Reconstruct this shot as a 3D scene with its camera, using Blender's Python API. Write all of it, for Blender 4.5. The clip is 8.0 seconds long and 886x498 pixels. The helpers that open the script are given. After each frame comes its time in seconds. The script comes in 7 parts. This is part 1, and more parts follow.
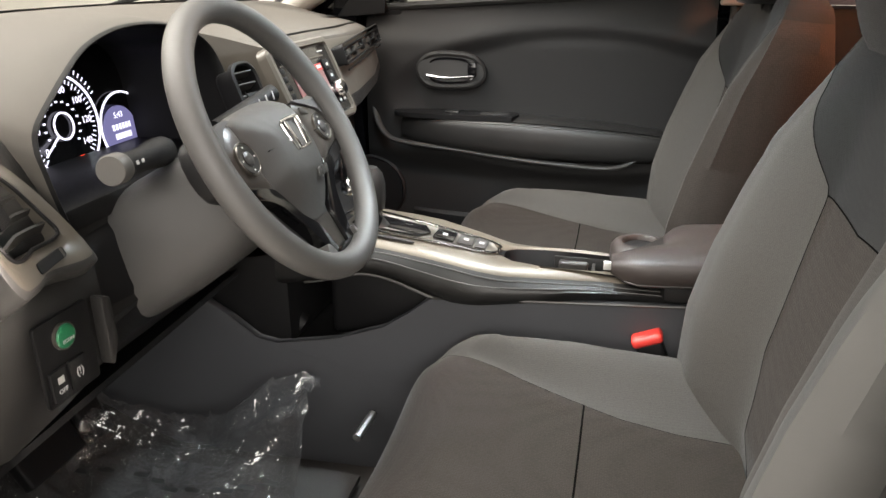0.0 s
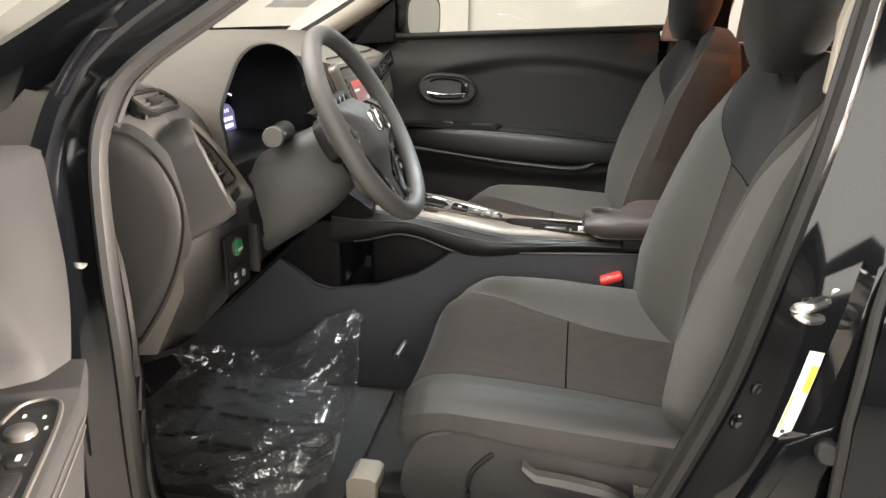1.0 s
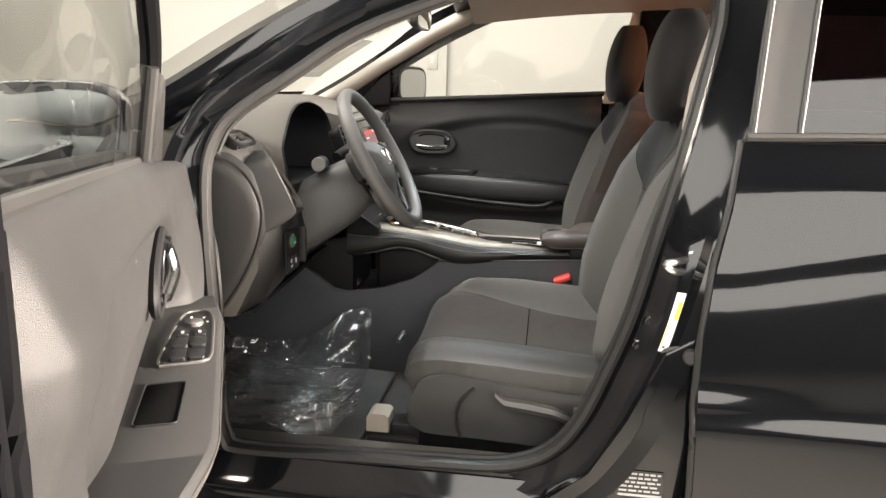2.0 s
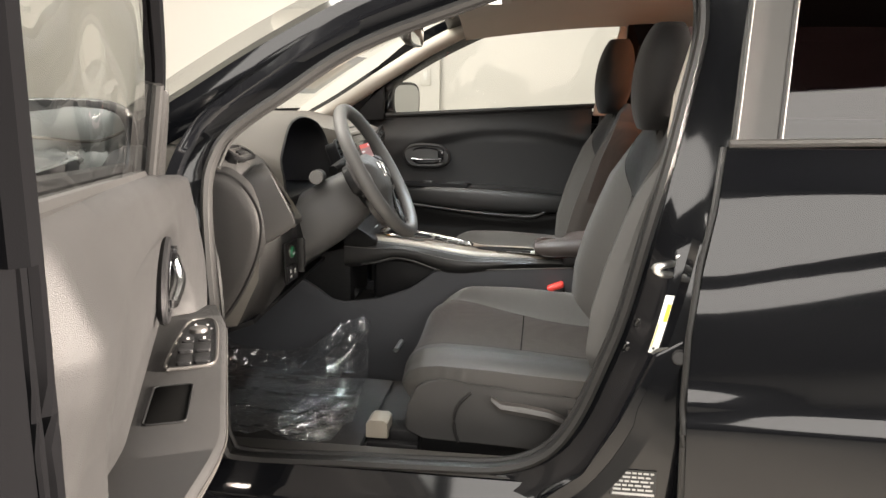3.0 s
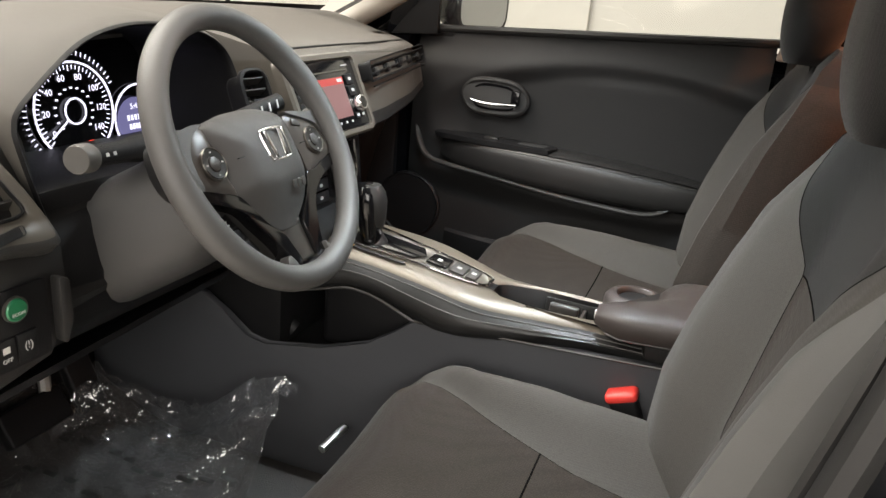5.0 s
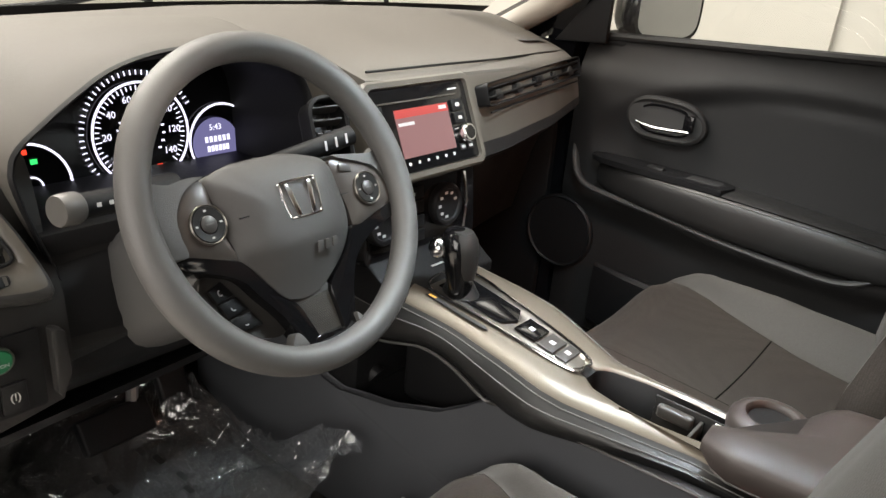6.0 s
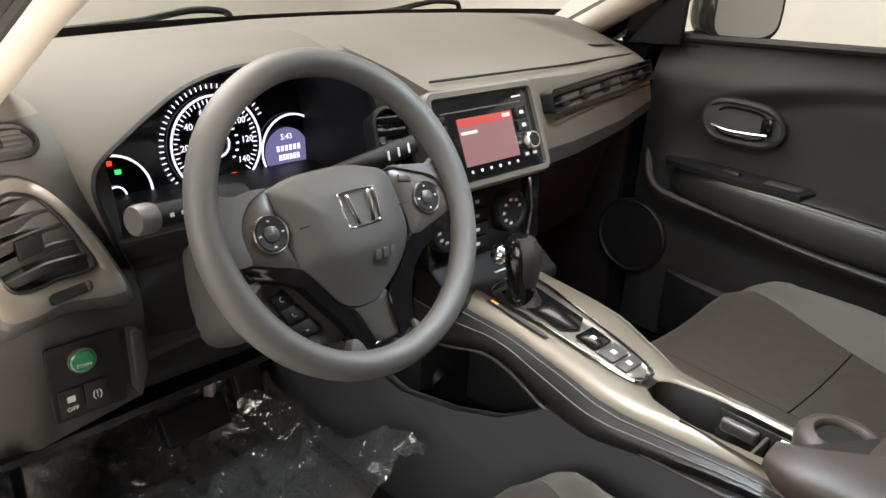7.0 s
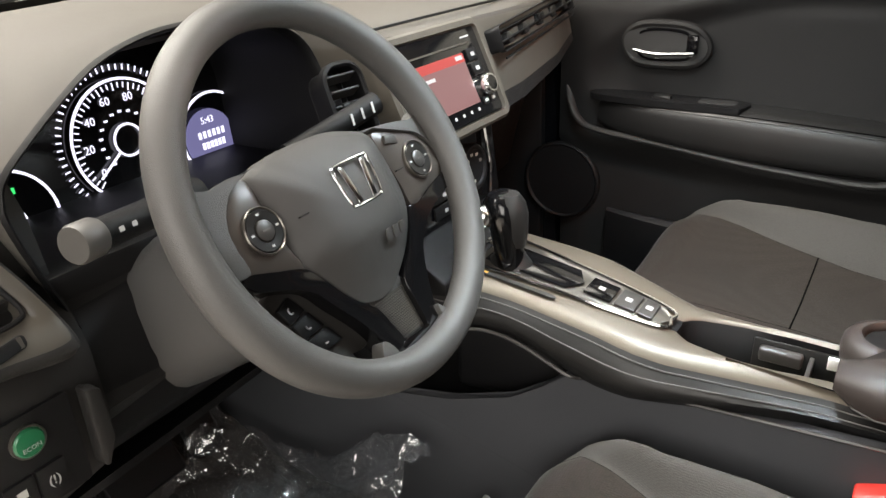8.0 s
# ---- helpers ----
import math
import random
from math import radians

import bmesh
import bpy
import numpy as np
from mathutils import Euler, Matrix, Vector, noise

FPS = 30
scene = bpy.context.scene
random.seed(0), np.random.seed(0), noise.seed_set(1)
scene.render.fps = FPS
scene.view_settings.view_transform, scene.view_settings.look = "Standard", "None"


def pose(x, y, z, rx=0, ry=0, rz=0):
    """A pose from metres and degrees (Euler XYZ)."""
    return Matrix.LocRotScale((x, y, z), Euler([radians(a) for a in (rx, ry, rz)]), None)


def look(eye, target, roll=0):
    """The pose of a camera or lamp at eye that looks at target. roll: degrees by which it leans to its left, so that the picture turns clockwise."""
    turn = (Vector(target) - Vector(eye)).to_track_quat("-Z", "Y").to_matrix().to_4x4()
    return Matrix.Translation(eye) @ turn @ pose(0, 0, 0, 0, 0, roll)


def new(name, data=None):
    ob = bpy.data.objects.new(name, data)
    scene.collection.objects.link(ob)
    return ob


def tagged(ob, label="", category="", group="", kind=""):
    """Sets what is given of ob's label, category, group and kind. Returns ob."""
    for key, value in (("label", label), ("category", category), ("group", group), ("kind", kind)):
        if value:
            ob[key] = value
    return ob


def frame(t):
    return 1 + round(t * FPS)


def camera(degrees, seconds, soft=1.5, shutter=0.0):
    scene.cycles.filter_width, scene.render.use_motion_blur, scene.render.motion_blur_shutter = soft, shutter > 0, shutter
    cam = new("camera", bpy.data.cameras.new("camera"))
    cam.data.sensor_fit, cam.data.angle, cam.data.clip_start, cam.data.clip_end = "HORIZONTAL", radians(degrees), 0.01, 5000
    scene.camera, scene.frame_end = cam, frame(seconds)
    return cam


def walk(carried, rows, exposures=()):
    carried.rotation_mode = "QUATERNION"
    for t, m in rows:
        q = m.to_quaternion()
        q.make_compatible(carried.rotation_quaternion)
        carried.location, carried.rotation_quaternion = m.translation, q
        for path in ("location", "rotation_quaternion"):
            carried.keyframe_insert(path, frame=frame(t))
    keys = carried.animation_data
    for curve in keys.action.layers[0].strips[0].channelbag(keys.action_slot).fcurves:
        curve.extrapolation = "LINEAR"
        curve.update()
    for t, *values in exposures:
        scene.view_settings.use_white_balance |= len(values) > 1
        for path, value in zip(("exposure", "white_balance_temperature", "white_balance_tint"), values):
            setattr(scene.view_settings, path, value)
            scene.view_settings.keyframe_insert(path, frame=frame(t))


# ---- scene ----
cam = camera(61.1, 8.0)
PATH = [
    (0, (-0.093, -1.209, 1.161), (-0.534, 0.61, 0.455), -0.1),
    (0.5, (-0.1, -1.432, 1.178), (-0.498, 0.412, 0.516), 0.4),
    (1, (-0.136, -1.642, 1.174), (-0.449, 0.231, 0.545), 1.3),
    (1.2, (-0.134, -1.72, 1.182), (-0.434, 0.158, 0.56), 1.6),
    (2.3, (-0.085, -2.206, 1.17), (-0.336, -0.265, 0.756), 1.3),
    (2.5, (-0.087, -2.212, 1.169), (-0.34, -0.271, 0.76), 1.1),
    (3, (-0.085, -2.173, 1.169), (-0.336, -0.234, 0.751), 0.7),
    (3.5, (-0.101, -1.92, 1.151), (-0.359, 0.009, 0.689), 0.9),
    (4, (-0.113, -1.643, 1.155), (-0.414, 0.265, 0.634), 2.9),
    (4.2, (-0.095, -1.551, 1.146), (-0.42, 0.342, 0.589), 4.0),
    (5.3, (0.06, -1.034, 1.195), (-0.739, 0.655, 0.482), 5.3),
    (5.5, (0.063, -0.969, 1.203), (-0.832, 0.664, 0.473), 5.5),
    (6, (0.093, -0.883, 1.237), (-1.041, 0.572, 0.465), 5.2),
    (6.5, (0.115, -0.88, 1.259), (-1.135, 0.472, 0.477), 5.0),
    (7, (0.117, -0.871, 1.254), (-1.174, 0.436, 0.465), 3.1),
    (7.5, (0.076, -0.873, 1.237), (-1.156, 0.485, 0.44), 0.4),
    (8, (-0.076, -0.871, 1.192), (-1.073, 0.643, 0.348), -2.4),
]
walk(cam, [(t, look(eye, target, roll)) for t, eye, target, roll in PATH], [(0, 0.22), (0.5, 0.18), (1, 0.05), (2.5, 0.0), (3.5, -0.13), (4.2, -0.15), (5.3, 0.0), (8, 0.0)])

# ---- light and exposure ----
scene.view_settings.exposure = 0.0
world = bpy.data.worlds.new("world")
scene.world = world
world.use_nodes = True
world.node_tree.nodes["Background"].inputs[0].default_value = (1.0, 0.93, 0.84, 1)
world.node_tree.nodes["Background"].inputs[1].default_value = 0.014


def light_panel(name, eye, target, sx, sy, watts, colour=(1.0, 0.94, 0.86), spread=180):
    lamp = bpy.data.lights.new(name, "AREA")
    lamp.shape, lamp.size, lamp.size_y, lamp.energy, lamp.color = "RECTANGLE", sx, sy, watts, colour
    lamp.spread = radians(spread)
    ob = new(name, lamp)
    ob.matrix_basis = look(eye, target)
    return ob


# five added, unseen fills; this one mimics a bright wall mirrored in the paint
light_panel("unseen_fill_light", (1.15, -4.4, 2.5), (0.7, -0.6, 1.9), 5.3, 2.6, 325, (1.0, 0.945, 0.88))
light_panel("unseen_fill_light", (-1.7, -1.9, 3.05), (-0.7, -0.9, 0.9), 2.4, 0.8, 85, (1.0, 0.94, 0.86))
# added behind the car to brighten the open door's trim
light_panel("unseen_fill_light", (3.9, -0.98, 1.55), (-0.65, -1.3, 0.85), 0.5, 0.9, 270, (1.0, 0.87, 0.75), 48)
light_panel("unseen_fill_light", (-1.75, -0.3, 3.0), (-0.95, -0.1, 1.0), 0.8, 3.2, 245)
light_panel("unseen_fill_light", (-0.6, 2.3, 3.0), (-0.4, 0.5, 1.0), 2.8, 0.5, 26)
# the car's own lamps, lit while its door stands open
light_panel("map_lamp", (-0.27, -0.05, 1.397), (-0.24, -0.05, 0.7), 0.14, 0.09, 7.5, (0.84, 0.95, 1.0), 130)
light_panel("dome_lamp", (0.52, -0.05, 1.45), (0.08, 0.35, 0.95), 0.12, 0.08, 4.2, (1.0, 0.36, 0.15), 95)

# ---- tools ----
YC = -0.05  # the car's centre line


def thing(name, label, category, at=(0, 0, 0), group="", kind=""):
    ob = new(name)
    ob.empty_display_size = 0.05
    ob.matrix_basis = pose(*at)
    return tagged(ob, label, category, group, kind)


def part(name, bm, material, parent=None, label="", sharp=38, m=None):
    if m is not None:
        bmesh.ops.transform(bm, matrix=m, verts=bm.verts)
    bmesh.ops.recalc_face_normals(bm, faces=bm.faces)
    me = bpy.data.meshes.new(name)
    for f in bm.faces:
        f.smooth = True
    bm.to_mesh(me)
    bm.free()
    me.set_sharp_from_angle(angle=radians(sharp))
    for one in material if isinstance(material, (list, tuple)) else [material]:
        me.materials.append(one)
    ob = new(name, me)
    if parent:
        ob.parent = parent
        if parent.type == "EMPTY":
            ob.matrix_parent_inverse = parent.matrix_basis.inverted()
    return tagged(ob, label)


def curve(points, per=6, closed=False):
    """Points along a smooth line through the given ones."""
    p = [Vector(a) for a in points]
    n = len(p)
    out = []
    for i in range(n if closed else n - 1):
        a, b, c, d = (p[(i + k) % n] if closed else p[min(max(i + k, 0), n - 1)] for k in (-1, 0, 1, 2))
        for j in range(per):
            t = j / per
            out.append(0.5 * ((2 * b) + (c - a) * t + (2 * a - 5 * b + 4 * c - d) * t * t + (3 * b - a - 3 * c + d) * t ** 3))
    if not closed:
        out.append(p[-1])
    return out


def loft(loops, caps=True, closed=True, ring=False, slots=None):
    """A skin over rows of points. closed: each row is a ring; ring: the last row joins the first. slots(i, j): material slot."""
    bm = bmesh.new()
    rows = [[bm.verts.new(p) for p in loop] for loop in loops]
    n, k = len(rows), len(rows[0])
    for i in range(n if ring else n - 1):
        for j in range(k if closed else k - 1):
            quad = (rows[i][j], rows[i][(j + 1) % k], rows[(i + 1) % n][(j + 1) % k], rows[(i + 1) % n][j])
            f = bm.faces.new(quad)
            if slots:
                f.material_index = slots(i, j)
    if caps and closed and not ring:
        bm.faces.new(rows[0])
        bm.faces.new(rows[-1][::-1])
    return bm


def surface(fn, nu, nv, thick=0.0, way=(0, 0, -1), slots=None):
    """A sheet fn(u, v) over 0..1, given thickness along way."""
    w = Vector(way) * thick
    front = [[Vector(fn(i / nu, j / nv)) for j in range(nv + 1)] for i in range(nu + 1)]
    if not thick:
        return loft(front, closed=False, caps=False, slots=slots)
    rows = [r + [p + w for p in reversed(r)] for r in front]
    return loft(rows, slots=slots)


def tube(path, r, n=10, closed=False, flat=1.0, up=(0, 0, 1)):
    path = [Vector(p) for p in path]
    loops = []
    k = len(path)
    for i, p in enumerate(path):
        a = path[(i - 1) % k] if closed or i else path[0]
        b = path[(i + 1) % k] if closed or i < k - 1 else path[-1]
        t = (b - a).normalized()
        side = t.cross(Vector(up))
        if side.length < 1e-4:
            side = t.cross(Vector((1, 0, 0)))
        side.normalize()
        top = side.cross(t)
        rr = r(i / (k - 1)) if callable(r) else r
        loops.append([p + side * rr * math.cos(q) + top * rr * flat * math.sin(q) for q in (2 * math.pi * j / n for j in range(n))])
    return loft(loops, ring=closed)


def bevelled(bm, r, seg=2):
    if r > 0:
        bmesh.ops.bevel(bm, geom=list(bm.edges), offset=r, segments=seg, profile=0.5, affect="EDGES", clamp_overlap=True)
    return bm


def box(x0, x1, y0, y1, z0, z1, r=0.004, seg=2, m=None):
    bm = bmesh.new()
    bmesh.ops.create_cube(bm, size=1, matrix=Matrix.LocRotScale(((x0 + x1) / 2, (y0 + y1) / 2, (z0 + z1) / 2), None, (abs(x1 - x0), abs(y1 - y0), abs(z1 - z0))))
    bevelled(bm, r, seg)
    if m is not None:
        bmesh.ops.transform(bm, matrix=m, verts=bm.verts)
    return bm


def prism(outline, w0, w1, place, r=0.0, seg=2):
    """An outline (u, v) given depth from w0 to w1; place(u, v, w) gives the point."""
    bm = bmesh.new()
    a = [bm.verts.new(place(u, v, w0)) for u, v in outline]
    b = [bm.verts.new(place(u, v, w1)) for u, v in outline]
    bm.faces.new(a)
    bm.faces.new(b[::-1])
    for i in range(len(a)):
        bm.faces.new((a[i], a[(i + 1) % len(a)], b[(i + 1) % len(a)], b[i]))
    return bevelled(bm, r, seg)


def lathe(profile, n=32, m=None, cap=True):
    """A turned form; profile rows (radius, height) about z."""
    loops = [[Vector((r * math.cos(2 * math.pi * j / n), r * math.sin(2 * math.pi * j / n), h)) for j in range(n)] for r, h in profile]
    bm = loft(loops, caps=cap)
    if m is not None:
        bmesh.ops.transform(bm, matrix=m, verts=bm.verts)
    return bm


def join(*meshes):
    """Several loose pieces of one part in one bmesh."""
    out = bmesh.new()
    for bm in meshes:
        me = bpy.data.meshes.new("piece")
        bm.to_mesh(me)
        bm.free()
        out.from_mesh(me)
        bpy.data.meshes.remove(me)
    return out


def rounded(w, h, r, n=4):
    """The outline of a rounded rectangle round 0, 0."""
    out = []
    for cx, cy, a in ((w / 2 - r, h / 2 - r, 0), (-w / 2 + r, h / 2 - r, 90), (-w / 2 + r, -h / 2 + r, 180), (w / 2 - r, -h / 2 + r, 270)):
        out += [(cx + r * math.cos(radians(a + 90 * i / n)), cy + r * math.sin(radians(a + 90 * i / n))) for i in range(n + 1)]
    return out


def mix(a, b, t):
    return a + (b - a) * t


def ramp(t, *rows):
    """Straight-line interpolation through rows (position, value)."""
    return float(np.interp(t, [r[0] for r in rows], [r[1] for r in rows]))


def soft(t, *rows):
    """As ramp, but eased between rows."""
    for (a, va), (b, vb) in zip(rows, rows[1:]):
        if t <= b:
            k = min(max((t - a) / (b - a), 0), 1)
            return va + (vb - va) * k * k * (3 - 2 * k)
    return rows[-1][1]


def plane(origin, normal, up=(0, 0, 1)):
    """A frame at origin whose z is normal and whose y is as near up as it can be."""
    z = Vector(normal).normalized()
    x = Vector(up).cross(z).normalized()
    y = z.cross(x)
    m = Matrix((x, y, z)).transposed().to_4x4()
    m.translation = origin
    return m


def on(m):
    """place() for prism: u, v in the frame m, w along its normal."""
    return lambda u, v, w: m @ Vector((u, v, w))


def writing(name, text, size, material, m, parent, label="", depth=0.0003):
    """Raised letters in the built-in font, as a mesh, centred on the frame m."""
    font = bpy.data.curves.new(name, "FONT")
    font.body, font.size, font.extrude, font.align_x, font.align_y, font.resolution_u = text, size, depth, "CENTER", "CENTER", 2
    tmp = bpy.data.objects.new(name, font)
    scene.collection.objects.link(tmp)
    me = bpy.data.meshes.new_from_object(tmp.evaluated_get(bpy.context.evaluated_depsgraph_get()))
    bpy.data.objects.remove(tmp)
    bm = bmesh.new()
    bm.from_mesh(me)
    return part(name, bm, material, parent, label, m=m)

# ---- materials ----
def material(name, colour, rough=0.5, metal=0.0, vary=0.12, spots=9.0, grain=0.0, fine=900.0, kind="noise", coat=0.0, sheen=0.0, specular=0.5, wear=0.1):
    """A surface with drift of tone at one scale, and relief at a fine one."""
    ma = bpy.data.materials.new(name)
    ma.use_nodes = True
    t = ma.node_tree
    b = t.nodes["Principled BSDF"]
    b.inputs["Metallic"].default_value = metal
    b.inputs["Coat Weight"].default_value = coat
    b.inputs["Coat Roughness"].default_value = 0.03
    b.inputs["Sheen Weight"].default_value = sheen
    b.inputs["Sheen Roughness"].default_value = 0.4
    b.inputs["Specular IOR Level"].default_value = specular
    at = t.nodes.new("ShaderNodeTexCoord")
    big = t.nodes.new("ShaderNodeTexNoise")
    big.inputs["Scale"].default_value, big.inputs["Detail"].default_value = spots, 5
    t.links.new(at.outputs["Object"], big.inputs["Vector"])
    tone = t.nodes.new("ShaderNodeMix")
    tone.data_type = "RGBA"
    tone.inputs[6].default_value = (*[c * (1 - vary) for c in colour], 1)
    tone.inputs[7].default_value = (*[min(c * (1 + vary), 1) for c in colour], 1)
    t.links.new(big.outputs["Fac"], tone.inputs[0])
    t.links.new(tone.outputs[2], b.inputs["Base Color"])
    gloss = t.nodes.new("ShaderNodeMapRange")
    gloss.inputs[3].default_value, gloss.inputs[4].default_value = max(rough - wear, 0.02), min(rough + wear, 1)
    t.links.new(big.outputs["Fac"], gloss.inputs[0])
    t.links.new(gloss.outputs[0], b.inputs["Roughness"])
    if grain:
        small = t.nodes.new("ShaderNodeTexVoronoi" if kind == "cells" else "ShaderNodeTexNoise")
        small.inputs["Scale"].default_value = fine
        t.links.new(at.outputs["Object"], small.inputs["Vector"])
        relief = t.nodes.new("ShaderNodeBump")
        relief.inputs["Strength"].default_value, relief.inputs["Distance"].default_value = grain, 0.001
        t.links.new(small.outputs["Distance" if kind == "cells" else "Fac"], relief.inputs["Height"])
        t.links.new(relief.outputs["Normal"], b.inputs["Normal"])
    return ma


def woven(name, colour, second, scale=1.0, depth=0.3):
    """Knitted seat cloth: small rounded loops with relief, and a slow drift of tone."""
    ma = material(name, colour, 0.88, vary=0.14, spots=6, sheen=0.08, specular=0.2)
    t = ma.node_tree
    b = t.nodes["Principled BSDF"]
    at = t.nodes.new("ShaderNodeTexCoord")
    loops = t.nodes.new("ShaderNodeTexVoronoi")
    loops.inputs["Scale"].default_value, loops.inputs["Randomness"].default_value = 420 * scale, 0.45
    t.links.new(at.outputs["Object"], loops.inputs["Vector"])
    old = b.inputs["Base Color"].links[0].from_socket
    tone = t.nodes.new("ShaderNodeMix")
    tone.data_type = "RGBA"
    t.links.new(loops.outputs["Distance"], tone.inputs[0])
    t.links.new(old, tone.inputs[7])
    tone.inputs[6].default_value = (*second, 1)
    t.links.new(tone.outputs[2], b.inputs["Base Color"])
    relief = t.nodes.new("ShaderNodeBump")
    relief.invert = True
    relief.inputs["Strength"].default_value, relief.inputs["Distance"].default_value = depth, 0.001
    t.links.new(loops.outputs["Distance"], relief.inputs["Height"])
    t.links.new(relief.outputs["Normal"], b.inputs["Normal"])
    return ma


def glowing(name, colour, strength):
    ma = bpy.data.materials.new(name)
    ma.use_nodes = True
    b = ma.node_tree.nodes["Principled BSDF"]
    b.inputs["Base Color"].default_value = (0.02, 0.02, 0.02, 1)
    b.inputs["Roughness"].default_value = 0.3
    b.inputs["Emission Color"].default_value = (*colour, 1)
    b.inputs["Emission Strength"].default_value = strength
    return ma


def pane(name, tint, gloss=0.04, rough=0.02, crumple=0.0, haze=0.0):
    """Thin sheet glass: what is behind shows through, tinted, with a mirror gloss that grows towards the edge of sight."""
    ma = bpy.data.materials.new(name)
    ma.use_nodes = True
    t = ma.node_tree
    t.nodes.remove(t.nodes["Principled BSDF"])
    clear = t.nodes.new("ShaderNodeBsdfTransparent")
    clear.inputs[0].default_value = (*tint, 1)
    shine = t.nodes.new("ShaderNodeBsdfGlossy")
    shine.inputs["Roughness"].default_value = rough
    side = t.nodes.new("ShaderNodeLayerWeight")
    side.inputs[0].default_value = 0.5
    steep = t.nodes.new("ShaderNodeMath")
    steep.operation = "POWER"
    steep.inputs[1].default_value = 5
    t.links.new(side.outputs["Facing"], steep.inputs[0])
    edge = t.nodes.new("ShaderNodeMapRange")
    edge.inputs[3].default_value = gloss
    t.links.new(steep.outputs[0], edge.inputs[0])
    if crumple:
        at = t.nodes.new("ShaderNodeTexCoord")
        folds = t.nodes.new("ShaderNodeTexNoise")
        folds.inputs["Scale"].default_value, folds.inputs["Detail"].default_value, folds.inputs["Distortion"].default_value = 22, 3, 1.5
        t.links.new(at.outputs["Object"], folds.inputs["Vector"])
        relief = t.nodes.new("ShaderNodeBump")
        relief.inputs["Strength"].default_value, relief.inputs["Distance"].default_value = crumple, 0.02
        t.links.new(folds.outputs["Fac"], relief.inputs["Height"])
        t.links.new(relief.outputs["Normal"], shine.inputs["Normal"])
    both = t.nodes.new("ShaderNodeMixShader")
    t.links.new(edge.outputs[0], both.inputs[0])
    t.links.new(clear.outputs[0], both.inputs[1])
    t.links.new(shine.outputs[0], both.inputs[2])
    last = both
    if haze:
        milk = t.nodes.new("ShaderNodeBsdfDiffuse")
        milk.inputs[0].default_value = (0.75, 0.76, 0.78, 1)
        last = t.nodes.new("ShaderNodeMixShader")
        last.inputs[0].default_value = haze
        t.links.new(both.outputs[0], last.inputs[1])
        t.links.new(milk.outputs[0], last.inputs[2])
    t.links.new(last.outputs[0], t.nodes["Material Output"].inputs[0])
    return ma


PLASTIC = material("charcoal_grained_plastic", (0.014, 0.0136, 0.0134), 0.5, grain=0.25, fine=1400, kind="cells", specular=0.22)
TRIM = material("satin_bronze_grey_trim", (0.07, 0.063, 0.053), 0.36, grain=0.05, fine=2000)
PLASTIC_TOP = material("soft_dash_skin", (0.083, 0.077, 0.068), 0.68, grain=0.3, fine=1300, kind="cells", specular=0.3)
PLASTIC_DARK = material("black_grained_plastic", (0.007, 0.007, 0.0075), 0.5, grain=0.2, fine=1500, kind="cells", specular=0.18)
PLASTIC_GREY = material("grey_painted_trim", (0.034, 0.032, 0.03), 0.4, grain=0.06, fine=2000)
DOOR_SKIN = material("charcoal_door_skin", (0.0155, 0.0153, 0.0155), 0.5, grain=0.3, fine=1200, kind="cells", specular=0.22)
LEATHER = material("black_stitched_leatherette", (0.013, 0.0127, 0.0125), 0.42, grain=0.14, fine=1300, kind="cells", specular=0.38)
DECK = material("satin_bronze_silver_deck", (0.115, 0.098, 0.076), 0.47, metal=0.4, grain=0.06, fine=2000, vary=0.1)
CONSOLE_SIDE = material("blue_grey_console_plastic", (0.05, 0.052, 0.057), 0.55, grain=0.25, fine=1400, kind="cells", specular=0.3)
LEATHER_BROWN = material("brown_black_armrest_leatherette", (0.034, 0.0275, 0.025), 0.46, grain=0.16, fine=1300, kind="cells", specular=0.35)
MESH = material("dark_silver_mesh", (0.05, 0.048, 0.046), 0.45, metal=0.5)
KNOB = material("light_grey_knob_plastic", (0.065, 0.062, 0.058), 0.5)
STICKER = pane("cream_window_label", (0.7, 0.66, 0.58), haze=0.3)
STICKER_EDGE = pane("blue_grey_label_print", (0.56, 0.6, 0.64), haze=0.25)
SLAT = material("dark_satin_louvre", (0.03, 0.029, 0.028), 0.42, grain=0.05, fine=1800)
THREAD = material("grey_thread", (0.09, 0.088, 0.085), 0.8)
SHROUD = material("charcoal_shroud_plastic", (0.0508, 0.05, 0.0492), 0.48, grain=0.25, fine=1400, kind="cells", specular=0.35)
RIM_SKIN = material("dark_urethane_rim", (0.066, 0.064, 0.062), 0.5, grain=0.25, fine=1100, kind="cells")
PAD_SKIN = material("grained_airbag_skin", (0.052, 0.05, 0.048), 0.5, grain=0.3, fine=1500, kind="cells", specular=0.35)
POD_SKIN = material("brown_grey_satin_pod", (0.05, 0.043, 0.038), 0.34, grain=0.05, fine=2000)
PIANO_SOFT = material("satin_black_key", (0.012, 0.012, 0.012), 0.3, specular=0.5)
PIANO = material("gloss_black_trim", (0.004, 0.004, 0.0045), 0.1, wear=0.03)
PAINT = material("black_car_paint", (0.003, 0.0033, 0.0042), 0.3, coat=0.8, specular=0.05, wear=0.06, vary=0.05, spots=3)
PAINT.node_tree.nodes["Principled BSDF"].inputs["Coat Roughness"].default_value = 0.07
SHELL = material("satin_black_mirror_shell", (0.03, 0.03, 0.031), 0.45)
RUBBER = material("weatherstrip_rubber", (0.014, 0.0137, 0.0135), 0.5, grain=0.1, fine=700, specular=0.35)
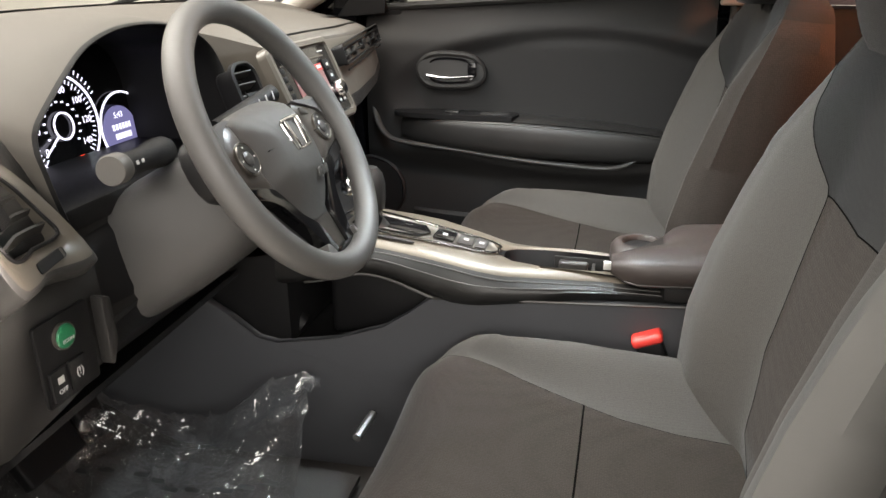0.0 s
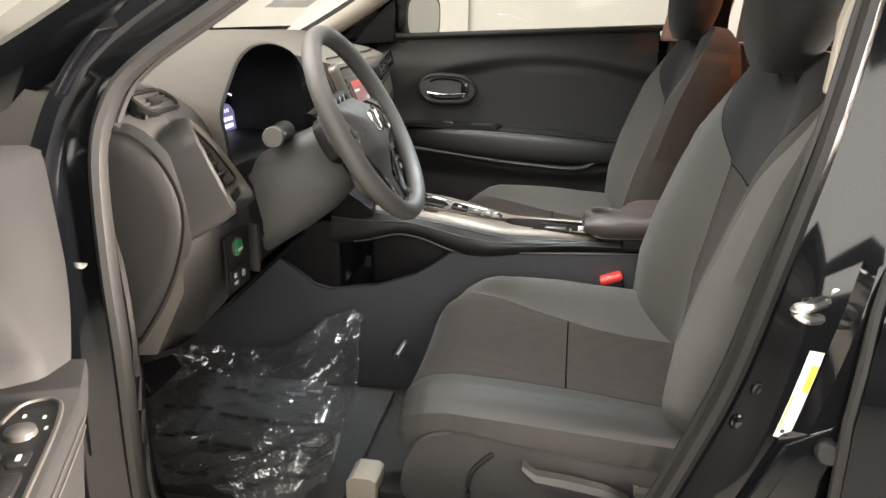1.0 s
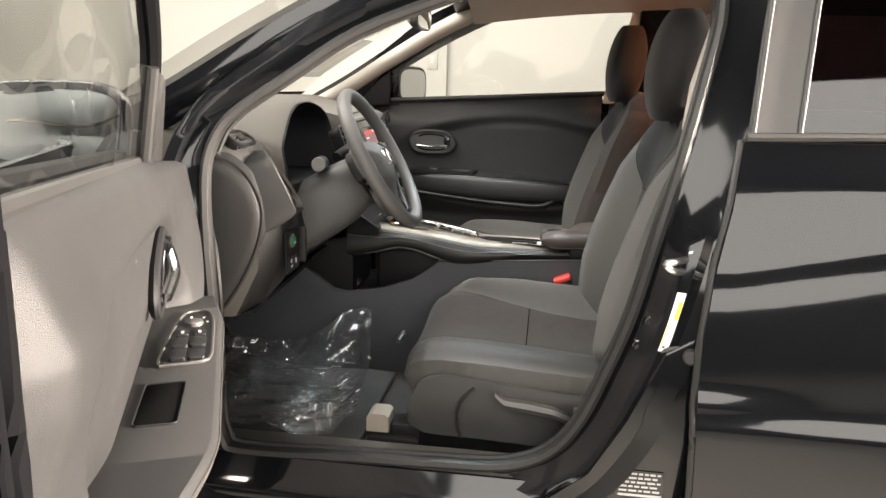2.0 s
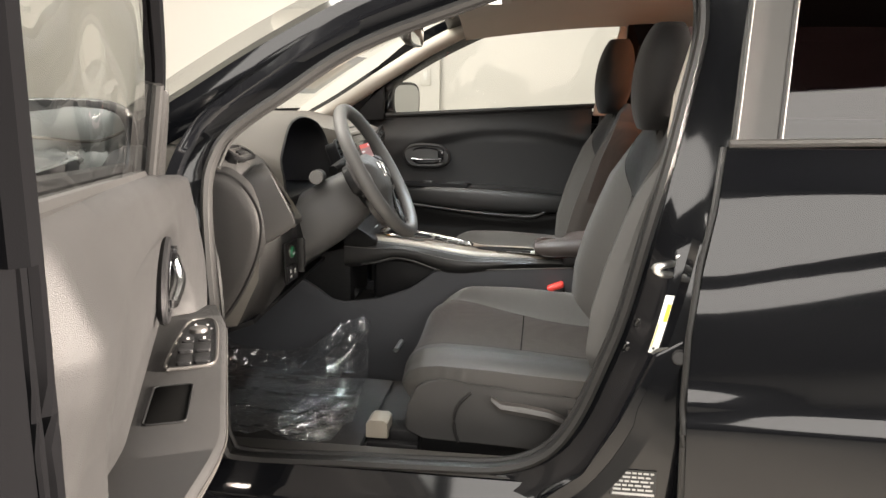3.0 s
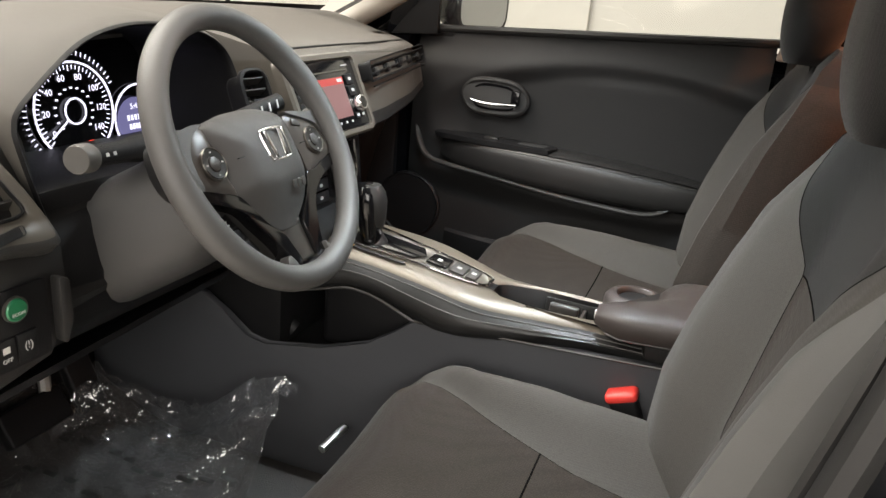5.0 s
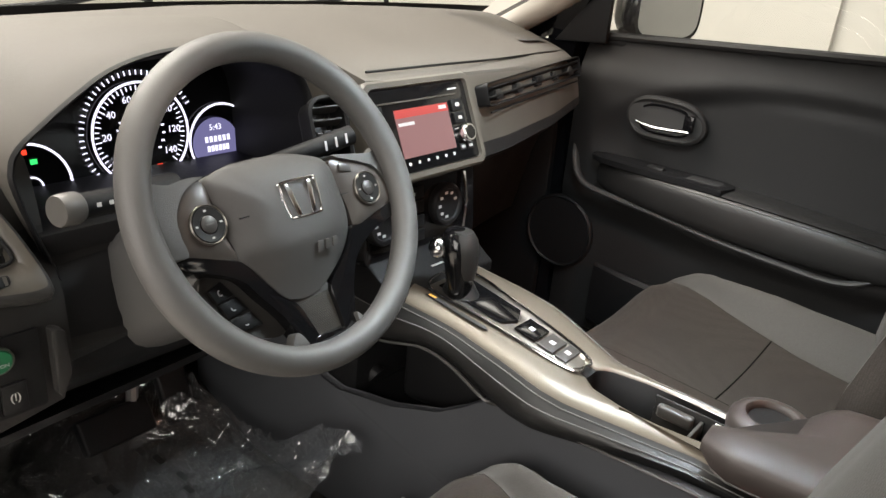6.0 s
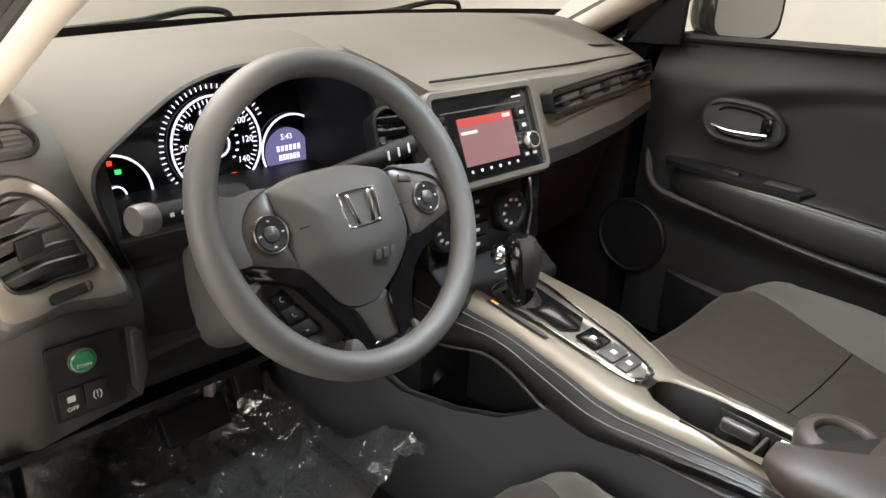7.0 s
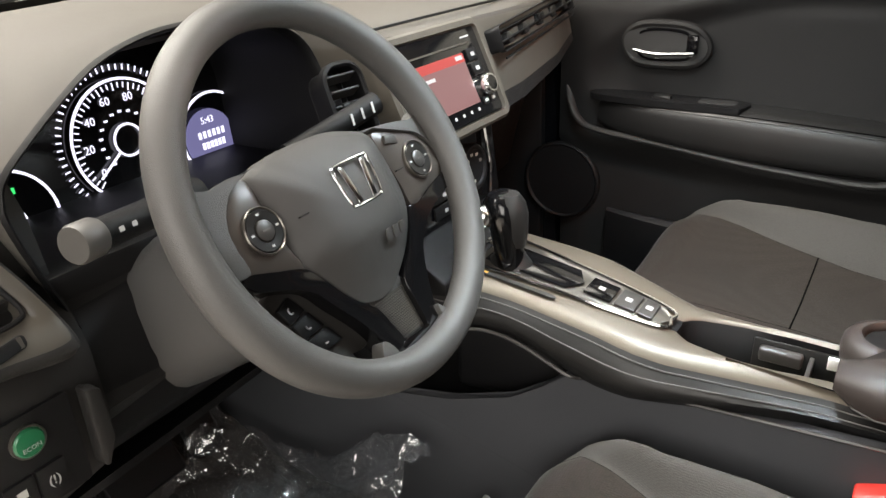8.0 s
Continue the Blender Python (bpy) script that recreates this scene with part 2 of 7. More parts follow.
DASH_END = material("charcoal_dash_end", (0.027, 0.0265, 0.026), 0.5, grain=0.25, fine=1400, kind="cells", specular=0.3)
CHROME = material("chrome", (0.75, 0.75, 0.76), 0.12, metal=1.0, vary=0.04, wear=0.05)
STEEL = material("zinc_plated_steel", (0.62, 0.62, 0.6), 0.32, metal=1.0, vary=0.1, spots=60)
# chrome of the door levers; dark reflections are mixed into the base colour
DARK_CHROME = material("chrome_with_dark_reflections", (0.42, 0.42, 0.43), 0.18, metal=1.0, vary=0.04, wear=0.05)
SATIN = material("satin_silver_trim", (0.15, 0.14, 0.125), 0.32, metal=0.8, vary=0.06)
# one leatherette twice: lit tone for the backrest, shaded tone for the cushion
VINYL_LIT = material("seat_leatherette_lit", (0.1, 0.1, 0.098), 0.5, grain=0.2, fine=1200, kind="cells", vary=0.14, specular=0.25)
VINYL_SHADED = material("seat_leatherette_shaded", (0.036, 0.0352, 0.0335), 0.52, grain=0.2, fine=1200, kind="cells", vary=0.14, specular=0.25)
SEAL_BLACK = material("black_door_seal", (0.004, 0.004, 0.0044), 0.8, grain=0.1, fine=900, specular=0.0)
CLOTH_SIDE = woven("taupe_seat_cloth", (0.044, 0.0415, 0.038), (0.068, 0.064, 0.059), 1.3, 0.3)
CLOTH_MID = woven("dark_brown_seat_cloth", (0.019, 0.0153, 0.0128), (0.034, 0.0272, 0.0228), 0.8, 0.45)
CLOTH_DARK = woven("black_seat_cloth", (0.011, 0.0108, 0.0108), (0.018, 0.0176, 0.0176), 1.3, 0.3)
MAT = material("black_mat_carpet", (0.035, 0.033, 0.032), 0.95, vary=0.3, spots=25, grain=1.0, fine=450)
CARPET = material("dark_loop_carpet", (0.026, 0.0225, 0.0205), 0.95, vary=0.35, spots=30, grain=1.0, fine=450)
LINER = material("beige_headliner_cloth", (0.5, 0.46, 0.4), 0.9, vary=0.06, grain=0.2, fine=700)
PILLAR = material("beige_pillar_trim", (0.33, 0.305, 0.265), 0.55, vary=0.05, grain=0.1, fine=900)
WALL = material("white_painted_wall", (0.66, 0.635, 0.585), 0.7, vary=0.04, spots=1.5, grain=0.1, fine=60)
DARK_WALL = material("dark_grey_wall", (0.05, 0.05, 0.05), 0.7, vary=0.1, spots=1.5)
CONCRETE = material("grey_concrete_floor", (0.45, 0.43, 0.395), 0.5, vary=0.25, spots=2.5, grain=0.2, fine=40)
CEILING = material("black_ceiling", (0.03, 0.03, 0.03), 0.8, vary=0.06)
WHITE = material("white_printed_label", (0.75, 0.74, 0.7), 0.4, vary=0.04)
YELLOW = material("yellow_print", (0.75, 0.5, 0.05), 0.45, vary=0.05)
SEAM = material("dark_sunken_seam", (0.004, 0.004, 0.004), 1.0, specular=0.0)
INK = material("black_print", (0.02, 0.02, 0.02), 0.5)
RED = material("red_button_plastic", (0.72, 0.05, 0.04), 0.35, vary=0.06)
GREY_MARK = material("white_symbol_print", (0.42, 0.42, 0.41), 0.5, vary=0.05)
GREEN = material("green_button_plastic", (0.012, 0.12, 0.05), 0.3)
BEIGE = material("tan_plastic", (0.22, 0.195, 0.16), 0.5, grain=0.1)
GLASS = pane("clear_window_glass", (0.93, 0.95, 0.93))
DOOR_GLASS = pane("side_window_glass", (0.78, 0.8, 0.78), gloss=0.08)
PRIVACY = pane("brown_privacy_glass", (0.09, 0.065, 0.068), gloss=0.05)
FILM = pane("clear_plastic_film", (0.88, 0.88, 0.88), gloss=0.28, rough=0.07, crumple=0.8, haze=0.034)
SOFT_MIRROR = material("hazy_mirror_glass", (0.4, 0.41, 0.41), 0.3, metal=1.0, vary=0.02)
MIRROR = material("mirror_glass", (0.85, 0.86, 0.86), 0.03, metal=1.0, vary=0.02, wear=0.01)
GAUGE_WHITE = glowing("gauge_light", (0.85, 0.82, 1.0), 1.6)
GAUGE_BLUE = glowing("trip_display_light", (0.32, 0.3, 0.62), 0.55)
GAUGE_RED = glowing("warning_light", (1.0, 0.05, 0.02), 1.6)
GAUGE_GREEN = glowing("green_telltale", (0.05, 1.0, 0.2), 1.2)
SCREEN_ROSE = glowing("screen_picture", (0.38, 0.16, 0.16), 0.8)
SCREEN_RED = glowing("screen_title_bar", (0.75, 0.05, 0.04), 0.9)
SCREEN_WHITE = glowing("screen_text", (0.95, 0.9, 0.9), 1.0)
LAMP_FACE = glowing("lamp_diffuser", (1.0, 0.92, 0.8), 4.0)

# ---- the room ----
def slab(name, x0, x1, y0, y1, z0, z1, ma, label, category):
    return tagged(part(name, box(x0, x1, y0, y1, z0, z1, 0), ma), label, category, kind="structure")


slab("floor", -5, 6, -5, 3, -0.1, 0, CONCRETE, "smooth grey concrete workshop floor under the car", "floor")
slab("ceiling", -5, 6, -5, 3, 5.0, 5.1, CEILING, "plain black workshop ceiling", "ceiling")
slab("wall_front", -5.15, -5, -5, 3, 0, 5.0, WALL, "white painted wall ahead of the car", "wall")
slab("wall_back", 6, 6.15, -5, 3, 0, 5.0, DARK_WALL, "dark grey wall behind the car", "wall")
slab("wall_far", -5, 6, 3, 3.15, 0, 5.0, WALL, "off-white painted wall beyond the passenger side", "wall")
slab("wall_near", -5, 6, -5.15, -5, 0, 5.0, DARK_WALL, "dark grey wall on the driver's side", "wall")
slab("wall_pier", -1.5, -0.785, 2.95, 2.998, 0, 5.0, WALL, "shallow white pier on the far wall", "wall pier")
e = thing("wall_switch", "small white wall switch on the pale pier", "switch", (-0.88, 2.94, 1.25))
part("plate", box(-0.915, -0.845, 2.938, 2.949, 1.19, 1.31, 0.004), WALL, e)
part("rocker", box(-0.893, -0.867, 2.933, 2.9385, 1.225, 1.275, 0.002), WHITE, e)

# ---- the car's shell ----
HEIGHTS = (0.3, 0.5, 0.7, 0.9, 1.0, 1.06, 1.4)


def frame_y(z):
    return float(np.interp(z, HEIGHTS, (-0.78, -0.78, -0.78, -0.77, -0.755, -0.74, -0.62)))


def outer_y(z):
    return float(np.interp(z, HEIGHTS, (-0.86, -0.87, -0.87, -0.835, -0.79, -0.765, -0.65)))


def mirrored(v):
    return Vector((v[0], 2 * YC - v[1], v[2]))


OPENING = [(-0.68, 0.405), (-0.45, 0.412), (-0.27, 0.417), (-0.14, 0.425), (-0.055, 0.462), (0.0, 0.535), (0.045, 0.65), (0.08, 0.757), (0.113, 0.9), (0.147, 1.034), (0.18, 1.17),
           (0.205, 1.29), (0.19, 1.38), (0.10, 1.405), (-0.08, 1.385), (-0.281, 1.318), (-0.462, 1.246), (-0.596, 1.156), (-0.693, 1.086), (-0.728, 1.035), (-0.742, 0.965), (-0.738, 0.83), (-0.73, 0.7), (-0.73, 0.5), (-0.72, 0.428)]
loop = curve([(x, frame_y(z), z) for x, z in OPENING], 4, True)


def frame_rows(loop, flip=False):
    """Cross-sections of the body round a door opening: lip, step and outer skin."""
    rows = []
    for i, p in enumerate(loop):
        t = (loop[(i + 1) % len(loop)] - loop[i - 1]).normalized()
        n = Vector((t.z, 0, -t.x))
        if (p + n * 0.05 - Vector((-0.3, 0, 0.85))).xz.length < (p - Vector((-0.3, 0, 0.85))).xz.length:
            n = -n
        wide = ramp(p.x, (-0.8, 0.05), (-0.6, 0.06), (-0.2, 0.07), (0.1, 0.12)) if p.z > 0.6 else ramp(p.z, (0.4, 0.1), (0.6, 0.12))
        if p.x < -0.6:
            wide = ramp(p.z, (0.5, 0.1), (0.9, 0.09), (1.1, 0.06))
        deep = outer_y(p.z) - frame_y(p.z)
        row = [p + n * 0.012 + Vector((0, 0.06, 0)), p + n * 0.0, p + n * 0.02 + Vector((0, deep * 0.1, 0)), p + n * 0.04 + Vector((0, deep * 0.35, 0)), p + n * (wide * 0.62) + Vector((0, deep * 0.45, 0)),
               p + n * (wide * 0.72) + Vector((0, deep * 0.7, 0)), p + n * wide + Vector((0, deep * 0.8, 0)), p + n * wide + Vector((0, 0.07, 0))]
        rows.append([mirrored(v) for v in row] if flip else row)
    return rows


body = thing("car_body", "glossy black body shell of a small crossover car", "car body", (0, YC, 0.0))
part("door_frame", loft(frame_rows(loop), ring=True), PAINT, body, "gloss black painted door surround")
part("weatherstrip", tube([p + Vector((0, -0.004, 0)) for p in loop], 0.011, 8, True, 1.5, (0, 1, 0)), RUBBER, body, "dark grey rubber seal round the door opening")
part("seal_lip", tube([p + Vector((0, 0.014, 0)) for p in [mix(q, Vector((-0.3, q.y, 0.85)), 0.018) for q in loop]], 0.006, 6, True), RUBBER, body)
far_loop = [p + Vector((-0.03, 0, 0.055)) * soft(p.z, (1.0, 0), (1.15, 1)) for p in loop]
part("door_frame", loft(frame_rows(far_loop, True), ring=True), PAINT, body)
part("weatherstrip", tube([mirrored(p) for p in far_loop], 0.011, 8, True), RUBBER, body)
part("roof_rail_trim", tube(curve([(-0.45, 0.535, 1.335), (-0.287, 0.535, 1.408), (-0.111, 0.532, 1.45), (0.083, 0.53, 1.468), (0.3, 0.53, 1.466)], 6), 0.03, 12), LINER, body, "pale beige trim along the roof rail")

# floor pan, tunnel, bulkhead
part("floor_pan", surface(lambda u, v: (mix(-1.25, 1.9, u), mix(-0.76, 0.66, v), 0.352 + 0.22 * ramp(mix(-1.25, 1.9, u), (-1.25, 1), (-1.0, 0.32), (-0.85, 0)) + 0.006 * noise.noise((u * 9, v * 9, 0))), 60, 30, 0.05), CARPET, body, "dark carpeted cabin floor")
part("sill_plate", prism([(-0.76, 0.35), (-0.795, 0.35), (-0.795, 0.405), (-0.77, 0.412), (-0.70, 0.408), (-0.69, 0.39), (-0.69, 0.35)], -0.80, 0.02, lambda u, v, w: Vector((w, u, v)), 0.004), KNOB, body, "grey plastic sill cover")
part("rocker_panel", surface(lambda u, v: (mix(-1.0, 1.3, u), ramp(v, (0, -0.80), (0.25, -0.835), (0.6, -0.85), (1, -0.80)), mix(0.405, 0.2, v)), 8, 12, 0.02, (0, 1, 0)), PAINT, body, "gloss black rocker under the door")
part("underbody", box(-1.4, 1.9, -0.78, 0.68, 0.18, 0.3, 0.03), PLASTIC_DARK, body)
part("bulkhead", box(-1.3, -1.22, -0.8, 0.7, 0.3, 1.05, 0.01), PLASTIC_DARK, body)
part("rear_bulkhead", box(1.85, 1.9, -0.7, 0.6, 0.35, 1.05, 0.01), PLASTIC_DARK, body)


def roof_z(x, y):
    return 1.50 - 0.09 * ((y - YC) / 0.55) ** 2 - 0.12 * max(0, -(x - 0.2)) ** 1.6 - 0.06 * max(0, x - 0.9) ** 2


part("headliner", surface(lambda u, v: (mix(-0.36, 1.75, u), mix(-0.60, 0.50, v), roof_z(mix(-0.36, 1.75, u), mix(-0.60, 0.50, v)) - 0.03), 24, 16, 0.01, (0, 0, 1)), LINER, body, "pale beige headliner")
part("roof_panel", surface(lambda u, v: (mix(-0.42, 1.8, u), mix(-0.65, 0.55, v), roof_z(mix(-0.42, 1.8, u), mix(-0.65, 0.55, v)) + 0.02), 24, 16, 0.015, (0, 0, -1)), PAINT, body, "gloss black roof")

part("pillar_base", prism([(-0.12, 0.30), (-0.06, 0.40), (0.02, 0.45), (0.075, 0.56), (0.13, 0.70), (0.21, 0.75), (0.25, 0.30)], -0.842, -0.80, lambda u, v, w: Vector((u, w, v)), 0.006), PAINT, body, "gloss black pillar foot")
PILLAR_TRIM = [(0.088, 1.08), (0.10, 1.16), (0.15, 1.33), (0.17, 1.42), (0.30, 1.42), (0.25, 1.08)]
for s in (-1, 1):
    part("pillar_cover", prism(PILLAR_TRIM, 0, 1, lambda u, v, w: Vector((u + (0.06 if s < 0 else 0), YC + s * (ramp(v, (1.08, 0.635), (1.42, 0.54)) + 0.02 * w), v)), 0.006), PILLAR, body, "pale beige centre pillar trim")
for y0, y1 in ((-0.735, -0.70), (0.60, 0.635)):
    part("kick_panel", box(-1.25, -0.77, y0, y1, 0.33, 1.04, 0.008), PLASTIC_DARK, body, "black footwell side panel")
# front pillars and windscreen
for flip in (False, True):
    spine = curve([(-1.0, -0.735, 1.0), (-0.81, -0.715, 1.105), (-0.64, -0.69, 1.21), (-0.45, -0.65, 1.315), (-0.25, -0.615, 1.395), (0.05, -0.60, 1.445)], 5)
    rows = []
    for p in spine:
        row = [p + Vector((0.02, -0.02, -0.03)), p + Vector((0.0, -0.035, 0.0)), p + Vector((-0.01, -0.03, 0.03)), p + Vector((-0.03, 0.02, 0.045)), p + Vector((-0.02, 0.05, 0.03)), p + Vector((0.01, 0.045, 0.0))]
        rows.append([mirrored(v) for v in row] if flip else row)
    part("a_pillar", loft(rows), PAINT, body, "gloss black windscreen pillar")
    inner = [p + (Vector((0.0, 0.045, 0.012)) if flip else Vector((0.03, 0.04, -0.018))) for p in spine]
    part("pillar_trim", tube([mirrored(p) for p in inner] if flip else inner, 0.034 if flip else 0.046, 12, False, 0.8), PILLAR, body, "pale beige pillar trim")
glass_at = lambda u, v: (mix(mix(-1.17, -1.03, abs(2 * v - 1) ** 2), -0.42, u) , mix(mix(-0.70, -0.60, u), mix(0.60, 0.50, u), v), mix(1.065, 1.425, u) + 0.02 * math.sin(math.pi * u))
part("windscreen", surface(glass_at, 12, 16), GLASS, body, "clear curved windscreen").visible_shadow = False
part("screen_band", loft([[Vector(glass_at(u, v)) + Vector((0.002, 0, -0.002)) for v in np.linspace(0, 1, 17)] for u in (0.0, 0.07)], closed=False), INK, body, "black border along the windscreen base")
part("header_trim", tube([(-0.385 - 0.06 * (1 - (2 * v - 1) ** 2), mix(-0.53, 0.43, v), 1.425) for v in np.linspace(0, 1, 13)], 0.03, 8), LINER, body)
lamp = thing("map_light", "lit map light in the headliner", "lamp", (-0.27, YC, 1.40))
part("bezel", box(-0.36, -0.18, YC - 0.07, YC + 0.07, 1.401, 1.425, 0.008), LINER, lamp)
part("lens", box(-0.33, -0.21, YC - 0.045, YC + 0.045, 1.3985, 1.4025, 0.001), LAMP_FACE, lamp, "lit white lens")
lamp = thing("dome_light", "lit warm dome light in the headliner", "lamp", (0.52, YC, 1.455))
part("bezel", box(0.44, 0.60, YC - 0.06, YC + 0.06, 1.456, 1.48, 0.008), LINER, lamp)
part("lens", box(0.465, 0.575, YC - 0.035, YC + 0.035, 1.4535, 1.4575, 0.001), LAMP_FACE, lamp, "lit warm lens")
bench = thing("rear_bench", "dark cloth rear bench seat", "bench seat", (1.1, YC, 0.36))
part("backrest", loft([[Vector((x + dx, y, z)) for dx, z in ((0, 0.62), (0.03, 0.8), (0.09, 1.0), (0.12, 1.05), (0.2, 1.04), (0.22, 0.62))] for x, y in ((1.12, -0.60), (1.1, -0.5), (1.1, 0.4), (1.12, 0.5))]), CLOTH_DARK, bench)
part("cushion", box(0.68, 1.2, -0.6, 0.5, 0.42, 0.63, 0.05, 4), CLOTH_DARK, bench)
for y in (-0.35, 0.25):
    part("headrest", box(1.2, 1.3, y - 0.13, y + 0.13, 1.06, 1.22, 0.04, 4), CLOTH_DARK, bench)
# bonnet and wings
part("bonnet", surface(lambda u, v: (mix(-1.16, -1.95, u), mix(-0.62, 0.52, v), 1.03 - 0.16 * u ** 2 - 0.035 * (2 * v - 1) ** 2), 12, 12, 0.02), PAINT, body, "gloss black bonnet")
for flip in (False, True):
    wing = [[Vector((x, y, z)) for y, z in ((-0.60, 1.0 - 0.16 * k), (-0.70, 0.99 - 0.16 * k), (-0.80, 0.9 - 0.12 * k), (-0.86, 0.75), (-0.86, 0.45))] for x, k in ((-0.86, -0.1), (-1.05, 0), (-1.3, 0.1), (-1.6, 0.35), (-1.95, 0.9))]
    part("front_wing", loft([[mirrored(v) for v in r] if flip else r for r in wing], closed=False), PAINT, body, "gloss black front wing")
part("cowl", surface(lambda u, v: (mix(-1.20, -1.05, u), mix(-0.64, 0.54, v), mix(1.01, 1.055, u)), 4, 10, 0.01), PLASTIC_DARK, body)
# rear quarter, tailgate
for flip in (False, True):
    rear = [[Vector((x, y, z)) for y, z in ((-0.86, 0.4), (-0.87, 0.7), (-0.80, 0.95), (-0.70, 1.09))] for x in (1.25, 1.6, 1.9)]
    part("rear_quarter", loft([[mirrored(v) for v in r] if flip else r for r in rear], closed=False), PAINT, body)
    pillar = [[Vector((x + dx, outer_y(z) + 0.02 + dy, z)) for dx, dy in ((0, 0), (0.1, 0), (0.1, 0.05), (0, 0.05))] for x, z in ((1.22, 1.05), (1.18, 1.2), (1.1, 1.45))]
    part("rear_pillar", loft([[mirrored(v) for v in r] if flip else r for r in pillar]), PAINT, body)
part("tailgate_glass", surface(lambda u, v: (mix(1.9, 1.72, u), mix(-0.6, 0.5, v), mix(1.05, 1.46, u)), 2, 2), PRIVACY, body, "brown tinted tailgate glass")

# ---- seats ----
def seat(name, label, flank, reach=0.0):
    """A front bucket seat, drawn where the driver sits."""
    c, half = -0.43, 0.235
    e = thing(name, label, "car seat", (-0.12, c, 0.36), "front seats")
    N, A = 48, 14

    def columns(vb, va=None):
        """Places across the seat from -1 to 1, with the seams on columns A and N - A."""
        va = vb if va is None else va
        return [mix(-1, -va, j / A) if j < A else mix(-va, vb, (j - A) / (N - 2 * A)) if j <= N - A else mix(vb, 1, (j - N + A) / A) for j in range(N + 1)]

    seam_at = lambda u: soft(u, (0, 0.2), (0.14, 0.33), (0.3, 0.39), (0.64, 0.41)) if u < 0.64 else ramp(u, (0.64, 0.41), (0.66, 0.43), (0.9, 0.95), (1, 0.97))

    def cushion_row(x, top, low, hw, bolster, V, va, vb):
        far = lambda v: bolster * soft(v, (vb, 0), (max(vb + 0.12, 0.86), 1), (1.0, 0.3))
        near = lambda v: -ramp(-v, (va, 0), (0.75, 0.003), (0.86, 0.011), (0.93, 0.020), (1.0, 0.026))
        dish = lambda v: -0.014 * max(0, 1 - (v / 0.75) ** 2)
        fold = lambda k: 0.008 * (soft(x, (-0.36, 0), (-0.3, 1), (-0.2, 1), (-0.12, 0)) + soft(x, (-0.06, 0), (0.0, 1), (0.08, 0.6))) * math.sin(math.pi * k) * (abs(math.sin(58 * (x + 0.09 * k) + 2 * math.sin(23 * x))) ** 0.6 - 0.6)
        upper = [Vector((x, c + hw * v, top + far(v) + near(v) + dish(v) - 0.016 * max(0, v - 0.9) * 10)) for v in V]
        side = [Vector((x, c + hw * 1.02 + (fold(k) + 0.003) * soft(k, (0.1, 0.4), (0.35, 1), (0.75, 0)), mix(top, low, k))) for k in (0.2, 0.35, 0.5, 0.65, 0.8, 0.92)]
        lower = [Vector((x, c + hw * 0.97 * v, low)) for v in reversed(V[::4])]
        other = [Vector((x, c - hw * 1.015 - (fold(k) + 0.003) * soft(k, (0.1, 0.4), (0.35, 1), (0.75, 0)), mix(top - 0.03, low, k))) for k in (0.92, 0.8, 0.65, 0.5, 0.35, 0.2)]
        return upper + side + lower + other

    vb_at = lambda u: ramp(u, (0, 0.97), (0.08, 0.93), (0.22, 0.82), (0.36, 0.68), (0.5, 0.58), (0.67, 0.47), (0.83, 0.42), (1, 0.41))
    va_at = lambda u: ramp(u, (0, 0.66), (0.1, 0.62), (0.6, 0.61), (1, 0.72))
    rows = []
    for u in np.linspace(0, 1, 72):
        x = mix(-0.372 - reach, 0.085, u)
        top = ramp(u, (0, 0.562), (0.02, 0.58), (0.05, 0.594), (0.1, 0.606), (0.18, 0.612), (0.35, 0.611), (0.6, 0.604), (0.8, 0.599), (1, 0.595))
        low = ramp(u, (0, 0.53), (0.04, 0.505), (0.1, 0.49), (1, 0.475))
        hw = half * ramp(u, (0, 0.86), (0.03, 0.92), (0.1, 0.975), (0.3, 1.0), (1, 1.0))
        rows.append(cushion_row(x, top, low, hw, ramp(u, (0, 0.0), (0.08, 0.016), (0.2, 0.036), (0.5, 0.047), (0.8, 0.047), (1, 0.043)), columns(vb_at(u), va_at(u)), va_at(u), vb_at(u)))
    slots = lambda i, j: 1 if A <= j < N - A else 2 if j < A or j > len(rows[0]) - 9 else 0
    # the leatherette flank takes its shaded copy here
    cushion = part("seat_cushion", loft(rows, slots=slots), [CLOTH_SIDE, CLOTH_MID, VINYL_SHADED if flank is VINYL_LIT else flank], e, "taupe and dark brown cloth seat cushion")
    # seams sunk into the cloth
    for s in (-1, 1):
        part("seam", tube([r[A if s < 0 else N - A] + Vector((0, 0, -0.0009)) for r in rows[2:]], 0.0011, 6), SEAM, cushion)
    part("cross_seam", tube([rows[40][j] + Vector((0, 0, -0.0004)) for j in range(A, N - A + 1)], 0.0015, 6), SEAM, cushion)

    def back_row(x, z, hw, thick, bolster, V, vee):
        lean = 0.25
        depth = lambda v: 0.78 if v < 0 else 1.0
        face = lambda v: -bolster * depth(v) * soft(abs(v), (0.36, 0), (0.8, 0.92), (0.9, 1), (1.0, 0.5)) + 0.008 * max(0, 1 - (v / 0.5) ** 2)
        vb = V[N - A]
        fr = [Vector((x + face(v), c + hw * v, z - vee * max(0, 1 - abs(v) / vb))) for v in V]
        side = [Vector((x + thick * k, c + hw * 1.02, z - lean * thick * k * 0.4)) for k in (0.25, 0.7)]
        rear = [Vector((x + thick, c + hw * 0.93 * v, z - lean * thick * 0.4)) for v in reversed(V[::4])]
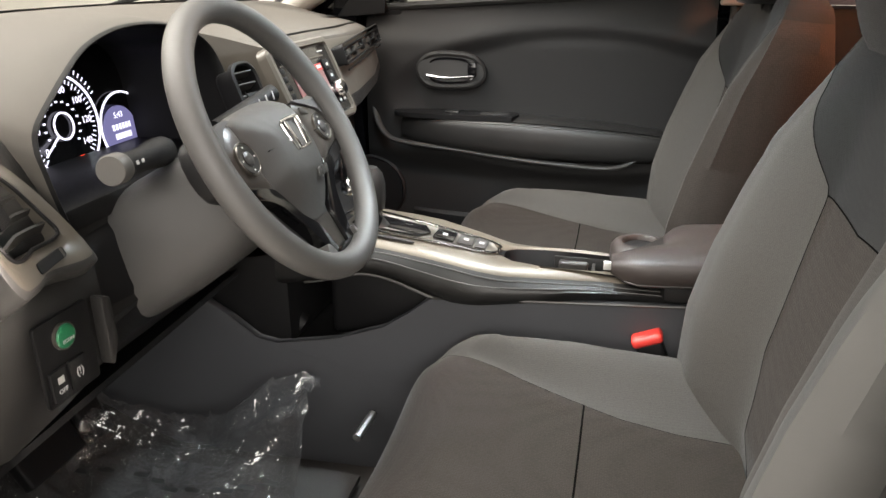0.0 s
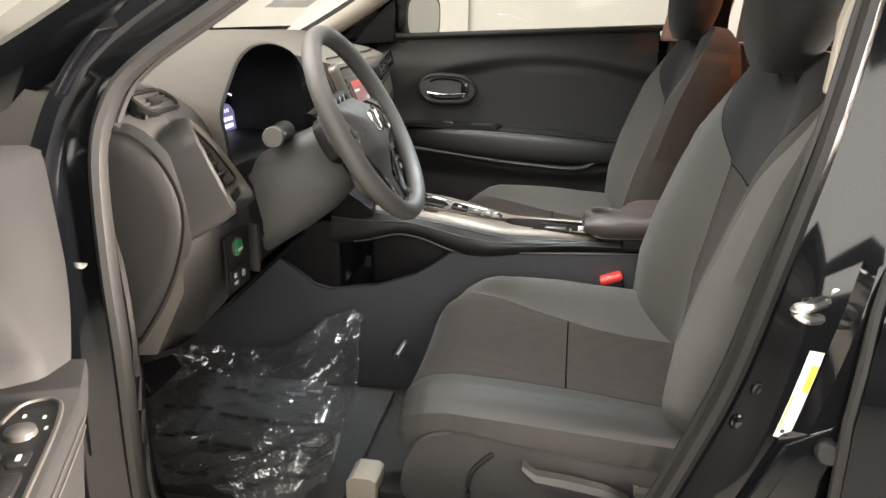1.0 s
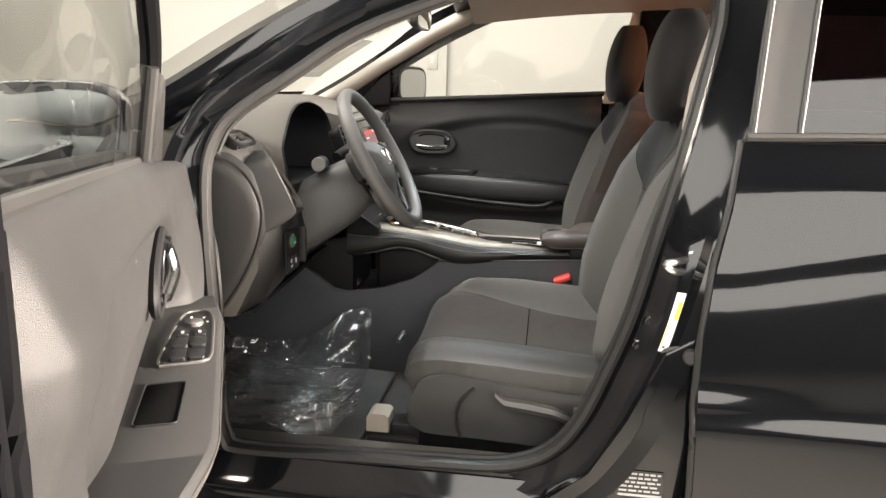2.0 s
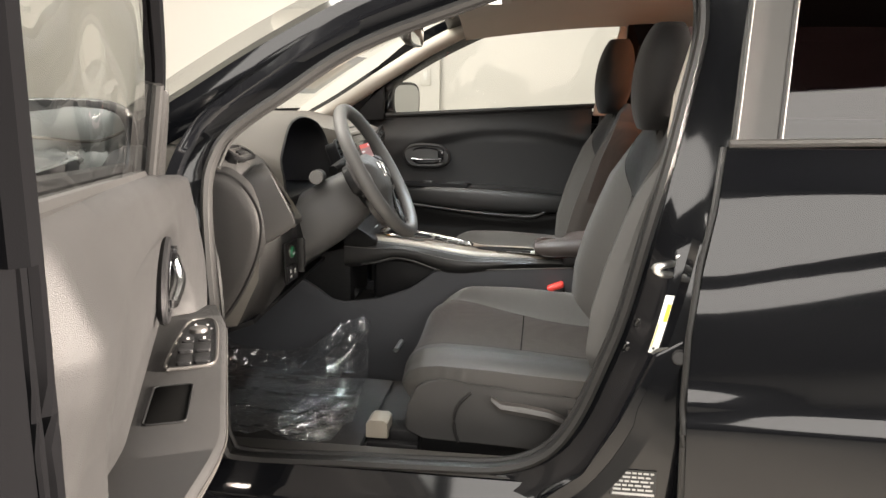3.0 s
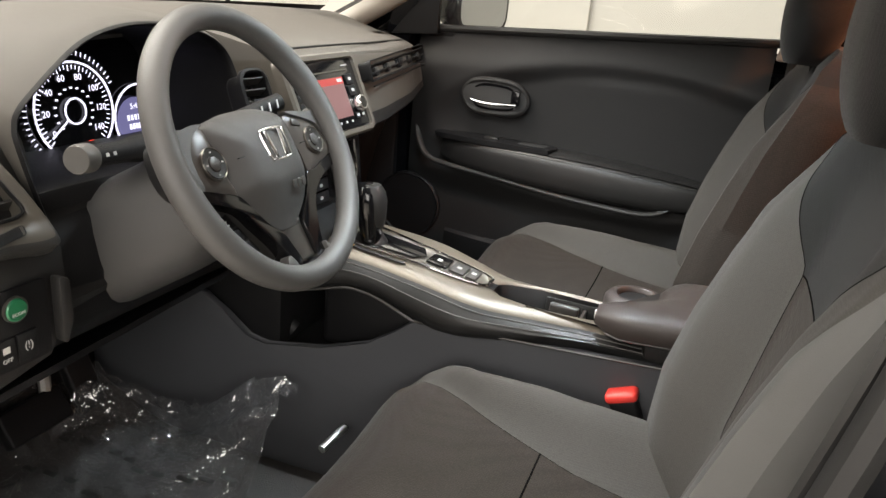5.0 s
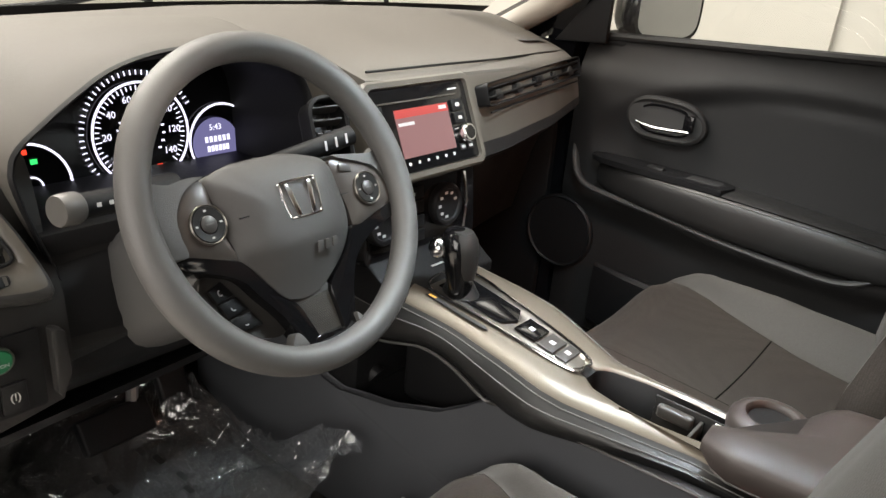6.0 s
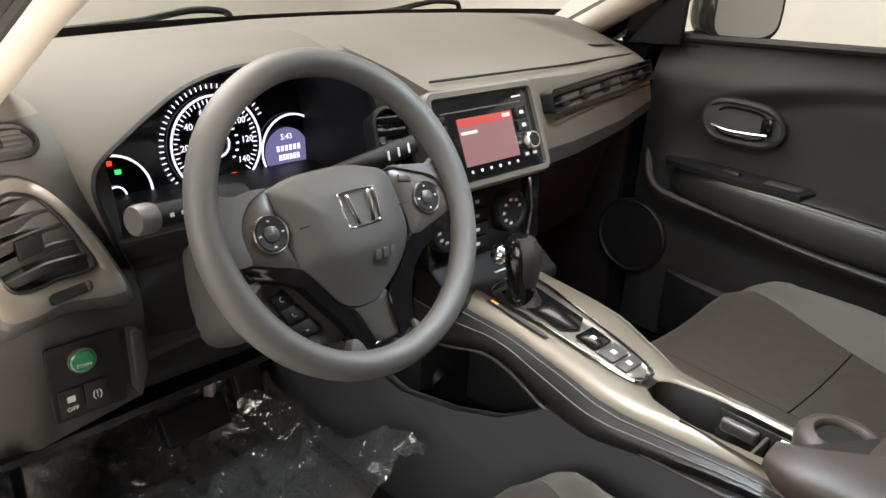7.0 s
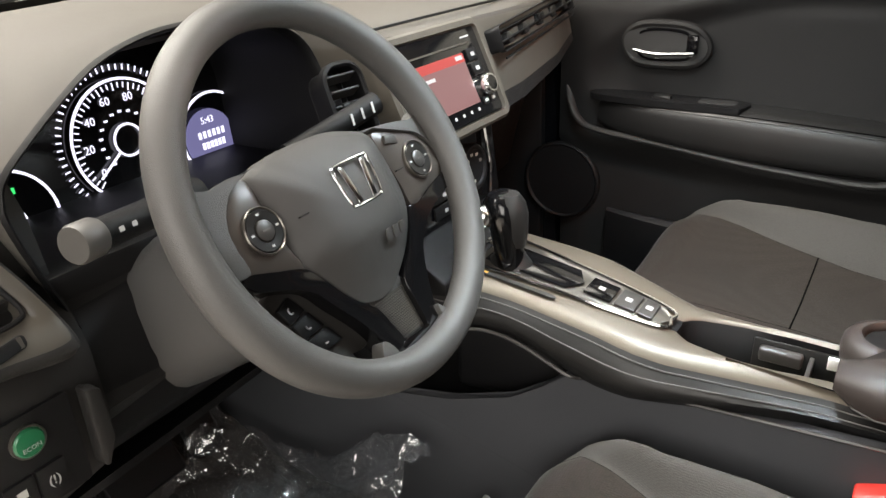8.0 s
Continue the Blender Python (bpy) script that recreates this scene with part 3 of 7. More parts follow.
        other = [Vector((x + thick * k, c - hw * 1.02, z - lean * thick * k * 0.4)) for k in (0.7, 0.25)]
        return fr + side + rear + other

    rows = []
    for u in np.linspace(0, 1, 60):
        z = mix(0.565, 1.118, u)
        x = ramp(u, (0, 0.082), (0.1, 0.078), (0.3, 0.094), (0.65, 0.135), (0.88, 0.163), (0.95, 0.175), (1, 0.2))
        hw = half * ramp(u, (0, 0.86), (0.1, 0.98), (0.3, 1.03), (0.6, 1.04), (0.8, 1.05), (0.88, 1.03), (0.94, 0.94), (0.98, 0.76), (1, 0.55))
        thick = ramp(u, (0, 0.1), (0.3, 0.13), (0.8, 0.1), (0.95, 0.07), (1, 0.03))
        rows.append(back_row(x, z, hw, thick, ramp(u, (0, 0.05), (0.12, 0.073), (0.28, 0.082), (0.45, 0.078), (0.6, 0.066), (0.72, 0.052), (0.84, 0.022), (0.92, 0.006), (1, 0.0)), columns(seam_at(u)), 0.012 * soft(u, (0.5, 0), (0.64, 1), (0.8, 0))))

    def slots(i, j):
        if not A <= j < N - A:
            return 2 if i / 59 > 0.9 else 3 if (flank is CLOTH_MID and j < 12) or j > len(rows[0]) - 4 or (flank is VINYL_LIT and j < 4) else 0
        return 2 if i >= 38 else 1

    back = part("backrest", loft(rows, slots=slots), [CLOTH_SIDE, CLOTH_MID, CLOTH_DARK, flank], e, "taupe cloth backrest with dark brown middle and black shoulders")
    for k in (A, N - A):
        part("seam", tube([r[k] + Vector((0.0004, 0, 0)) for r in rows[:55]], 0.0009, 6, up=(1, 0, 0)), SEAM, back)
    part("shoulder_seam", tube([rows[38][j] for j in range(A, N - A + 1)], 0.001, 6, up=(1, 0, 0)), SEAM, back)
    # head restraint
    rows = []
    for u in np.linspace(0, 1, 18):
        z = mix(1.086, 1.312, u)
        k = math.sin(math.pi * mix(0.06, 0.95, u)) ** 0.35
        xc = mix(0.158, 0.178, u)
        d, h = 0.056 * k, 0.132 * k * ramp(u, (0, 0.86), (0.3, 1), (0.7, 0.97), (1, 0.86))
        rows.append([Vector((xc + d * abs(math.cos(a)) ** 0.75 * (1 if math.cos(a) > 0 else -1), c + h * abs(math.sin(a)) ** 0.6 * (1 if math.sin(a) > 0 else -1), z)) for a in (2 * math.pi * q / 32 for q in range(32))])
    rest = part("headrest", loft(rows), CLOTH_DARK, e, "black cloth head restraint")
    part("headrest_seam", tube([r[8] * 1.0 + Vector((0.0, 0.0008, 0)) for r in rows], 0.0014, 5, up=(1, 0, 0)), SEAM, rest)
    for s in (-0.05, 0.05):
        part("headrest_post", tube([(0.185, c + s, 1.05), (0.172, c + s, 1.115)], 0.006, 8, up=(1, 0, 0)), PLASTIC_DARK, e)
    # plinth and plastic shield
    part("seat_frame", box(-0.30, 0.1, c - 0.19, c + 0.19, 0.40, 0.50, 0.02), PLASTIC_DARK, e)
    for s in (-1, 1):
        part("seat_rail", box(-0.36, 0.22, c + s * 0.17 - 0.02, c + s * 0.17 + 0.02, 0.355, 0.405, 0.005), PLASTIC_DARK, e, "black seat rail")
    return e


driver_seat = seat("driver_seat", "taupe and black cloth driver's bucket seat with head restraint", VINYL_LIT)
passenger_seat = seat("passenger_seat", "taupe and dark brown cloth front passenger seat with head restraint", CLOTH_MID, 0.05)
passenger_seat.matrix_basis = pose(-0.12 - 0.035, -0.43 + 0.745, 0.36 + 0.012)

# side shield, levers and buckle belong to the driver's seat alone
SHIELD = [(-0.345, 0.43), (-0.352, 0.49), (-0.335, 0.535), (-0.28, 0.56), (-0.12, 0.545), (0.02, 0.537), (0.09, 0.545), (0.11, 0.5), (0.09, 0.44), (0.0, 0.415), (-0.2, 0.42)]
shield = part("side_shield", prism([(p.x, p.z) for p in curve([(u, 0, v) for u, v in SHIELD], 4, True)], -0.675, -0.63, lambda u, v, w: Vector((u, w, v)), 0.01, 3), DASH_END, driver_seat, "charcoal plastic side shield")
part("shield_rib", tube(curve([(-0.215, -0.676, 0.535), (-0.245, -0.678, 0.5), (-0.25, -0.678, 0.455), (-0.24, -0.676, 0.42)], 5), 0.004, 6), PLASTIC, shield)
part("height_lever", loft([[Vector((x, -0.69 - d, z + k)) for d, k in ((0, -h), (0.012, -h * 0.8), (0.016, 0), (0.012, h * 0.8), (0, h), (-0.012, 0))] for x, z, h, d2 in ((-0.17, 0.532, 0.006, 0), (-0.15, 0.515, 0.011, 0), (-0.1, 0.51, 0.013, 0), (-0.05, 0.503, 0.012, 0), (-0.02, 0.492, 0.012, 0), (0.0, 0.47, 0.013, 0), (0.03, 0.455, 0.012, 0))]), PLASTIC_GREY, driver_seat, "grey plastic height lever")
part("recline_lever", loft([[Vector((x, -0.69 - d, z + k)) for d, k in ((0, -h), (0.014, -h * 0.8), (0.018, 0), (0.014, h * 0.8), (0, h), (-0.012, 0))] for x, z, h in ((-0.01, 0.513, 0.005), (0.01, 0.505, 0.012), (0.05, 0.5, 0.014), (0.1, 0.5, 0.014))]), PLASTIC_GREY, driver_seat, "grey plastic recline lever")
part("slide_bar", tube(curve([(-0.36, -0.64, 0.44), (-0.33, -0.645, 0.447), (-0.297, -0.645, 0.446)], 4), 0.006, 8), STEEL, driver_seat, "bare steel bar")
part("slide_handle", tube([(-0.455, -0.285, 0.478), (-0.452, -0.255, 0.481), (-0.45, -0.222, 0.482)], 0.007, 8), STEEL, driver_seat, "steel slide handle")
e = thing("seat_belt_buckle", "black seat belt buckle with red release button", "buckle", (-0.03, -0.178, 0.58))
TILT = Matrix.Translation((-0.034, -0.178, 0.648)) @ pose(0, 0, 0, 0, -22, 0)
part("buckle_body", box(-0.02, 0.02, -0.013, 0.013, -0.10, -0.004, 0.006, 3), PLASTIC_DARK, e, m=TILT)
part("release_button", box(-0.023, 0.023, -0.016, 0.016, -0.008, 0.008, 0.006, 3), RED, e, "red release button", m=TILT)

# ---- dashboard ----
dash = thing("dashboard", "charcoal moulded dashboard with hooded gauges and air vents", "dashboard", (-0.8, YC, 0.6))
DASH = (
    (0.535, (-0.80, 1.05), (-0.735, 1.03), (-0.705, 1.005), (-0.69, 0.945), (-0.70, 0.93), (-0.74, 0.91), (-0.78, 0.82), (-0.82, 0.66)),
    (0.47, (-0.79, 1.06), (-0.70, 1.04), (-0.668, 1.015), (-0.648, 0.945), (-0.66, 0.93), (-0.72, 0.91), (-0.75, 0.82), (-0.81, 0.66)),
    (0.30, (-0.78, 1.07), (-0.655, 1.05), (-0.62, 1.022), (-0.60, 0.935), (-0.615, 0.92), (-0.69, 0.9), (-0.71, 0.82), (-0.79, 0.65)),
    (0.12, (-0.78, 1.075), (-0.63, 1.052), (-0.60, 1.03), (-0.57, 0.925), (-0.585, 0.912), (-0.67, 0.895), (-0.69, 0.82), (-0.78, 0.64)),
    (-0.05, (-0.78, 1.078), (-0.625, 1.054), (-0.598, 1.034), (-0.562, 0.918), (-0.577, 0.905), (-0.66, 0.89), (-0.68, 0.82), (-0.76, 0.64)),
    (-0.15, (-0.78, 1.078), (-0.63, 1.054), (-0.60, 1.034), (-0.565, 0.918), (-0.58, 0.905), (-0.66, 0.89), (-0.68, 0.82), (-0.76, 0.64)),
    (-0.172, (-0.78, 1.078), (-0.64, 1.054), (-0.61, 1.034), (-0.58, 0.918), (-0.59, 0.905), (-0.65, 0.88), (-0.67, 0.82), (-0.72, 0.70)),
    (-0.173, (-0.80, 1.078), (-0.82, 1.054), (-0.82, 1.0), (-0.82, 0.925), (-0.66, 0.905), (-0.65, 0.87), (-0.64, 0.80), (-0.68, 0.73)),
    (-0.585, (-0.80, 1.06), (-0.82, 1.04), (-0.82, 1.0), (-0.82, 0.925), (-0.645, 0.905), (-0.635, 0.87), (-0.62, 0.80), (-0.66, 0.73)),
    (-0.586, (-0.82, 1.066), (-0.745, 1.045), (-0.672, 0.998), (-0.648, 0.92), (-0.635, 0.9), (-0.62, 0.868), (-0.615, 0.8), (-0.65, 0.728)),
    (-0.64, (-0.80, 1.064), (-0.72, 1.042), (-0.662, 1.003), (-0.635, 0.92), (-0.622, 0.89), (-0.613, 0.865), (-0.614, 0.80), (-0.645, 0.722)),
    (-0.70, (-0.80, 1.058), (-0.715, 1.038), (-0.67, 1.005), (-0.64, 0.915), (-0.63, 0.885), (-0.618, 0.865), (-0.622, 0.79), (-0.66, 0.7)),
    (-0.745, (-0.82, 1.04), (-0.745, 1.02), (-0.70, 0.985), (-0.67, 0.91), (-0.655, 0.88), (-0.645, 0.86), (-0.65, 0.78), (-0.70, 0.68)),
)
rows = []
for y, *pts in DASH:
    k = ((y - YC) / 0.6) ** 2
    full = [(-1.17 + 0.1 * k, 1.05), (-1.06 + 0.06 * k, 1.093 - 0.012 * k), (-0.92, 1.0925 - 0.012 * k)] + pts + [(-1.1, 0.62)]
    rows.append([Vector((x, y, z)) for x, z in full])
fine = []
for a, b in zip(rows, rows[1:]):
    n = 1 if abs(a[0].y - b[0].y) < 0.003 else 4
    fine += [[mix(p, q, i / n) for p, q in zip(a, b)] for i in range(n)]
fine.append(rows[-1])


def eased(row):
    top = curve(row[1:7], 4)
    return [row[0]] + top + row[7:]


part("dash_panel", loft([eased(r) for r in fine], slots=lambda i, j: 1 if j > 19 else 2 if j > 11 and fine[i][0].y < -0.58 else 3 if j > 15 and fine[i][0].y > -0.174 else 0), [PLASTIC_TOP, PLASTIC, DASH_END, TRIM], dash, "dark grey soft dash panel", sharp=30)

# gauge hood
ARCH = [(-0.578, 0.862), (-0.592, 0.9), (-0.614, 0.975), (-0.613, 1.002), (-0.602, 1.018), (-0.578, 1.035), (-0.54, 1.059), (-0.503, 1.079), (-0.465, 1.091), (-0.42, 1.098), (-0.36, 1.098), (-0.305, 1.089), (-0.267, 1.076), (-0.244, 1.055), (-0.234, 1.021), (-0.235, 0.985), (-0.237, 0.925)]
arch = curve([(0, y, z) for y, z in ARCH], 4)


def arch_row(x, grow, sink):
    """The hood's outline at depth x, leaning back towards its top."""
    mid = Vector((0, -0.42, 0.93))
    row = [Vector((0, *(mid + (p - mid) * (1 + grow)).yz)) for p in arch]
    return [Vector((x - 0.25 * max(0, p.z - 0.98), p.y, p.z - sink)) for p in row]


lip = arch_row(-0.637, 0.0, 0)
edge_rows = [arch_row(-0.73, -0.085, 0), arch_row(-0.655, -0.05, 0), arch_row(-0.641, -0.04, 0), arch_row(-0.635, -0.028, 0), arch_row(-0.633, -0.015, 0), arch_row(-0.636, -0.002, 0), lip]
part("hood_edge", loft(edge_rows, closed=False), PLASTIC_DARK, dash, "black rolled edge of the gauge hood", sharp=60)
hood_rows = [lip]
for t in (0.02, 0.05, 0.12, 0.22, 0.35, 0.5, 0.7, 1.0):
    row = []
    for p in lip:
        low = soft(p.z, (0.93, 1), (1.05, 0))
        far = Vector((mix(-0.97, -0.84, low), -0.42 + (p.y + 0.42) * (1.32 if p.y < -0.42 else 1.4), mix(1.09, 1.05, low)))
        row.append(mix(p, far, t) + Vector((0, 0, 0.012 * math.sin(math.pi * t) * (1 - low) + 0.003 * min(t / 0.05, 1) * (1 - t))))
    hood_rows.append(row)
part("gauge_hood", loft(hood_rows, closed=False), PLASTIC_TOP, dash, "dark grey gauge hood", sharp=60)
part("hood_lining", loft([arch_row(-0.645, -0.045, 0), arch_row(-0.72, -0.085, 0), arch_row(-0.80, -0.11, 0)], closed=False), PLASTIC_DARK, dash, "black gauge surround")
part("cluster_sill", box(-0.81, -0.64, -0.61, -0.175, 0.90, 0.927, 0.006), PLASTIC_DARK, dash)

# ---- steering column ----
column = thing("steering_column", "black steering column shroud with switch stalks", "steering column", (-0.6, -0.41, 0.85))
AX = Vector((math.cos(0.515), 0.03, math.sin(0.515))).normalized()
HUB = Vector((-0.473, -0.414, 0.974))
WHEEL = plane(HUB, AX)  # x: to the car's right, y: up the rim, z: to the driver
rows = []
for k, w, h0, h1 in ((-0.055, 0.066, 0.05, 0.055), (-0.08, 0.08, 0.055, 0.07), (-0.12, 0.097, 0.058, 0.084), (-0.17, 0.109, 0.058, 0.091), (-0.25, 0.113, 0.055, 0.095)):
    out = []
    for a in (2 * math.pi * q / 28 for q in range(28)):
        ca, sa = math.cos(a), math.sin(a)
        out.append(WHEEL @ Vector((w * abs(ca) ** 0.5 * (1 if ca > 0 else -1), (h0 if sa > 0 else h1) * abs(sa) ** 0.7 * (1 if sa > 0 else -1) - 0.015, k)))
    rows.append(out)
part("shroud", loft(rows), SHROUD, column, "charcoal plastic column shroud")

# ---- steering wheel ----
wheel = thing("steering_wheel", "dark grey three-spoke steering wheel with airbag pad and buttons", "steering wheel", HUB)
R = 0.162
RIM = WHEEL @ Matrix.Translation((-0.0025, 0.001, 0))
loops = []
for i in range(96):
    a = 2 * math.pi * i / 96
    thick = 0.0152 + 0.0022 * max(0, math.cos(2 * a - 0.9)) ** 2
    loops.append([RIM @ Vector(((R + thick * math.cos(q)) * math.cos(a), (R + thick * math.cos(q)) * math.sin(a), 0.0158 * math.sin(q))) for q in (2 * math.pi * j / 20 for j in range(20))])
part("rim", loft(loops, ring=True), RIM_SKIN, wheel, "dark grey urethane rim")


def plate(outline, w0, w1, per=4, r=0.004, m=WHEEL, seg=3):
    """A rounded plate from a smooth closed outline in a frame."""
    pts = [(p.x, p.y) for p in curve([(u, v, 0) for u, v in outline], per, True)]
    return prism(pts, w0, w1, on(m), r, seg)


def dome(outline, w0, w1, m=WHEEL, per=5, rings=7, power=2.2):
    """A cushion-shaped cover over a closed outline; w1 may depend on the place."""
    pts = curve([(u, v, 0) for u, v in outline], per, True)
    mid = sum(pts, Vector()) / len(pts)
    top = w1 if callable(w1) else lambda u, v: w1
    rows = [[m @ Vector((p.x, p.y, w0 - 0.02)) for p in pts]]
    for k in range(rings):
        a = k / rings
        rows.append([m @ Vector((q.x, q.y, mix(w0, top(q.x, q.y), (1 - (1 - a) ** power)))) for q in (mix(p, mid, a) for p in pts)])
    return loft(rows)


PAD = [(-0.085, 0.040), (-0.066, 0.047), (-0.046, 0.051), (0.008, 0.051), (0.04, 0.045), (0.068, 0.033), (0.0745, 0.004), (0.0725, -0.037), (0.05, -0.067), (0.014, -0.091), (-0.004, -0.0965), (-0.022, -0.0965), (-0.046, -0.086), (-0.063, -0.061), (-0.077, -0.041), (-0.079, -0.018), (-0.083, 0.014)]
# the cover folds back along a crease below the emblem and along its left and right thirds
pad_top = lambda u, v: 0.014 - 0.30 * max(0, -0.043 - v) - 0.10 * max(0, abs(u + 0.003) - 0.045) - 0.12 * max(0, v - 0.035)
part("airbag_pad", dome(PAD, -0.009, pad_top, rings=14, power=3.2), PAD_SKIN, wheel, "dark grey airbag cover with a crease below the emblem", sharp=60)
part("spoke_body", plate([(-0.15, 0.036), (-0.09, 0.046), (0.0, 0.046), (0.085, 0.03), (0.15, 0.02), (0.154, -0.026), (0.08, -0.044), (0.035, -0.09), (-0.02, -0.092), (-0.08, -0.04), (-0.15, -0.02)], -0.04, -0.02), PLASTIC_DARK, wheel)
for out in ([(-0.157, 0.03), (-0.148, 0.05), (-0.128, 0.043), (-0.105, 0.0455), (-0.086, 0.0435), (-0.105, 0.038), (-0.122, 0.02), (-0.128, 0.0), (-0.127, -0.024), (-0.155, -0.015)], [(0.16, 0.0), (0.152, 0.036), (0.135, 0.030), (0.105, 0.034), (0.075, 0.037), (0.105, 0.026), (0.134, 0.014), (0.15, -0.007)]):
    part("spoke_shoulder", plate(out, -0.022, -0.004, 4, 0.004), RIM_SKIN, wheel, "dark grey spoke running into the rim")
POD_L = [(-0.127, -0.025), (-0.128, 0.0), (-0.121, 0.024), (-0.105, 0.040), (-0.086, 0.039), (-0.084, 0.012), (-0.080, -0.02), (-0.0755, -0.042), (-0.1, -0.035)]
POD_R = [(0.073, 0.031), (0.105, 0.027), (0.133, 0.015), (0.149, -0.006), (0.157, -0.028), (0.115, -0.0365), (0.081, -0.045), (0.078, -0.02)]
for outline, cx, cy in ((POD_L, -0.0985, -0.0005), (POD_R, 0.1105, -0.0075)):
    pod = part("button_pod", dome(outline, -0.009, -0.004, rings=5, power=5), POD_SKIN, wheel, "brown-grey satin button pod")
    at = WHEEL @ Matrix.Translation((cx, cy, -0.0055))
    part("button_pad", lathe([(0.0175, 0), (0.0175, 0.0035), (0.0165, 0.0048), (0.0095, 0.0042), (0.0088, 0.003)], 36, at, False), PIANO_SOFT, pod, "round black thumb pad")
    part("button_centre", lathe([(0.0084, 0.0), (0.0084, 0.0052), (0.0072, 0.0060), (0.001, 0.0062)], 28, at), PLASTIC_GREY, pod, "grey centre button")
    part("button_ring", lathe([(0.0192, 0), (0.0192, 0.0042), (0.0184, 0.0050), (0.0176, 0.0042), (0.0176, 0)], 36, at, False), SATIN, pod, "thin satin ring")
    for dx, dy in ((0, 0.013), (0, -0.013), (0.013, 0), (-0.013, 0)):
        part("symbol", box(dx - 0.0014, dx + 0.0014, dy - 0.0009, dy + 0.0009, 0.0042, 0.0050, 0), GREY_MARK, pod, m=at)
    part("symbol", box(-0.0042, 0.0042, -0.0008, 0.0008, 0.0060, 0.0066, 0), THREAD, pod, m=at)
part("info_key", prism([(-0.009, -0.0045), (0.009, -0.0045), (0.008, 0.0045), (-0.008, 0.0045)], 0, 0.0035, on(WHEEL @ Matrix.Translation((0.0885, 0.0205, -0.006)) @ pose(0, 0, 0, 0, 0, -14)), 0.0012), PLASTIC_GREY, wheel, "small grey info key")
# gloss black trim: a band under each pod that runs down into a V with a flat foot
ARM_L = [(-0.132, -0.0235), (-0.1, -0.0335), (-0.0755, -0.0425), (-0.0615, -0.064), (-0.044, -0.0895), (-0.029, -0.1), (-0.023, -0.118), (-0.0165, -0.139), (-0.015, -0.152), (-0.02, -0.157), (-0.029, -0.150), (-0.038, -0.134), (-0.050, -0.107), (-0.069, -0.079), (-0.083, -0.058), (-0.105, -0.047), (-0.132, -0.036)]
ARM_R = [(0.158, -0.0285), (0.115, -0.037), (0.0815, -0.0455), (0.072, -0.042), (0.05, -0.07), (0.02, -0.093), (0.0185, -0.116), (0.0185, -0.142), (0.012, -0.152), (0.02, -0.164), (0.031, -0.157), (0.038, -0.132), (0.051, -0.1), (0.068, -0.075), (0.1, -0.056), (0.157, -0.041)]
for out in (ARM_L, ARM_R):
    part("spoke_trim", plate(out, -0.03, -0.006, 3, 0.004, seg=4), PIANO, wheel, "gloss black spoke trim")
part("spoke_trim", plate([(-0.02, -0.139), (0.0, -0.1405), (0.02, -0.142), (0.026, -0.155), (0.016, -0.164), (0.0, -0.1625), (-0.017, -0.157), (-0.024, -0.148)], -0.03, -0.0055, 4, 0.003), PIANO, wheel, "gloss black foot of the V")
MESH_OUT = [(-0.029, -0.095), (0.021, -0.091), (0.0195, -0.142), (-0.0175, -0.14)]
part("spoke_mesh", plate(MESH_OUT, -0.03, -0.012, 1, 0.0008), MESH, wheel, "dark silver dimpled insert")
dots = [lathe([(0.00105, 0), (0.0007, 0.0006), (0.0001, 0.0007)], 6, WHEEL @ Matrix.Translation((x, y, -0.0121))) for k, y in enumerate(np.linspace(-0.1, -0.138, 18)) for x in np.linspace(-0.0255, 0.0185, 18) + (0.0013 if k % 2 else 0) if -0.0265 - (y + 0.1) * 0.24 < x < 0.0185]
tagged(part("mesh_dots", join(*dots), SATIN, wheel), kind="stuff")
for out in ([(-0.068, -0.144), (-0.057, -0.139), (-0.0485, -0.1265), (-0.041, -0.130), (-0.034, -0.146), (-0.026, -0.157), (-0.03, -0.164), (-0.05, -0.158)], [(0.0355, -0.131), (0.044, -0.141), (0.058, -0.143), (0.075, -0.142), (0.055, -0.156), (0.036, -0.165), (0.03, -0.162), (0.035, -0.150)]):
    part("rim_foot", plate(out, -0.014, 0.0, 4, 0.004), RIM_SKIN, wheel, "rim skin drawn up beside the foot of the V")
keys = part("phone_keys", plate([(-0.112, -0.046), (-0.09, -0.048), (-0.066, -0.082), (-0.042, -0.117), (-0.052, -0.125), (-0.09, -0.112), (-0.112, -0.085), (-0.12, -0.06)], -0.034, -0.022), PLASTIC_GREY, wheel, "grey telephone key housing")
inner_edge, outer_edge = (Vector((-0.097, -0.0525)), Vector((-0.0655, -0.108))), (Vector((-0.1125, -0.058)), Vector((-0.0955, -0.107)))
for k in range(3):
    a, b = mix(*inner_edge, (k + 0.05) / 3), mix(*inner_edge, (k + 0.95) / 3)
    c, d = mix(*outer_edge, (k + 0.95) / 3), mix(*outer_edge, (k + 0.05) / 3)
    part("key", prism([a, b, c, d], -0.024, -0.018, on(WHEEL), 0.0015), PLASTIC_DARK, keys, "black telephone key")
    mid = (a + b + c + d) / 4
    part("symbol", tube([WHEEL @ Vector((mid.x + 0.0028 * math.cos(q), mid.y + 0.0028 * math.sin(q), -0.0176)) for q in np.linspace(1.9 + k, 5.2, 8)], 0.0007, 5), GREY_MARK, keys)
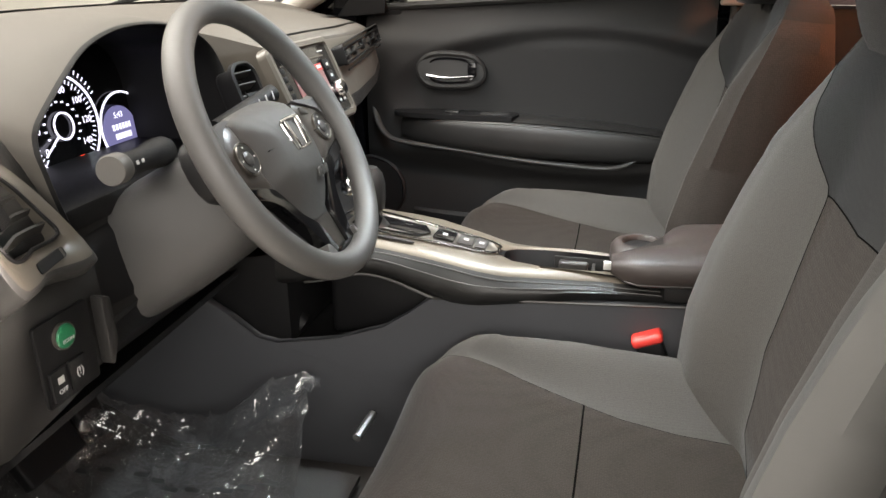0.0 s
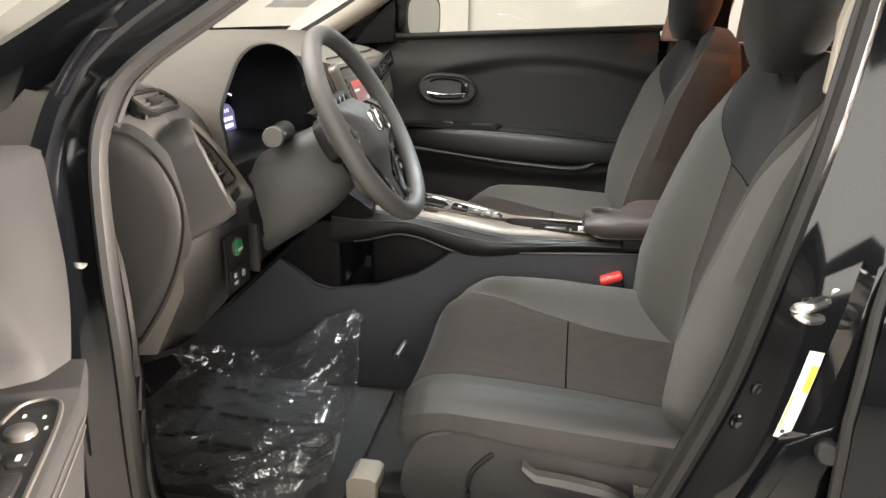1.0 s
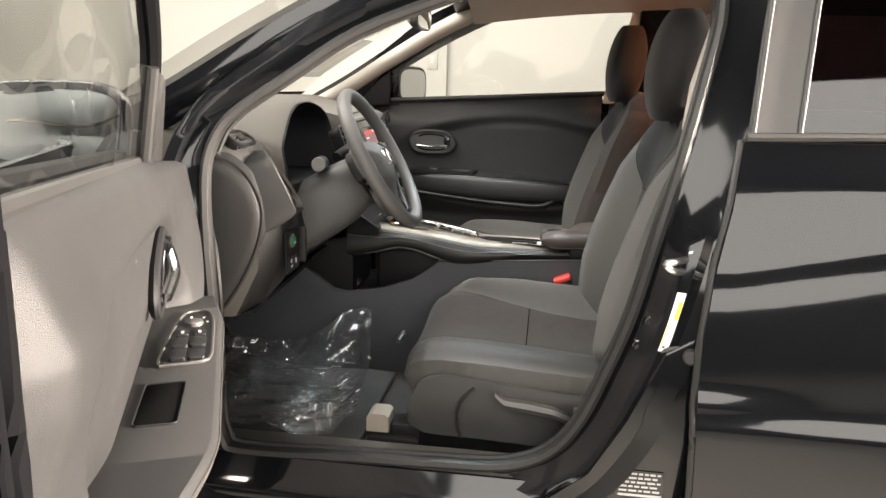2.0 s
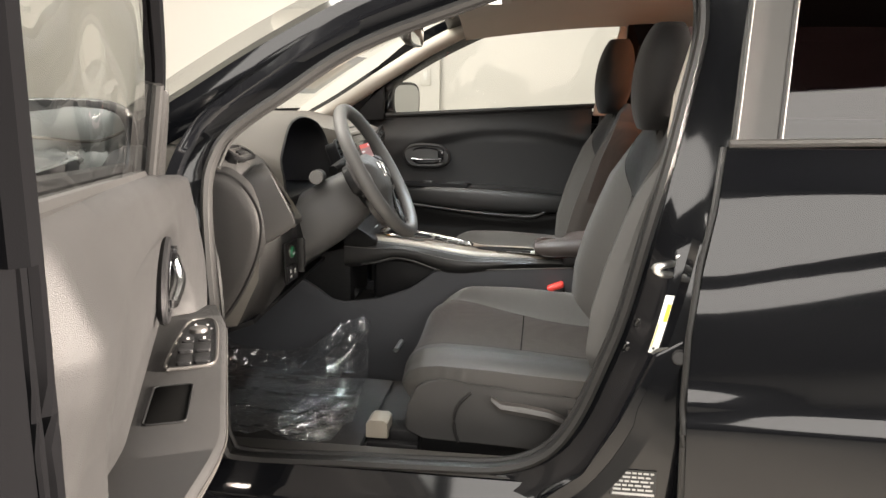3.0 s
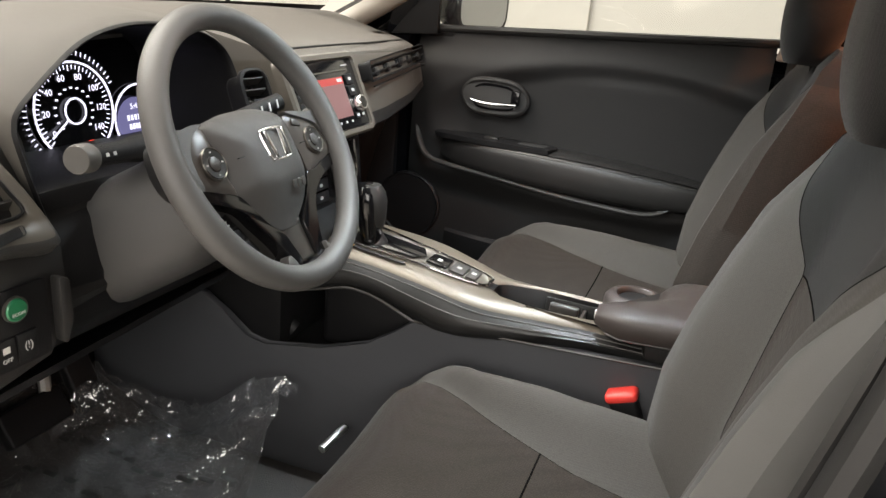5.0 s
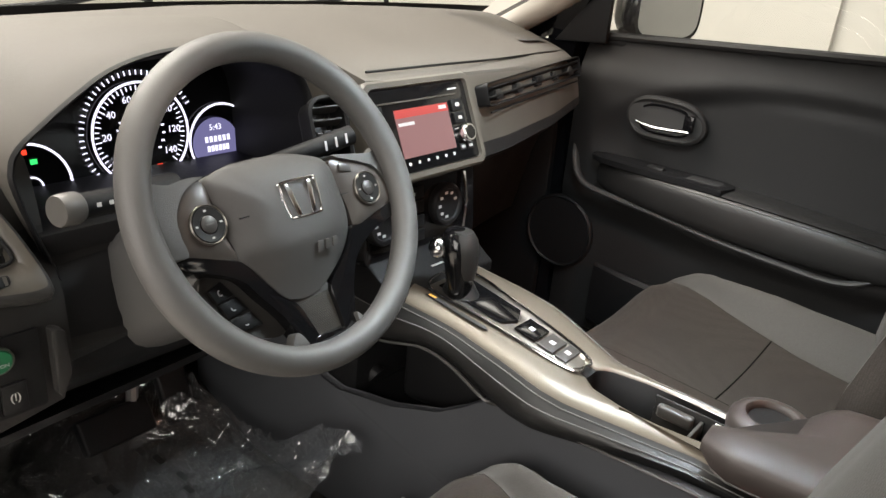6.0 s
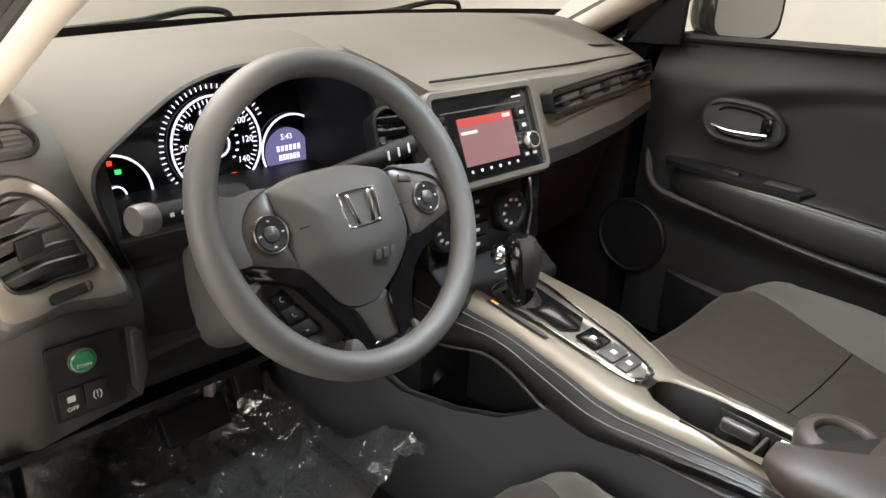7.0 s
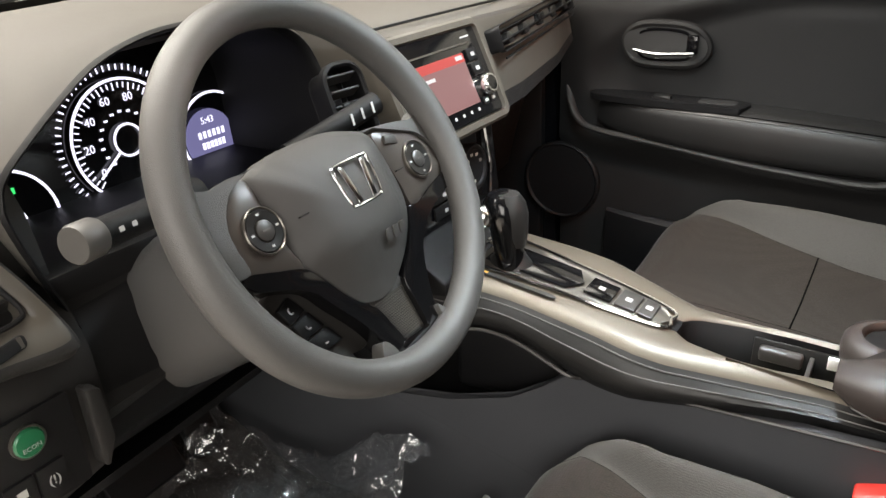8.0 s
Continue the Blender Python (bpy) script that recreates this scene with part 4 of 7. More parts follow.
# emblem: a chrome frame with two bars
BADGE = WHEEL @ Matrix.Translation((0.003, 0.0, 0.0135))
badge = part("badge", tube(curve([BADGE @ Vector((u, v, 0)) for u, v in ((-0.0235, 0.014), (-0.018, 0.0185), (0.018, 0.0185), (0.0235, 0.014), (0.0205, -0.014), (0.015, -0.0185), (-0.015, -0.0185), (-0.0205, -0.014))], 5, True), 0.0015, 8, True), CHROME, wheel, "chrome emblem frame")
for s in (-1, 1):
    part("badge_bar", prism([(s * 0.0175, 0.0165), (s * 0.0115, 0.0165), (s * 0.0065, -0.0165), (s * 0.0125, -0.0165)], -0.001, 0.002, on(BADGE), 0.0008), CHROME, badge, "chrome upright bar")
for k, x in enumerate((0.008, 0.018, 0.028)):
    part("airbag_mark", prism(rounded(0.0075, 0.011, 0.002), -0.001, 0.0008, on(WHEEL @ Matrix.Translation((x, -0.0525, 0.0117)) @ pose(0, 0, 0, 17)), 0.0004), PAD_SKIN, wheel)
for s, x, y in ((-1, -0.068, -0.004), (1, 0.062, -0.008)):
    part("pad_mark", box(x - 0.005, x + 0.005, y - 0.0006, y + 0.0006, 0.0095, 0.0124, 0), PLASTIC_DARK, wheel, m=WHEEL)
# stalks
TIP = Vector((-0.566, -0.606, 0.978))
root = Vector((-0.60, -0.47, 0.965))
stalk = part("light_stalk", tube(curve([root, mix(root, TIP, 0.45) + Vector((0, 0, 0.0)), mix(root, TIP, 0.86)], 4), lambda t: 0.0165 - 0.004 * soft(t, (0.2, 0), (0.5, 1)), 16), PLASTIC_DARK, column, "black light stalk")
part("stalk_knob", tube([mix(root, TIP, k) for k in (0.84, 0.86, 0.9, 0.98, 1.0)], lambda t: 0.0155 if 0.1 < t < 0.95 else 0.0142, 20), KNOB, stalk, "grey turn knob")
for k in (0.62, 0.72):
    part("symbol", box(-0.0022, 0.0022, -0.002, 0.002, 0, 0.0005, 0), GREY_MARK, stalk, m=plane(mix(root, TIP, k) + Vector((0.0125, 0, 0.003)), (1, 0, 0.3)))
wtip = Vector((-0.575, -0.235, 0.995))
wroot = Vector((-0.60, -0.35, 0.965))
stalk = part("wiper_stalk", tube(curve([wroot, mix(wroot, wtip, 0.6), wtip], 4), 0.0125, 14), PLASTIC_DARK, column, "black wiper stalk with printed symbols")
for k in (0.62, 0.74, 0.86):
    part("symbol", box(-0.0015, 0.0015, -0.006, 0.006, 0, 0.0006, 0), GREY_MARK, stalk, m=plane(mix(wroot, wtip, k) + Vector((0.0125, 0, 0.004)), (1, 0, 0.3)))
part("ignition", lathe([(0.02, 0), (0.02, 0.012), (0.016, 0.015), (0.001, 0.015)], 20, plane((-0.545, -0.335, 0.9), (0.9, 0.2, 0.3))), PLASTIC_DARK, column)

# ---- gauges ----
FACE = plane((-0.795, -0.392, 0.961), (1, 0, 0.12))
cluster = thing("instrument_cluster", "black gauge cluster with lit white rings and violet display", "gauges", (-0.8, -0.4, 0.92))
part("face_plate", prism([(-0.23, -0.05), (-0.21, 0.02), (-0.15, 0.07), (-0.06, 0.12), (0.08, 0.12), (0.17, 0.09), (0.22, 0.02), (0.22, -0.05)], -0.01, 0, on(FACE)), PIANO, cluster)


def ring_part(name, cx, cy, r, ma, parent, a0=0, a1=360, thick=0.0016, lift=0.006):
    pts = [FACE @ Vector((cx + r * math.cos(radians(a)), cy + r * math.sin(radians(a)), lift)) for a in np.linspace(a0, a1, 49)]
    return part(name, tube(pts[:-1] if a1 - a0 == 360 else pts, thick, 6, a1 - a0 == 360), ma, parent)


def dial(cx, cy, r, a0=0, a1=360):
    d = part("dial", lathe([(r, -0.004), (r, 0.004), (r - 0.004, 0.001), (0.001, 0.001)], 48, FACE @ Matrix.Translation((cx, cy, 0.002))), PIANO, cluster, "black dial")
    ring_part("lit_ring", cx, cy, r - 0.001, GAUGE_WHITE, d, a0, a1)
    return d


big = dial(-0.002, 0.008, 0.066)
for i in range(43):
    a = radians(222 - i * 264 / 42)
    m = FACE @ Matrix.Translation((-0.002 + 0.058 * math.cos(a), 0.008 + 0.058 * math.sin(a), 0.0035)) @ pose(0, 0, 0, 0, 0, math.degrees(a))
    part("tick", box(-0.005 if i % 3 == 0 else -0.0025, 0.003, -0.0007, 0.0007, 0, 0.0006, 0), GAUGE_WHITE, big, m=m)
for i in range(36):
    a = radians(225 - i * 200 / 35)
    m = FACE @ Matrix.Translation((-0.002 + 0.077 * math.cos(a), 0.008 + 0.077 * math.sin(a), 0.003)) @ pose(0, 0, 0, 0, 0, math.degrees(a))
    part("outer_tick", box(-0.003, 0.003, -0.0008, 0.0008, 0, 0.0006, 0), GAUGE_WHITE, big, m=m)
for i, text in enumerate(("0", "20", "40", "60", "80", "100", "120", "140")):
    a = radians(215 - i * 250 / 7)
    writing("numeral", text, 0.0125, GAUGE_WHITE, FACE @ Matrix.Translation((-0.002 + 0.046 * math.cos(a), 0.008 + 0.046 * math.sin(a), 0.004)), big)
for i in range(15):
    a = radians(222 - i * 264 / 14)
    part("inner_mark", box(-0.0022, 0.0022, -0.0012, 0.0012, 0, 0.0005, 0), GAUGE_WHITE, big, m=FACE @ Matrix.Translation((-0.002 + 0.031 * math.cos(a), 0.008 + 0.031 * math.sin(a), 0.0035)))
a = radians(215)
part("needle", tube([FACE @ Vector((-0.002 + k * math.cos(a), 0.008 + k * math.sin(a), 0.007)) for k in (0.018, 0.054)], 0.0013, 6), GAUGE_WHITE, big, "lit white needle")
ring_part("hub_ring", -0.002, 0.008, 0.017, GAUGE_WHITE, big, thick=0.0014)
for x in (0.005, 0.016):
    part("warning_lamp", box(-0.004, 0.004, -0.004, 0.004, 0, 0.0006, 0.001), GAUGE_RED, big, "red warning lamp", m=FACE @ Matrix.Translation((x + 0.002, -0.046 + x * 0.5, 0.004)))
rightd = dial(0.115, -0.017, 0.052)
part("trip_display", lathe([(0.036, 0), (0.036, 0.002), (0.001, 0.002)], 40, FACE @ Matrix.Translation((0.105, -0.02, 0.004))), GAUGE_BLUE, rightd, "violet trip display")
writing("clock_text", "5:43", 0.0115, GAUGE_WHITE, FACE @ Matrix.Translation((0.105, 0.003, 0.0066)), rightd)
writing("temperature_text", "56", 0.0105, GAUGE_WHITE, FACE @ Matrix.Translation((0.11, -0.046, 0.0066)), rightd)
for y, w in ((-0.013, 0.042), (-0.026, 0.036)):
    for k in range(6):
        part("digit_bar", box(-0.0022, 0.0022, -0.004, 0.004, 0, 0.0005, 0), GAUGE_WHITE, rightd, m=FACE @ Matrix.Translation((0.107 + (k - 2.5) * w / 6, y, 0.0062)))
leftd = dial(-0.15, -0.035, 0.052)
ring_part("gear_ring", -0.145, -0.036, 0.0125, GAUGE_WHITE, leftd, thick=0.0012)
part("telltale", box(-0.004, 0.004, -0.003, 0.003, 0, 0.0006, 0.001), GAUGE_GREEN, leftd, "green leaf lamp", m=FACE @ Matrix.Translation((-0.138, -0.006, 0.004)))
part("telltale", box(-0.003, 0.003, -0.003, 0.003, 0, 0.0006, 0.001), GAUGE_RED, leftd, m=FACE @ Matrix.Translation((-0.147, 0.006, 0.004)))
part("telltale", box(-0.004, 0.004, -0.0025, 0.0025, 0, 0.0006, 0.001), GAUGE_RED, cluster, m=FACE @ Matrix.Translation((-0.132, 0.034, 0.004)))
for k in range(5):
    part("mark", box(-0.0015, 0.0015, -0.003, 0.003, 0, 0.0006, 0), GAUGE_WHITE, leftd, m=FACE @ Matrix.Translation((-0.142 + 0.003 * (k % 2), -0.055 - 0.004 * k * 0.5, 0.004)))

# ---- vents and panels of the dashboard ----
def vent(name, m, w, h, slats, label, round_=0.2, tilt=25, bezel=None, edge=0.012, louvre=None):
    """An air vent in the frame m: bezel, dark duct, tilted slats and a thumb tab."""
    r = min(w, h) * round_
    bezel = bezel or PLASTIC_DARK
    outer, inner = rounded(w + edge, h + edge, r + edge * 0.4), rounded(w, h, r)
    rows = [[m @ Vector((x, y, d)) for x, y in o] for o, d in ((outer, -0.004), (outer, 0.003), (rounded(w + edge * 0.4, h + edge * 0.4, r + edge * 0.2), 0.005 if edge > 0.008 else 0.003), (inner, 0.002), (inner, -0.03))]
    v = part(name, loft(rows, caps=False), bezel, dash, label)
    part("duct", prism(inner, -0.031, -0.028, on(m)), INK, v)
    for i in range(slats):
        y = mix(-h / 2, h / 2, (i + 0.7) / (slats + 0.4))
        part("slat", box(-w / 2 + 0.003, w / 2 - 0.003, -0.008, 0.008, -0.0015, 0.0015, 0.0008, 1), louvre or SLAT, v, m=m @ Matrix.Translation((0, y, -0.006)) @ pose(0, 0, 0, 90 - tilt + 0))
    for x in (-w / 4, w / 4):
        part("vane", box(x - 0.001, x + 0.001, -h / 2 + 0.004, h / 2 - 0.004, -0.024, -0.016, 0), PLASTIC_DARK, v, m=m)
    part("thumb_tab", box(-0.013, 0.013, -0.006, 0.006, -0.002, 0.004, 0.002), PLASTIC_DARK, v, m=m)
    return v


# driver's side vent: a leaf-shaped pod, its inboard edge slanting
pod_at = lambda y, z, w: Vector((-0.1625 - 0.5 * z + 0.55 * max(0, -0.668 - y) ** 1.0, y, z)) + Vector((0.894, 0, 0.447)) * w
LEAF_IN = curve([(y, z, 0) for y, z in ((-0.722, 0.955), (-0.714, 0.985), (-0.693, 0.998), (-0.670, 0.991), (-0.657, 0.979), (-0.646, 0.962), (-0.637, 0.94), (-0.6295, 0.921), (-0.636, 0.915), (-0.66, 0.914), (-0.695, 0.915), (-0.715, 0.925))], 4, True)
LEAF_OUT = curve([(y, z, 0) for y, z in ((-0.741, 0.945), (-0.73, 0.998), (-0.692, 1.0135), (-0.665, 1.005), (-0.65, 0.994), (-0.636, 0.976), (-0.617, 0.938), (-0.6015, 0.889), (-0.612, 0.880), (-0.66, 0.886), (-0.705, 0.889), (-0.733, 0.9))], 4, True)
leaf_rows = [[pod_at(*mix(a, b, k).xy, w) for a, b in zip(LEAF_OUT, LEAF_IN)] for k, w in ((-0.3, -0.08), (-0.14, -0.02), (0.0, 0.003), (0.2, 0.007), (0.7, 0.006), (0.85, 0.003), (0.95, 0.004), (1.0, 0.001), (1.02, -0.03))]
pod = part("side_vent", loft(leaf_rows, caps=False, slots=lambda i, j: 1 if i < 3 else 0), [TRIM, DASH_END], dash, "satin bronze-grey leaf-shaped side vent pod with black louvres", sharp=50)
part("vent_lip", tube([pod_at(*p.xy, 0.0045) for p in LEAF_IN], 0.002, 6, True), PLASTIC_DARK, pod)
part("duct", prism([p.xy for p in LEAF_IN], -0.031, -0.028, pod_at), INK, pod)
for z in (0.926, 0.941, 0.956, 0.971, 0.985):
    ys = [mix(a.x, b.x, (z - a.y) / (b.y - a.y)) for a, b in zip(LEAF_IN, LEAF_IN[1:] + LEAF_IN[:1]) if (a.y - z) * (b.y - z) < 0]
    part("slat", loft([[pod_at(y, z + dz, w) for dz, w in ((0.0040, 0.0005), (0.0062, -0.0012), (-0.0015, -0.018), (-0.0038, -0.017))] for y in np.linspace(min(ys) + 0.001, max(ys) - 0.001, 5)]), SLAT, pod)
part("thumb_tab", prism(rounded(0.028, 0.017, 0.003), -0.004, 0.004, lambda u, v, w: pod_at(u - 0.683, v + 0.95, w), 0.002), PLASTIC_DARK, pod)
part("vent_wheel", prism(rounded(0.044, 0.011, 0.004), 0.004, 0.0085, lambda u, v, w: pod_at(u - 0.66, v * 0.9 + 0.9005 + u * 0.06, w), 0.002), PLASTIC_DARK, pod, "black vent thumbwheel")
part("wheel_tip", prism(rounded(0.004, 0.008, 0.001), 0.0085, 0.0092, lambda u, v, w: pod_at(u - 0.643, v + 0.9015, w)), SATIN, pod)
vent("demister_vent", plane((-0.702, -0.685, 1.034), (0.55, 0, 0.83), (-1, 0, 0)), 0.08, 0.036, 4, "black demister vent", 0.48)
part("defroster_slot", loft([[Vector((x - 0.006, y, 1.0945 - 0.012 * ((y - YC) / 0.6) ** 2)), Vector((x + 0.006 * k, y, 1.0945 - 0.012 * ((y - YC) / 0.6) ** 2))] for x, y, k in ((-0.895, -0.53, 1.0), (-0.92, -0.46, 1.0), (-0.955, -0.37, 0.0))], closed=False), INK, dash, "dark defroster slot")
part("defroster_slot", loft([[Vector((x - 0.01, y, z)), Vector((x + 0.01, y, z - 0.0006))] for x, y, z in ((-0.735, 0.36, 1.0625), (-0.75, 0.46, 1.0565))], closed=False), INK, dash)
# switch panel by the driver's knee
m = plane((-0.6125, -0.656, 0.802), (1, 0, 0.02))
knee = part("switch_panel", prism(rounded(0.075, 0.088, 0.004), 0.0, 0.004, on(m), 0.001), PLASTIC_DARK, dash, "black switch panel")
part("eco_button", lathe([(0.0125, 0), (0.0125, 0.005), (0.011, 0.0065), (0.001, 0.007)], 28, m @ Matrix.Translation((-0.003, 0.022, 0.003))), GREEN, knee, "green round button")
part("button_ring", lathe([(0.0142, 0), (0.0142, 0.0045), (0.0127, 0.0045), (0.0127, 0)], 28, m @ Matrix.Translation((-0.003, 0.022, 0.003)), False), SATIN, knee)
writing("button_text", "ECON", 0.0055, GREY_MARK, m @ Matrix.Translation((-0.003, 0.018, 0.0105)), knee)
for x in (-0.02, 0.006):
    part("push_button", box(x - 0.012, x + 0.012, -0.038, -0.006, 0.003, 0.0075, 0.0015), PLASTIC_DARK, knee, m=m)
writing("button_text", "OFF", 0.007, GREY_MARK, m @ Matrix.Translation((-0.02, -0.029, 0.0082)), knee)
writing("button_text", "(!)", 0.012, GREY_MARK, m @ Matrix.Translation((0.006, -0.021, 0.0082)), knee)
part("symbol", box(-0.024, -0.016, -0.021, -0.014, 0.0075, 0.008, 0.0), GREY_MARK, knee, m=m)
part("coin_pocket", prism([(-0.606, 0.845), (-0.598, 0.84), (-0.596, 0.79), (-0.607, 0.765), (-0.612, 0.77), (-0.612, 0.845)], -0.612, -0.596, lambda u, v, w: Vector((w, u, v)), 0.003), PLASTIC, dash, "charcoal pocket lip")
part("knee_bolster", loft([[Vector((x + 0.004 * k, y, z)) for x, z, k in ((-0.655, 0.905, 0), (-0.635, 0.885, 0), (-0.622, 0.82, 0), (-0.635, 0.76, 0), (-0.665, 0.725, 0), (-0.76, 0.70, 0), (-0.76, 0.9, 0))] for y in (-0.60, -0.5, -0.35, -0.2)]), PLASTIC_DARK, dash, "black knee panel")
OVAL_END = curve([(x, 0, z) for x, z in ((-0.80, 0.99), (-0.725, 1.0), (-0.692, 0.99), (-0.664, 0.965), (-0.645, 0.93), (-0.638, 0.893), (-0.646, 0.844), (-0.67, 0.783), (-0.705, 0.725), (-0.74, 0.69), (-0.82, 0.68))], 4, True)
oval_mid = Vector((-0.745, 0, 0.85))
part("end_cap", loft([[Vector((q.x, -y, q.z)) for q in (mix(p, oval_mid, k) for p in OVAL_END)] for k, y in ((-0.08, 0.738), (-0.02, 0.748), (0.0, 0.7485), (0.03, 0.7475), (0.07, 0.7535), (0.2, 0.758), (0.6, 0.762), (0.95, 0.763))]), PLASTIC, dash, "charcoal dash end cover", sharp=60)
part("lower_cover", surface(lambda u, v: (mix(-0.665, -0.95, v), mix(-0.74, -0.22, u), mix(0.715, 0.60, v) - 0.02 * (1 - u)), 8, 8, 0.01), PLASTIC_DARK, dash, "black lower cover")

# centre stack
STACK = plane((-0.570, -0.06, 0.98), (0.912, 0, 0.41))
part("stack_bezel", loft([[STACK @ Vector((x - 0.03, y + 0.008, d)) for x, y in o] for o, d in ((
    rounded(0.226, 0.14, 0.016), -0.014), (rounded(0.226, 0.14, 0.016), 0.001), (rounded(0.219, 0.133, 0.013), 0.005), (rounded(0.204, 0.119, 0.008), 0.005), (rounded(0.201, 0.116, 0.007), -0.006))], caps=False),
    TRIM, dash, "satin bronze-grey screen surround")
vent("centre_vent", plane((-0.602, -0.243, 0.99), (0.93, -0.1, 0.36)), 0.048, 0.088, 5, "black louvred centre air vent", 0.35)
unit = thing("infotainment_unit", "gloss black touchscreen unit with lit red and rose display", "car radio", (-0.58, -0.06, 0.92))
part("face", prism(rounded(0.2, 0.115, 0.006), -0.02, 0.001, on(STACK @ Matrix.Translation((-0.03, 0.008, 0))), 0.0015), PIANO, unit, "gloss black face")
screen = part("screen", box(-0.091, 0.02, -0.030, 0.036, 0.0015, 0.0025, 0), SCREEN_ROSE, unit, "rose lit screen", m=STACK)
part("title_bar", box(-0.091, 0.02, 0.0245, 0.036, 0.0025, 0.003, 0), SCREEN_RED, screen, "red title bar", m=STACK)
part("text_bar", box(0.0, 0.016, 0.028, 0.0335, 0.003, 0.0034, 0), SCREEN_WHITE, screen, m=STACK)
part("text_bar", box(-0.088, -0.056, 0.0135, 0.018, 0.0025, 0.0029, 0), SCREEN_WHITE, screen, m=STACK)
part("disc_slot", box(-0.118, 0.045, 0.0455, 0.0475, 0.001, 0.0022, 0), SATIN, unit, m=STACK)
part("eject_key", box(0.03, 0.05, 0.0535, 0.0555, 0.001, 0.002, 0), GREY_MARK, unit, m=STACK)
for y in (0.028, 0.009):
    part("side_key", box(0.029, 0.052, y - 0.006, y + 0.011, 0.001, 0.004, 0.001), PLASTIC_DARK, unit, m=STACK)
    part("key_mark", box(0.037, 0.045, y, y + 0.005, 0.004, 0.0044, 0), GREY_MARK, unit, m=STACK)
part("volume_knob", lathe([(0.0135, 0), (0.0135, 0.012), (0.012, 0.014), (0.001, 0.014)], 28, STACK @ Matrix.Translation((0.044, -0.0125, 0.001))), CHROME, unit, "black and chrome volume knob")
part("knob_cap", lathe([(0.010, 0.0), (0.0095, 0.0008), (0.001, 0.001)], 28, STACK @ Matrix.Translation((0.044, -0.0125, 0.015))), PIANO, unit)
for x in (0.028, 0.045):
    part("small_key", box(x, x + 0.014, -0.036, -0.026, 0.001, 0.003, 0.001), PLASTIC_DARK, unit, m=STACK)
    part("key_mark", box(x + 0.003, x + 0.011, -0.033, -0.029, 0.003, 0.0034, 0), GREY_MARK, unit, m=STACK)
for k in range(6):
    part("key_mark", box(-0.084 + 0.019 * k, -0.080 + 0.019 * k, -0.040, -0.036, 0.001, 0.0016, 0), GREY_MARK, unit, m=STACK)
    part("left_key", box(-0.125, -0.111, -0.03 + 0.013 * k, -0.021 + 0.013 * k, 0.001, 0.003, 0.001), PLASTIC_DARK, unit, m=STACK)

# passenger vent and trim line
m = plane((-0.605, 0.236, 1.0205), (0.97, 0.157, 0.3)) @ pose(0, 0, 0, 0, 0, 1.2)
vent("passenger_vent", m, 0.384, 0.033, 2, "long black louvred passenger air vent", 0.15, 25, PLASTIC_DARK, 0.004, PLASTIC_DARK)
for k in range(5):
    part("vent_fin", prism([(-0.009, -0.013), (0.011, -0.013), (0.013, -0.006), (0.004, -0.002), (0.004, 0.004), (-0.011, 0.004), (-0.014, -0.004)], -0.014, 0.0005, on(m @ Matrix.Translation((-0.15 + 0.075 * k, 0.001, 0))), 0.002), PIANO_SOFT, dash)
part("trim_line", tube([m @ Vector((x, -0.0265, -0.001)) for x in (-0.186, -0.06, 0.06, 0.186)], 0.0016, 6), PLASTIC_DARK, dash, "dark trim line under the vent")
part("pad_seam", tube(curve([(-0.628, -0.16, 1.058), (-0.622, 0.0, 1.059), (-0.635, 0.15, 1.055), (-0.66, 0.3, 1.051), (-0.70, 0.45, 1.042), (-0.73, 0.52, 1.033)], 5), 0.002, 6), PLASTIC_DARK, dash, "dark seam along the dash pad")

# climate panel under the screen
CLIM = plane((-0.592, -0.06, 0.845), (1, 0, 0.12))
climate = thing("climate_panel", "gloss black climate panel with round dials", "climate controls", (-0.6, -0.06, 0.78))
part("face", prism(rounded(0.25, 0.115, 0.012), -0.05, 0.0, on(CLIM), 0.003), PIANO, climate, "gloss black face")
for x, r in ((0.045, 0.034), (-0.095, 0.032)):
    d = part("dial", lathe([(r, 0), (r, 0.01), (r - 0.003, 0.014), (r - 0.008, 0.014), (r - 0.010, 0.011), (0.001, 0.011)], 36, CLIM @ Matrix.Translation((x, 0.006, 0))), PLASTIC_DARK, climate, "black round dial")
    for i in range(7):
        a = radians(40 * i + 20)
        part("dial_mark", box(-0.003, 0.003, -0.002, 0.002, 0.011, 0.0116, 0), GREY_MARK, d, m=CLIM @ Matrix.Translation((x + (r - 0.015) * math.cos(a), 0.006 + (r - 0.015) * math.sin(a), 0)))
for k in range(4):
    part("climate_key", box(-0.052, -0.002, -0.04 + 0.022 * k, -0.022 + 0.022 * k, 0, 0.004, 0.0015), PLASTIC_DARK, climate, m=CLIM)
    part("key_mark", box(-0.03, -0.022, -0.034 + 0.022 * k, -0.029 + 0.022 * k, 0.004, 0.0045, 0), GREY_MARK, climate, m=CLIM)
part("side_strip", tube([CLIM @ Vector((0.095, 0.05, 0.004)), CLIM @ Vector((0.097, 0.0, 0.006)), CLIM @ Vector((0.09, -0.05, 0.004))], 0.003, 6), CHROME, climate, "chrome edge strip")
part("stack_cover", prism([(-0.62, 0.80), (-0.585, 0.795), (-0.555, 0.772), (-0.53, 0.758), (-0.53, 0.74), (-0.75, 0.70), (-0.75, 0.80)], -0.18, 0.05, lambda u, v, w: Vector((u, w, v)), 0.004), PLASTIC_DARK, dash, "black lower stack cover")
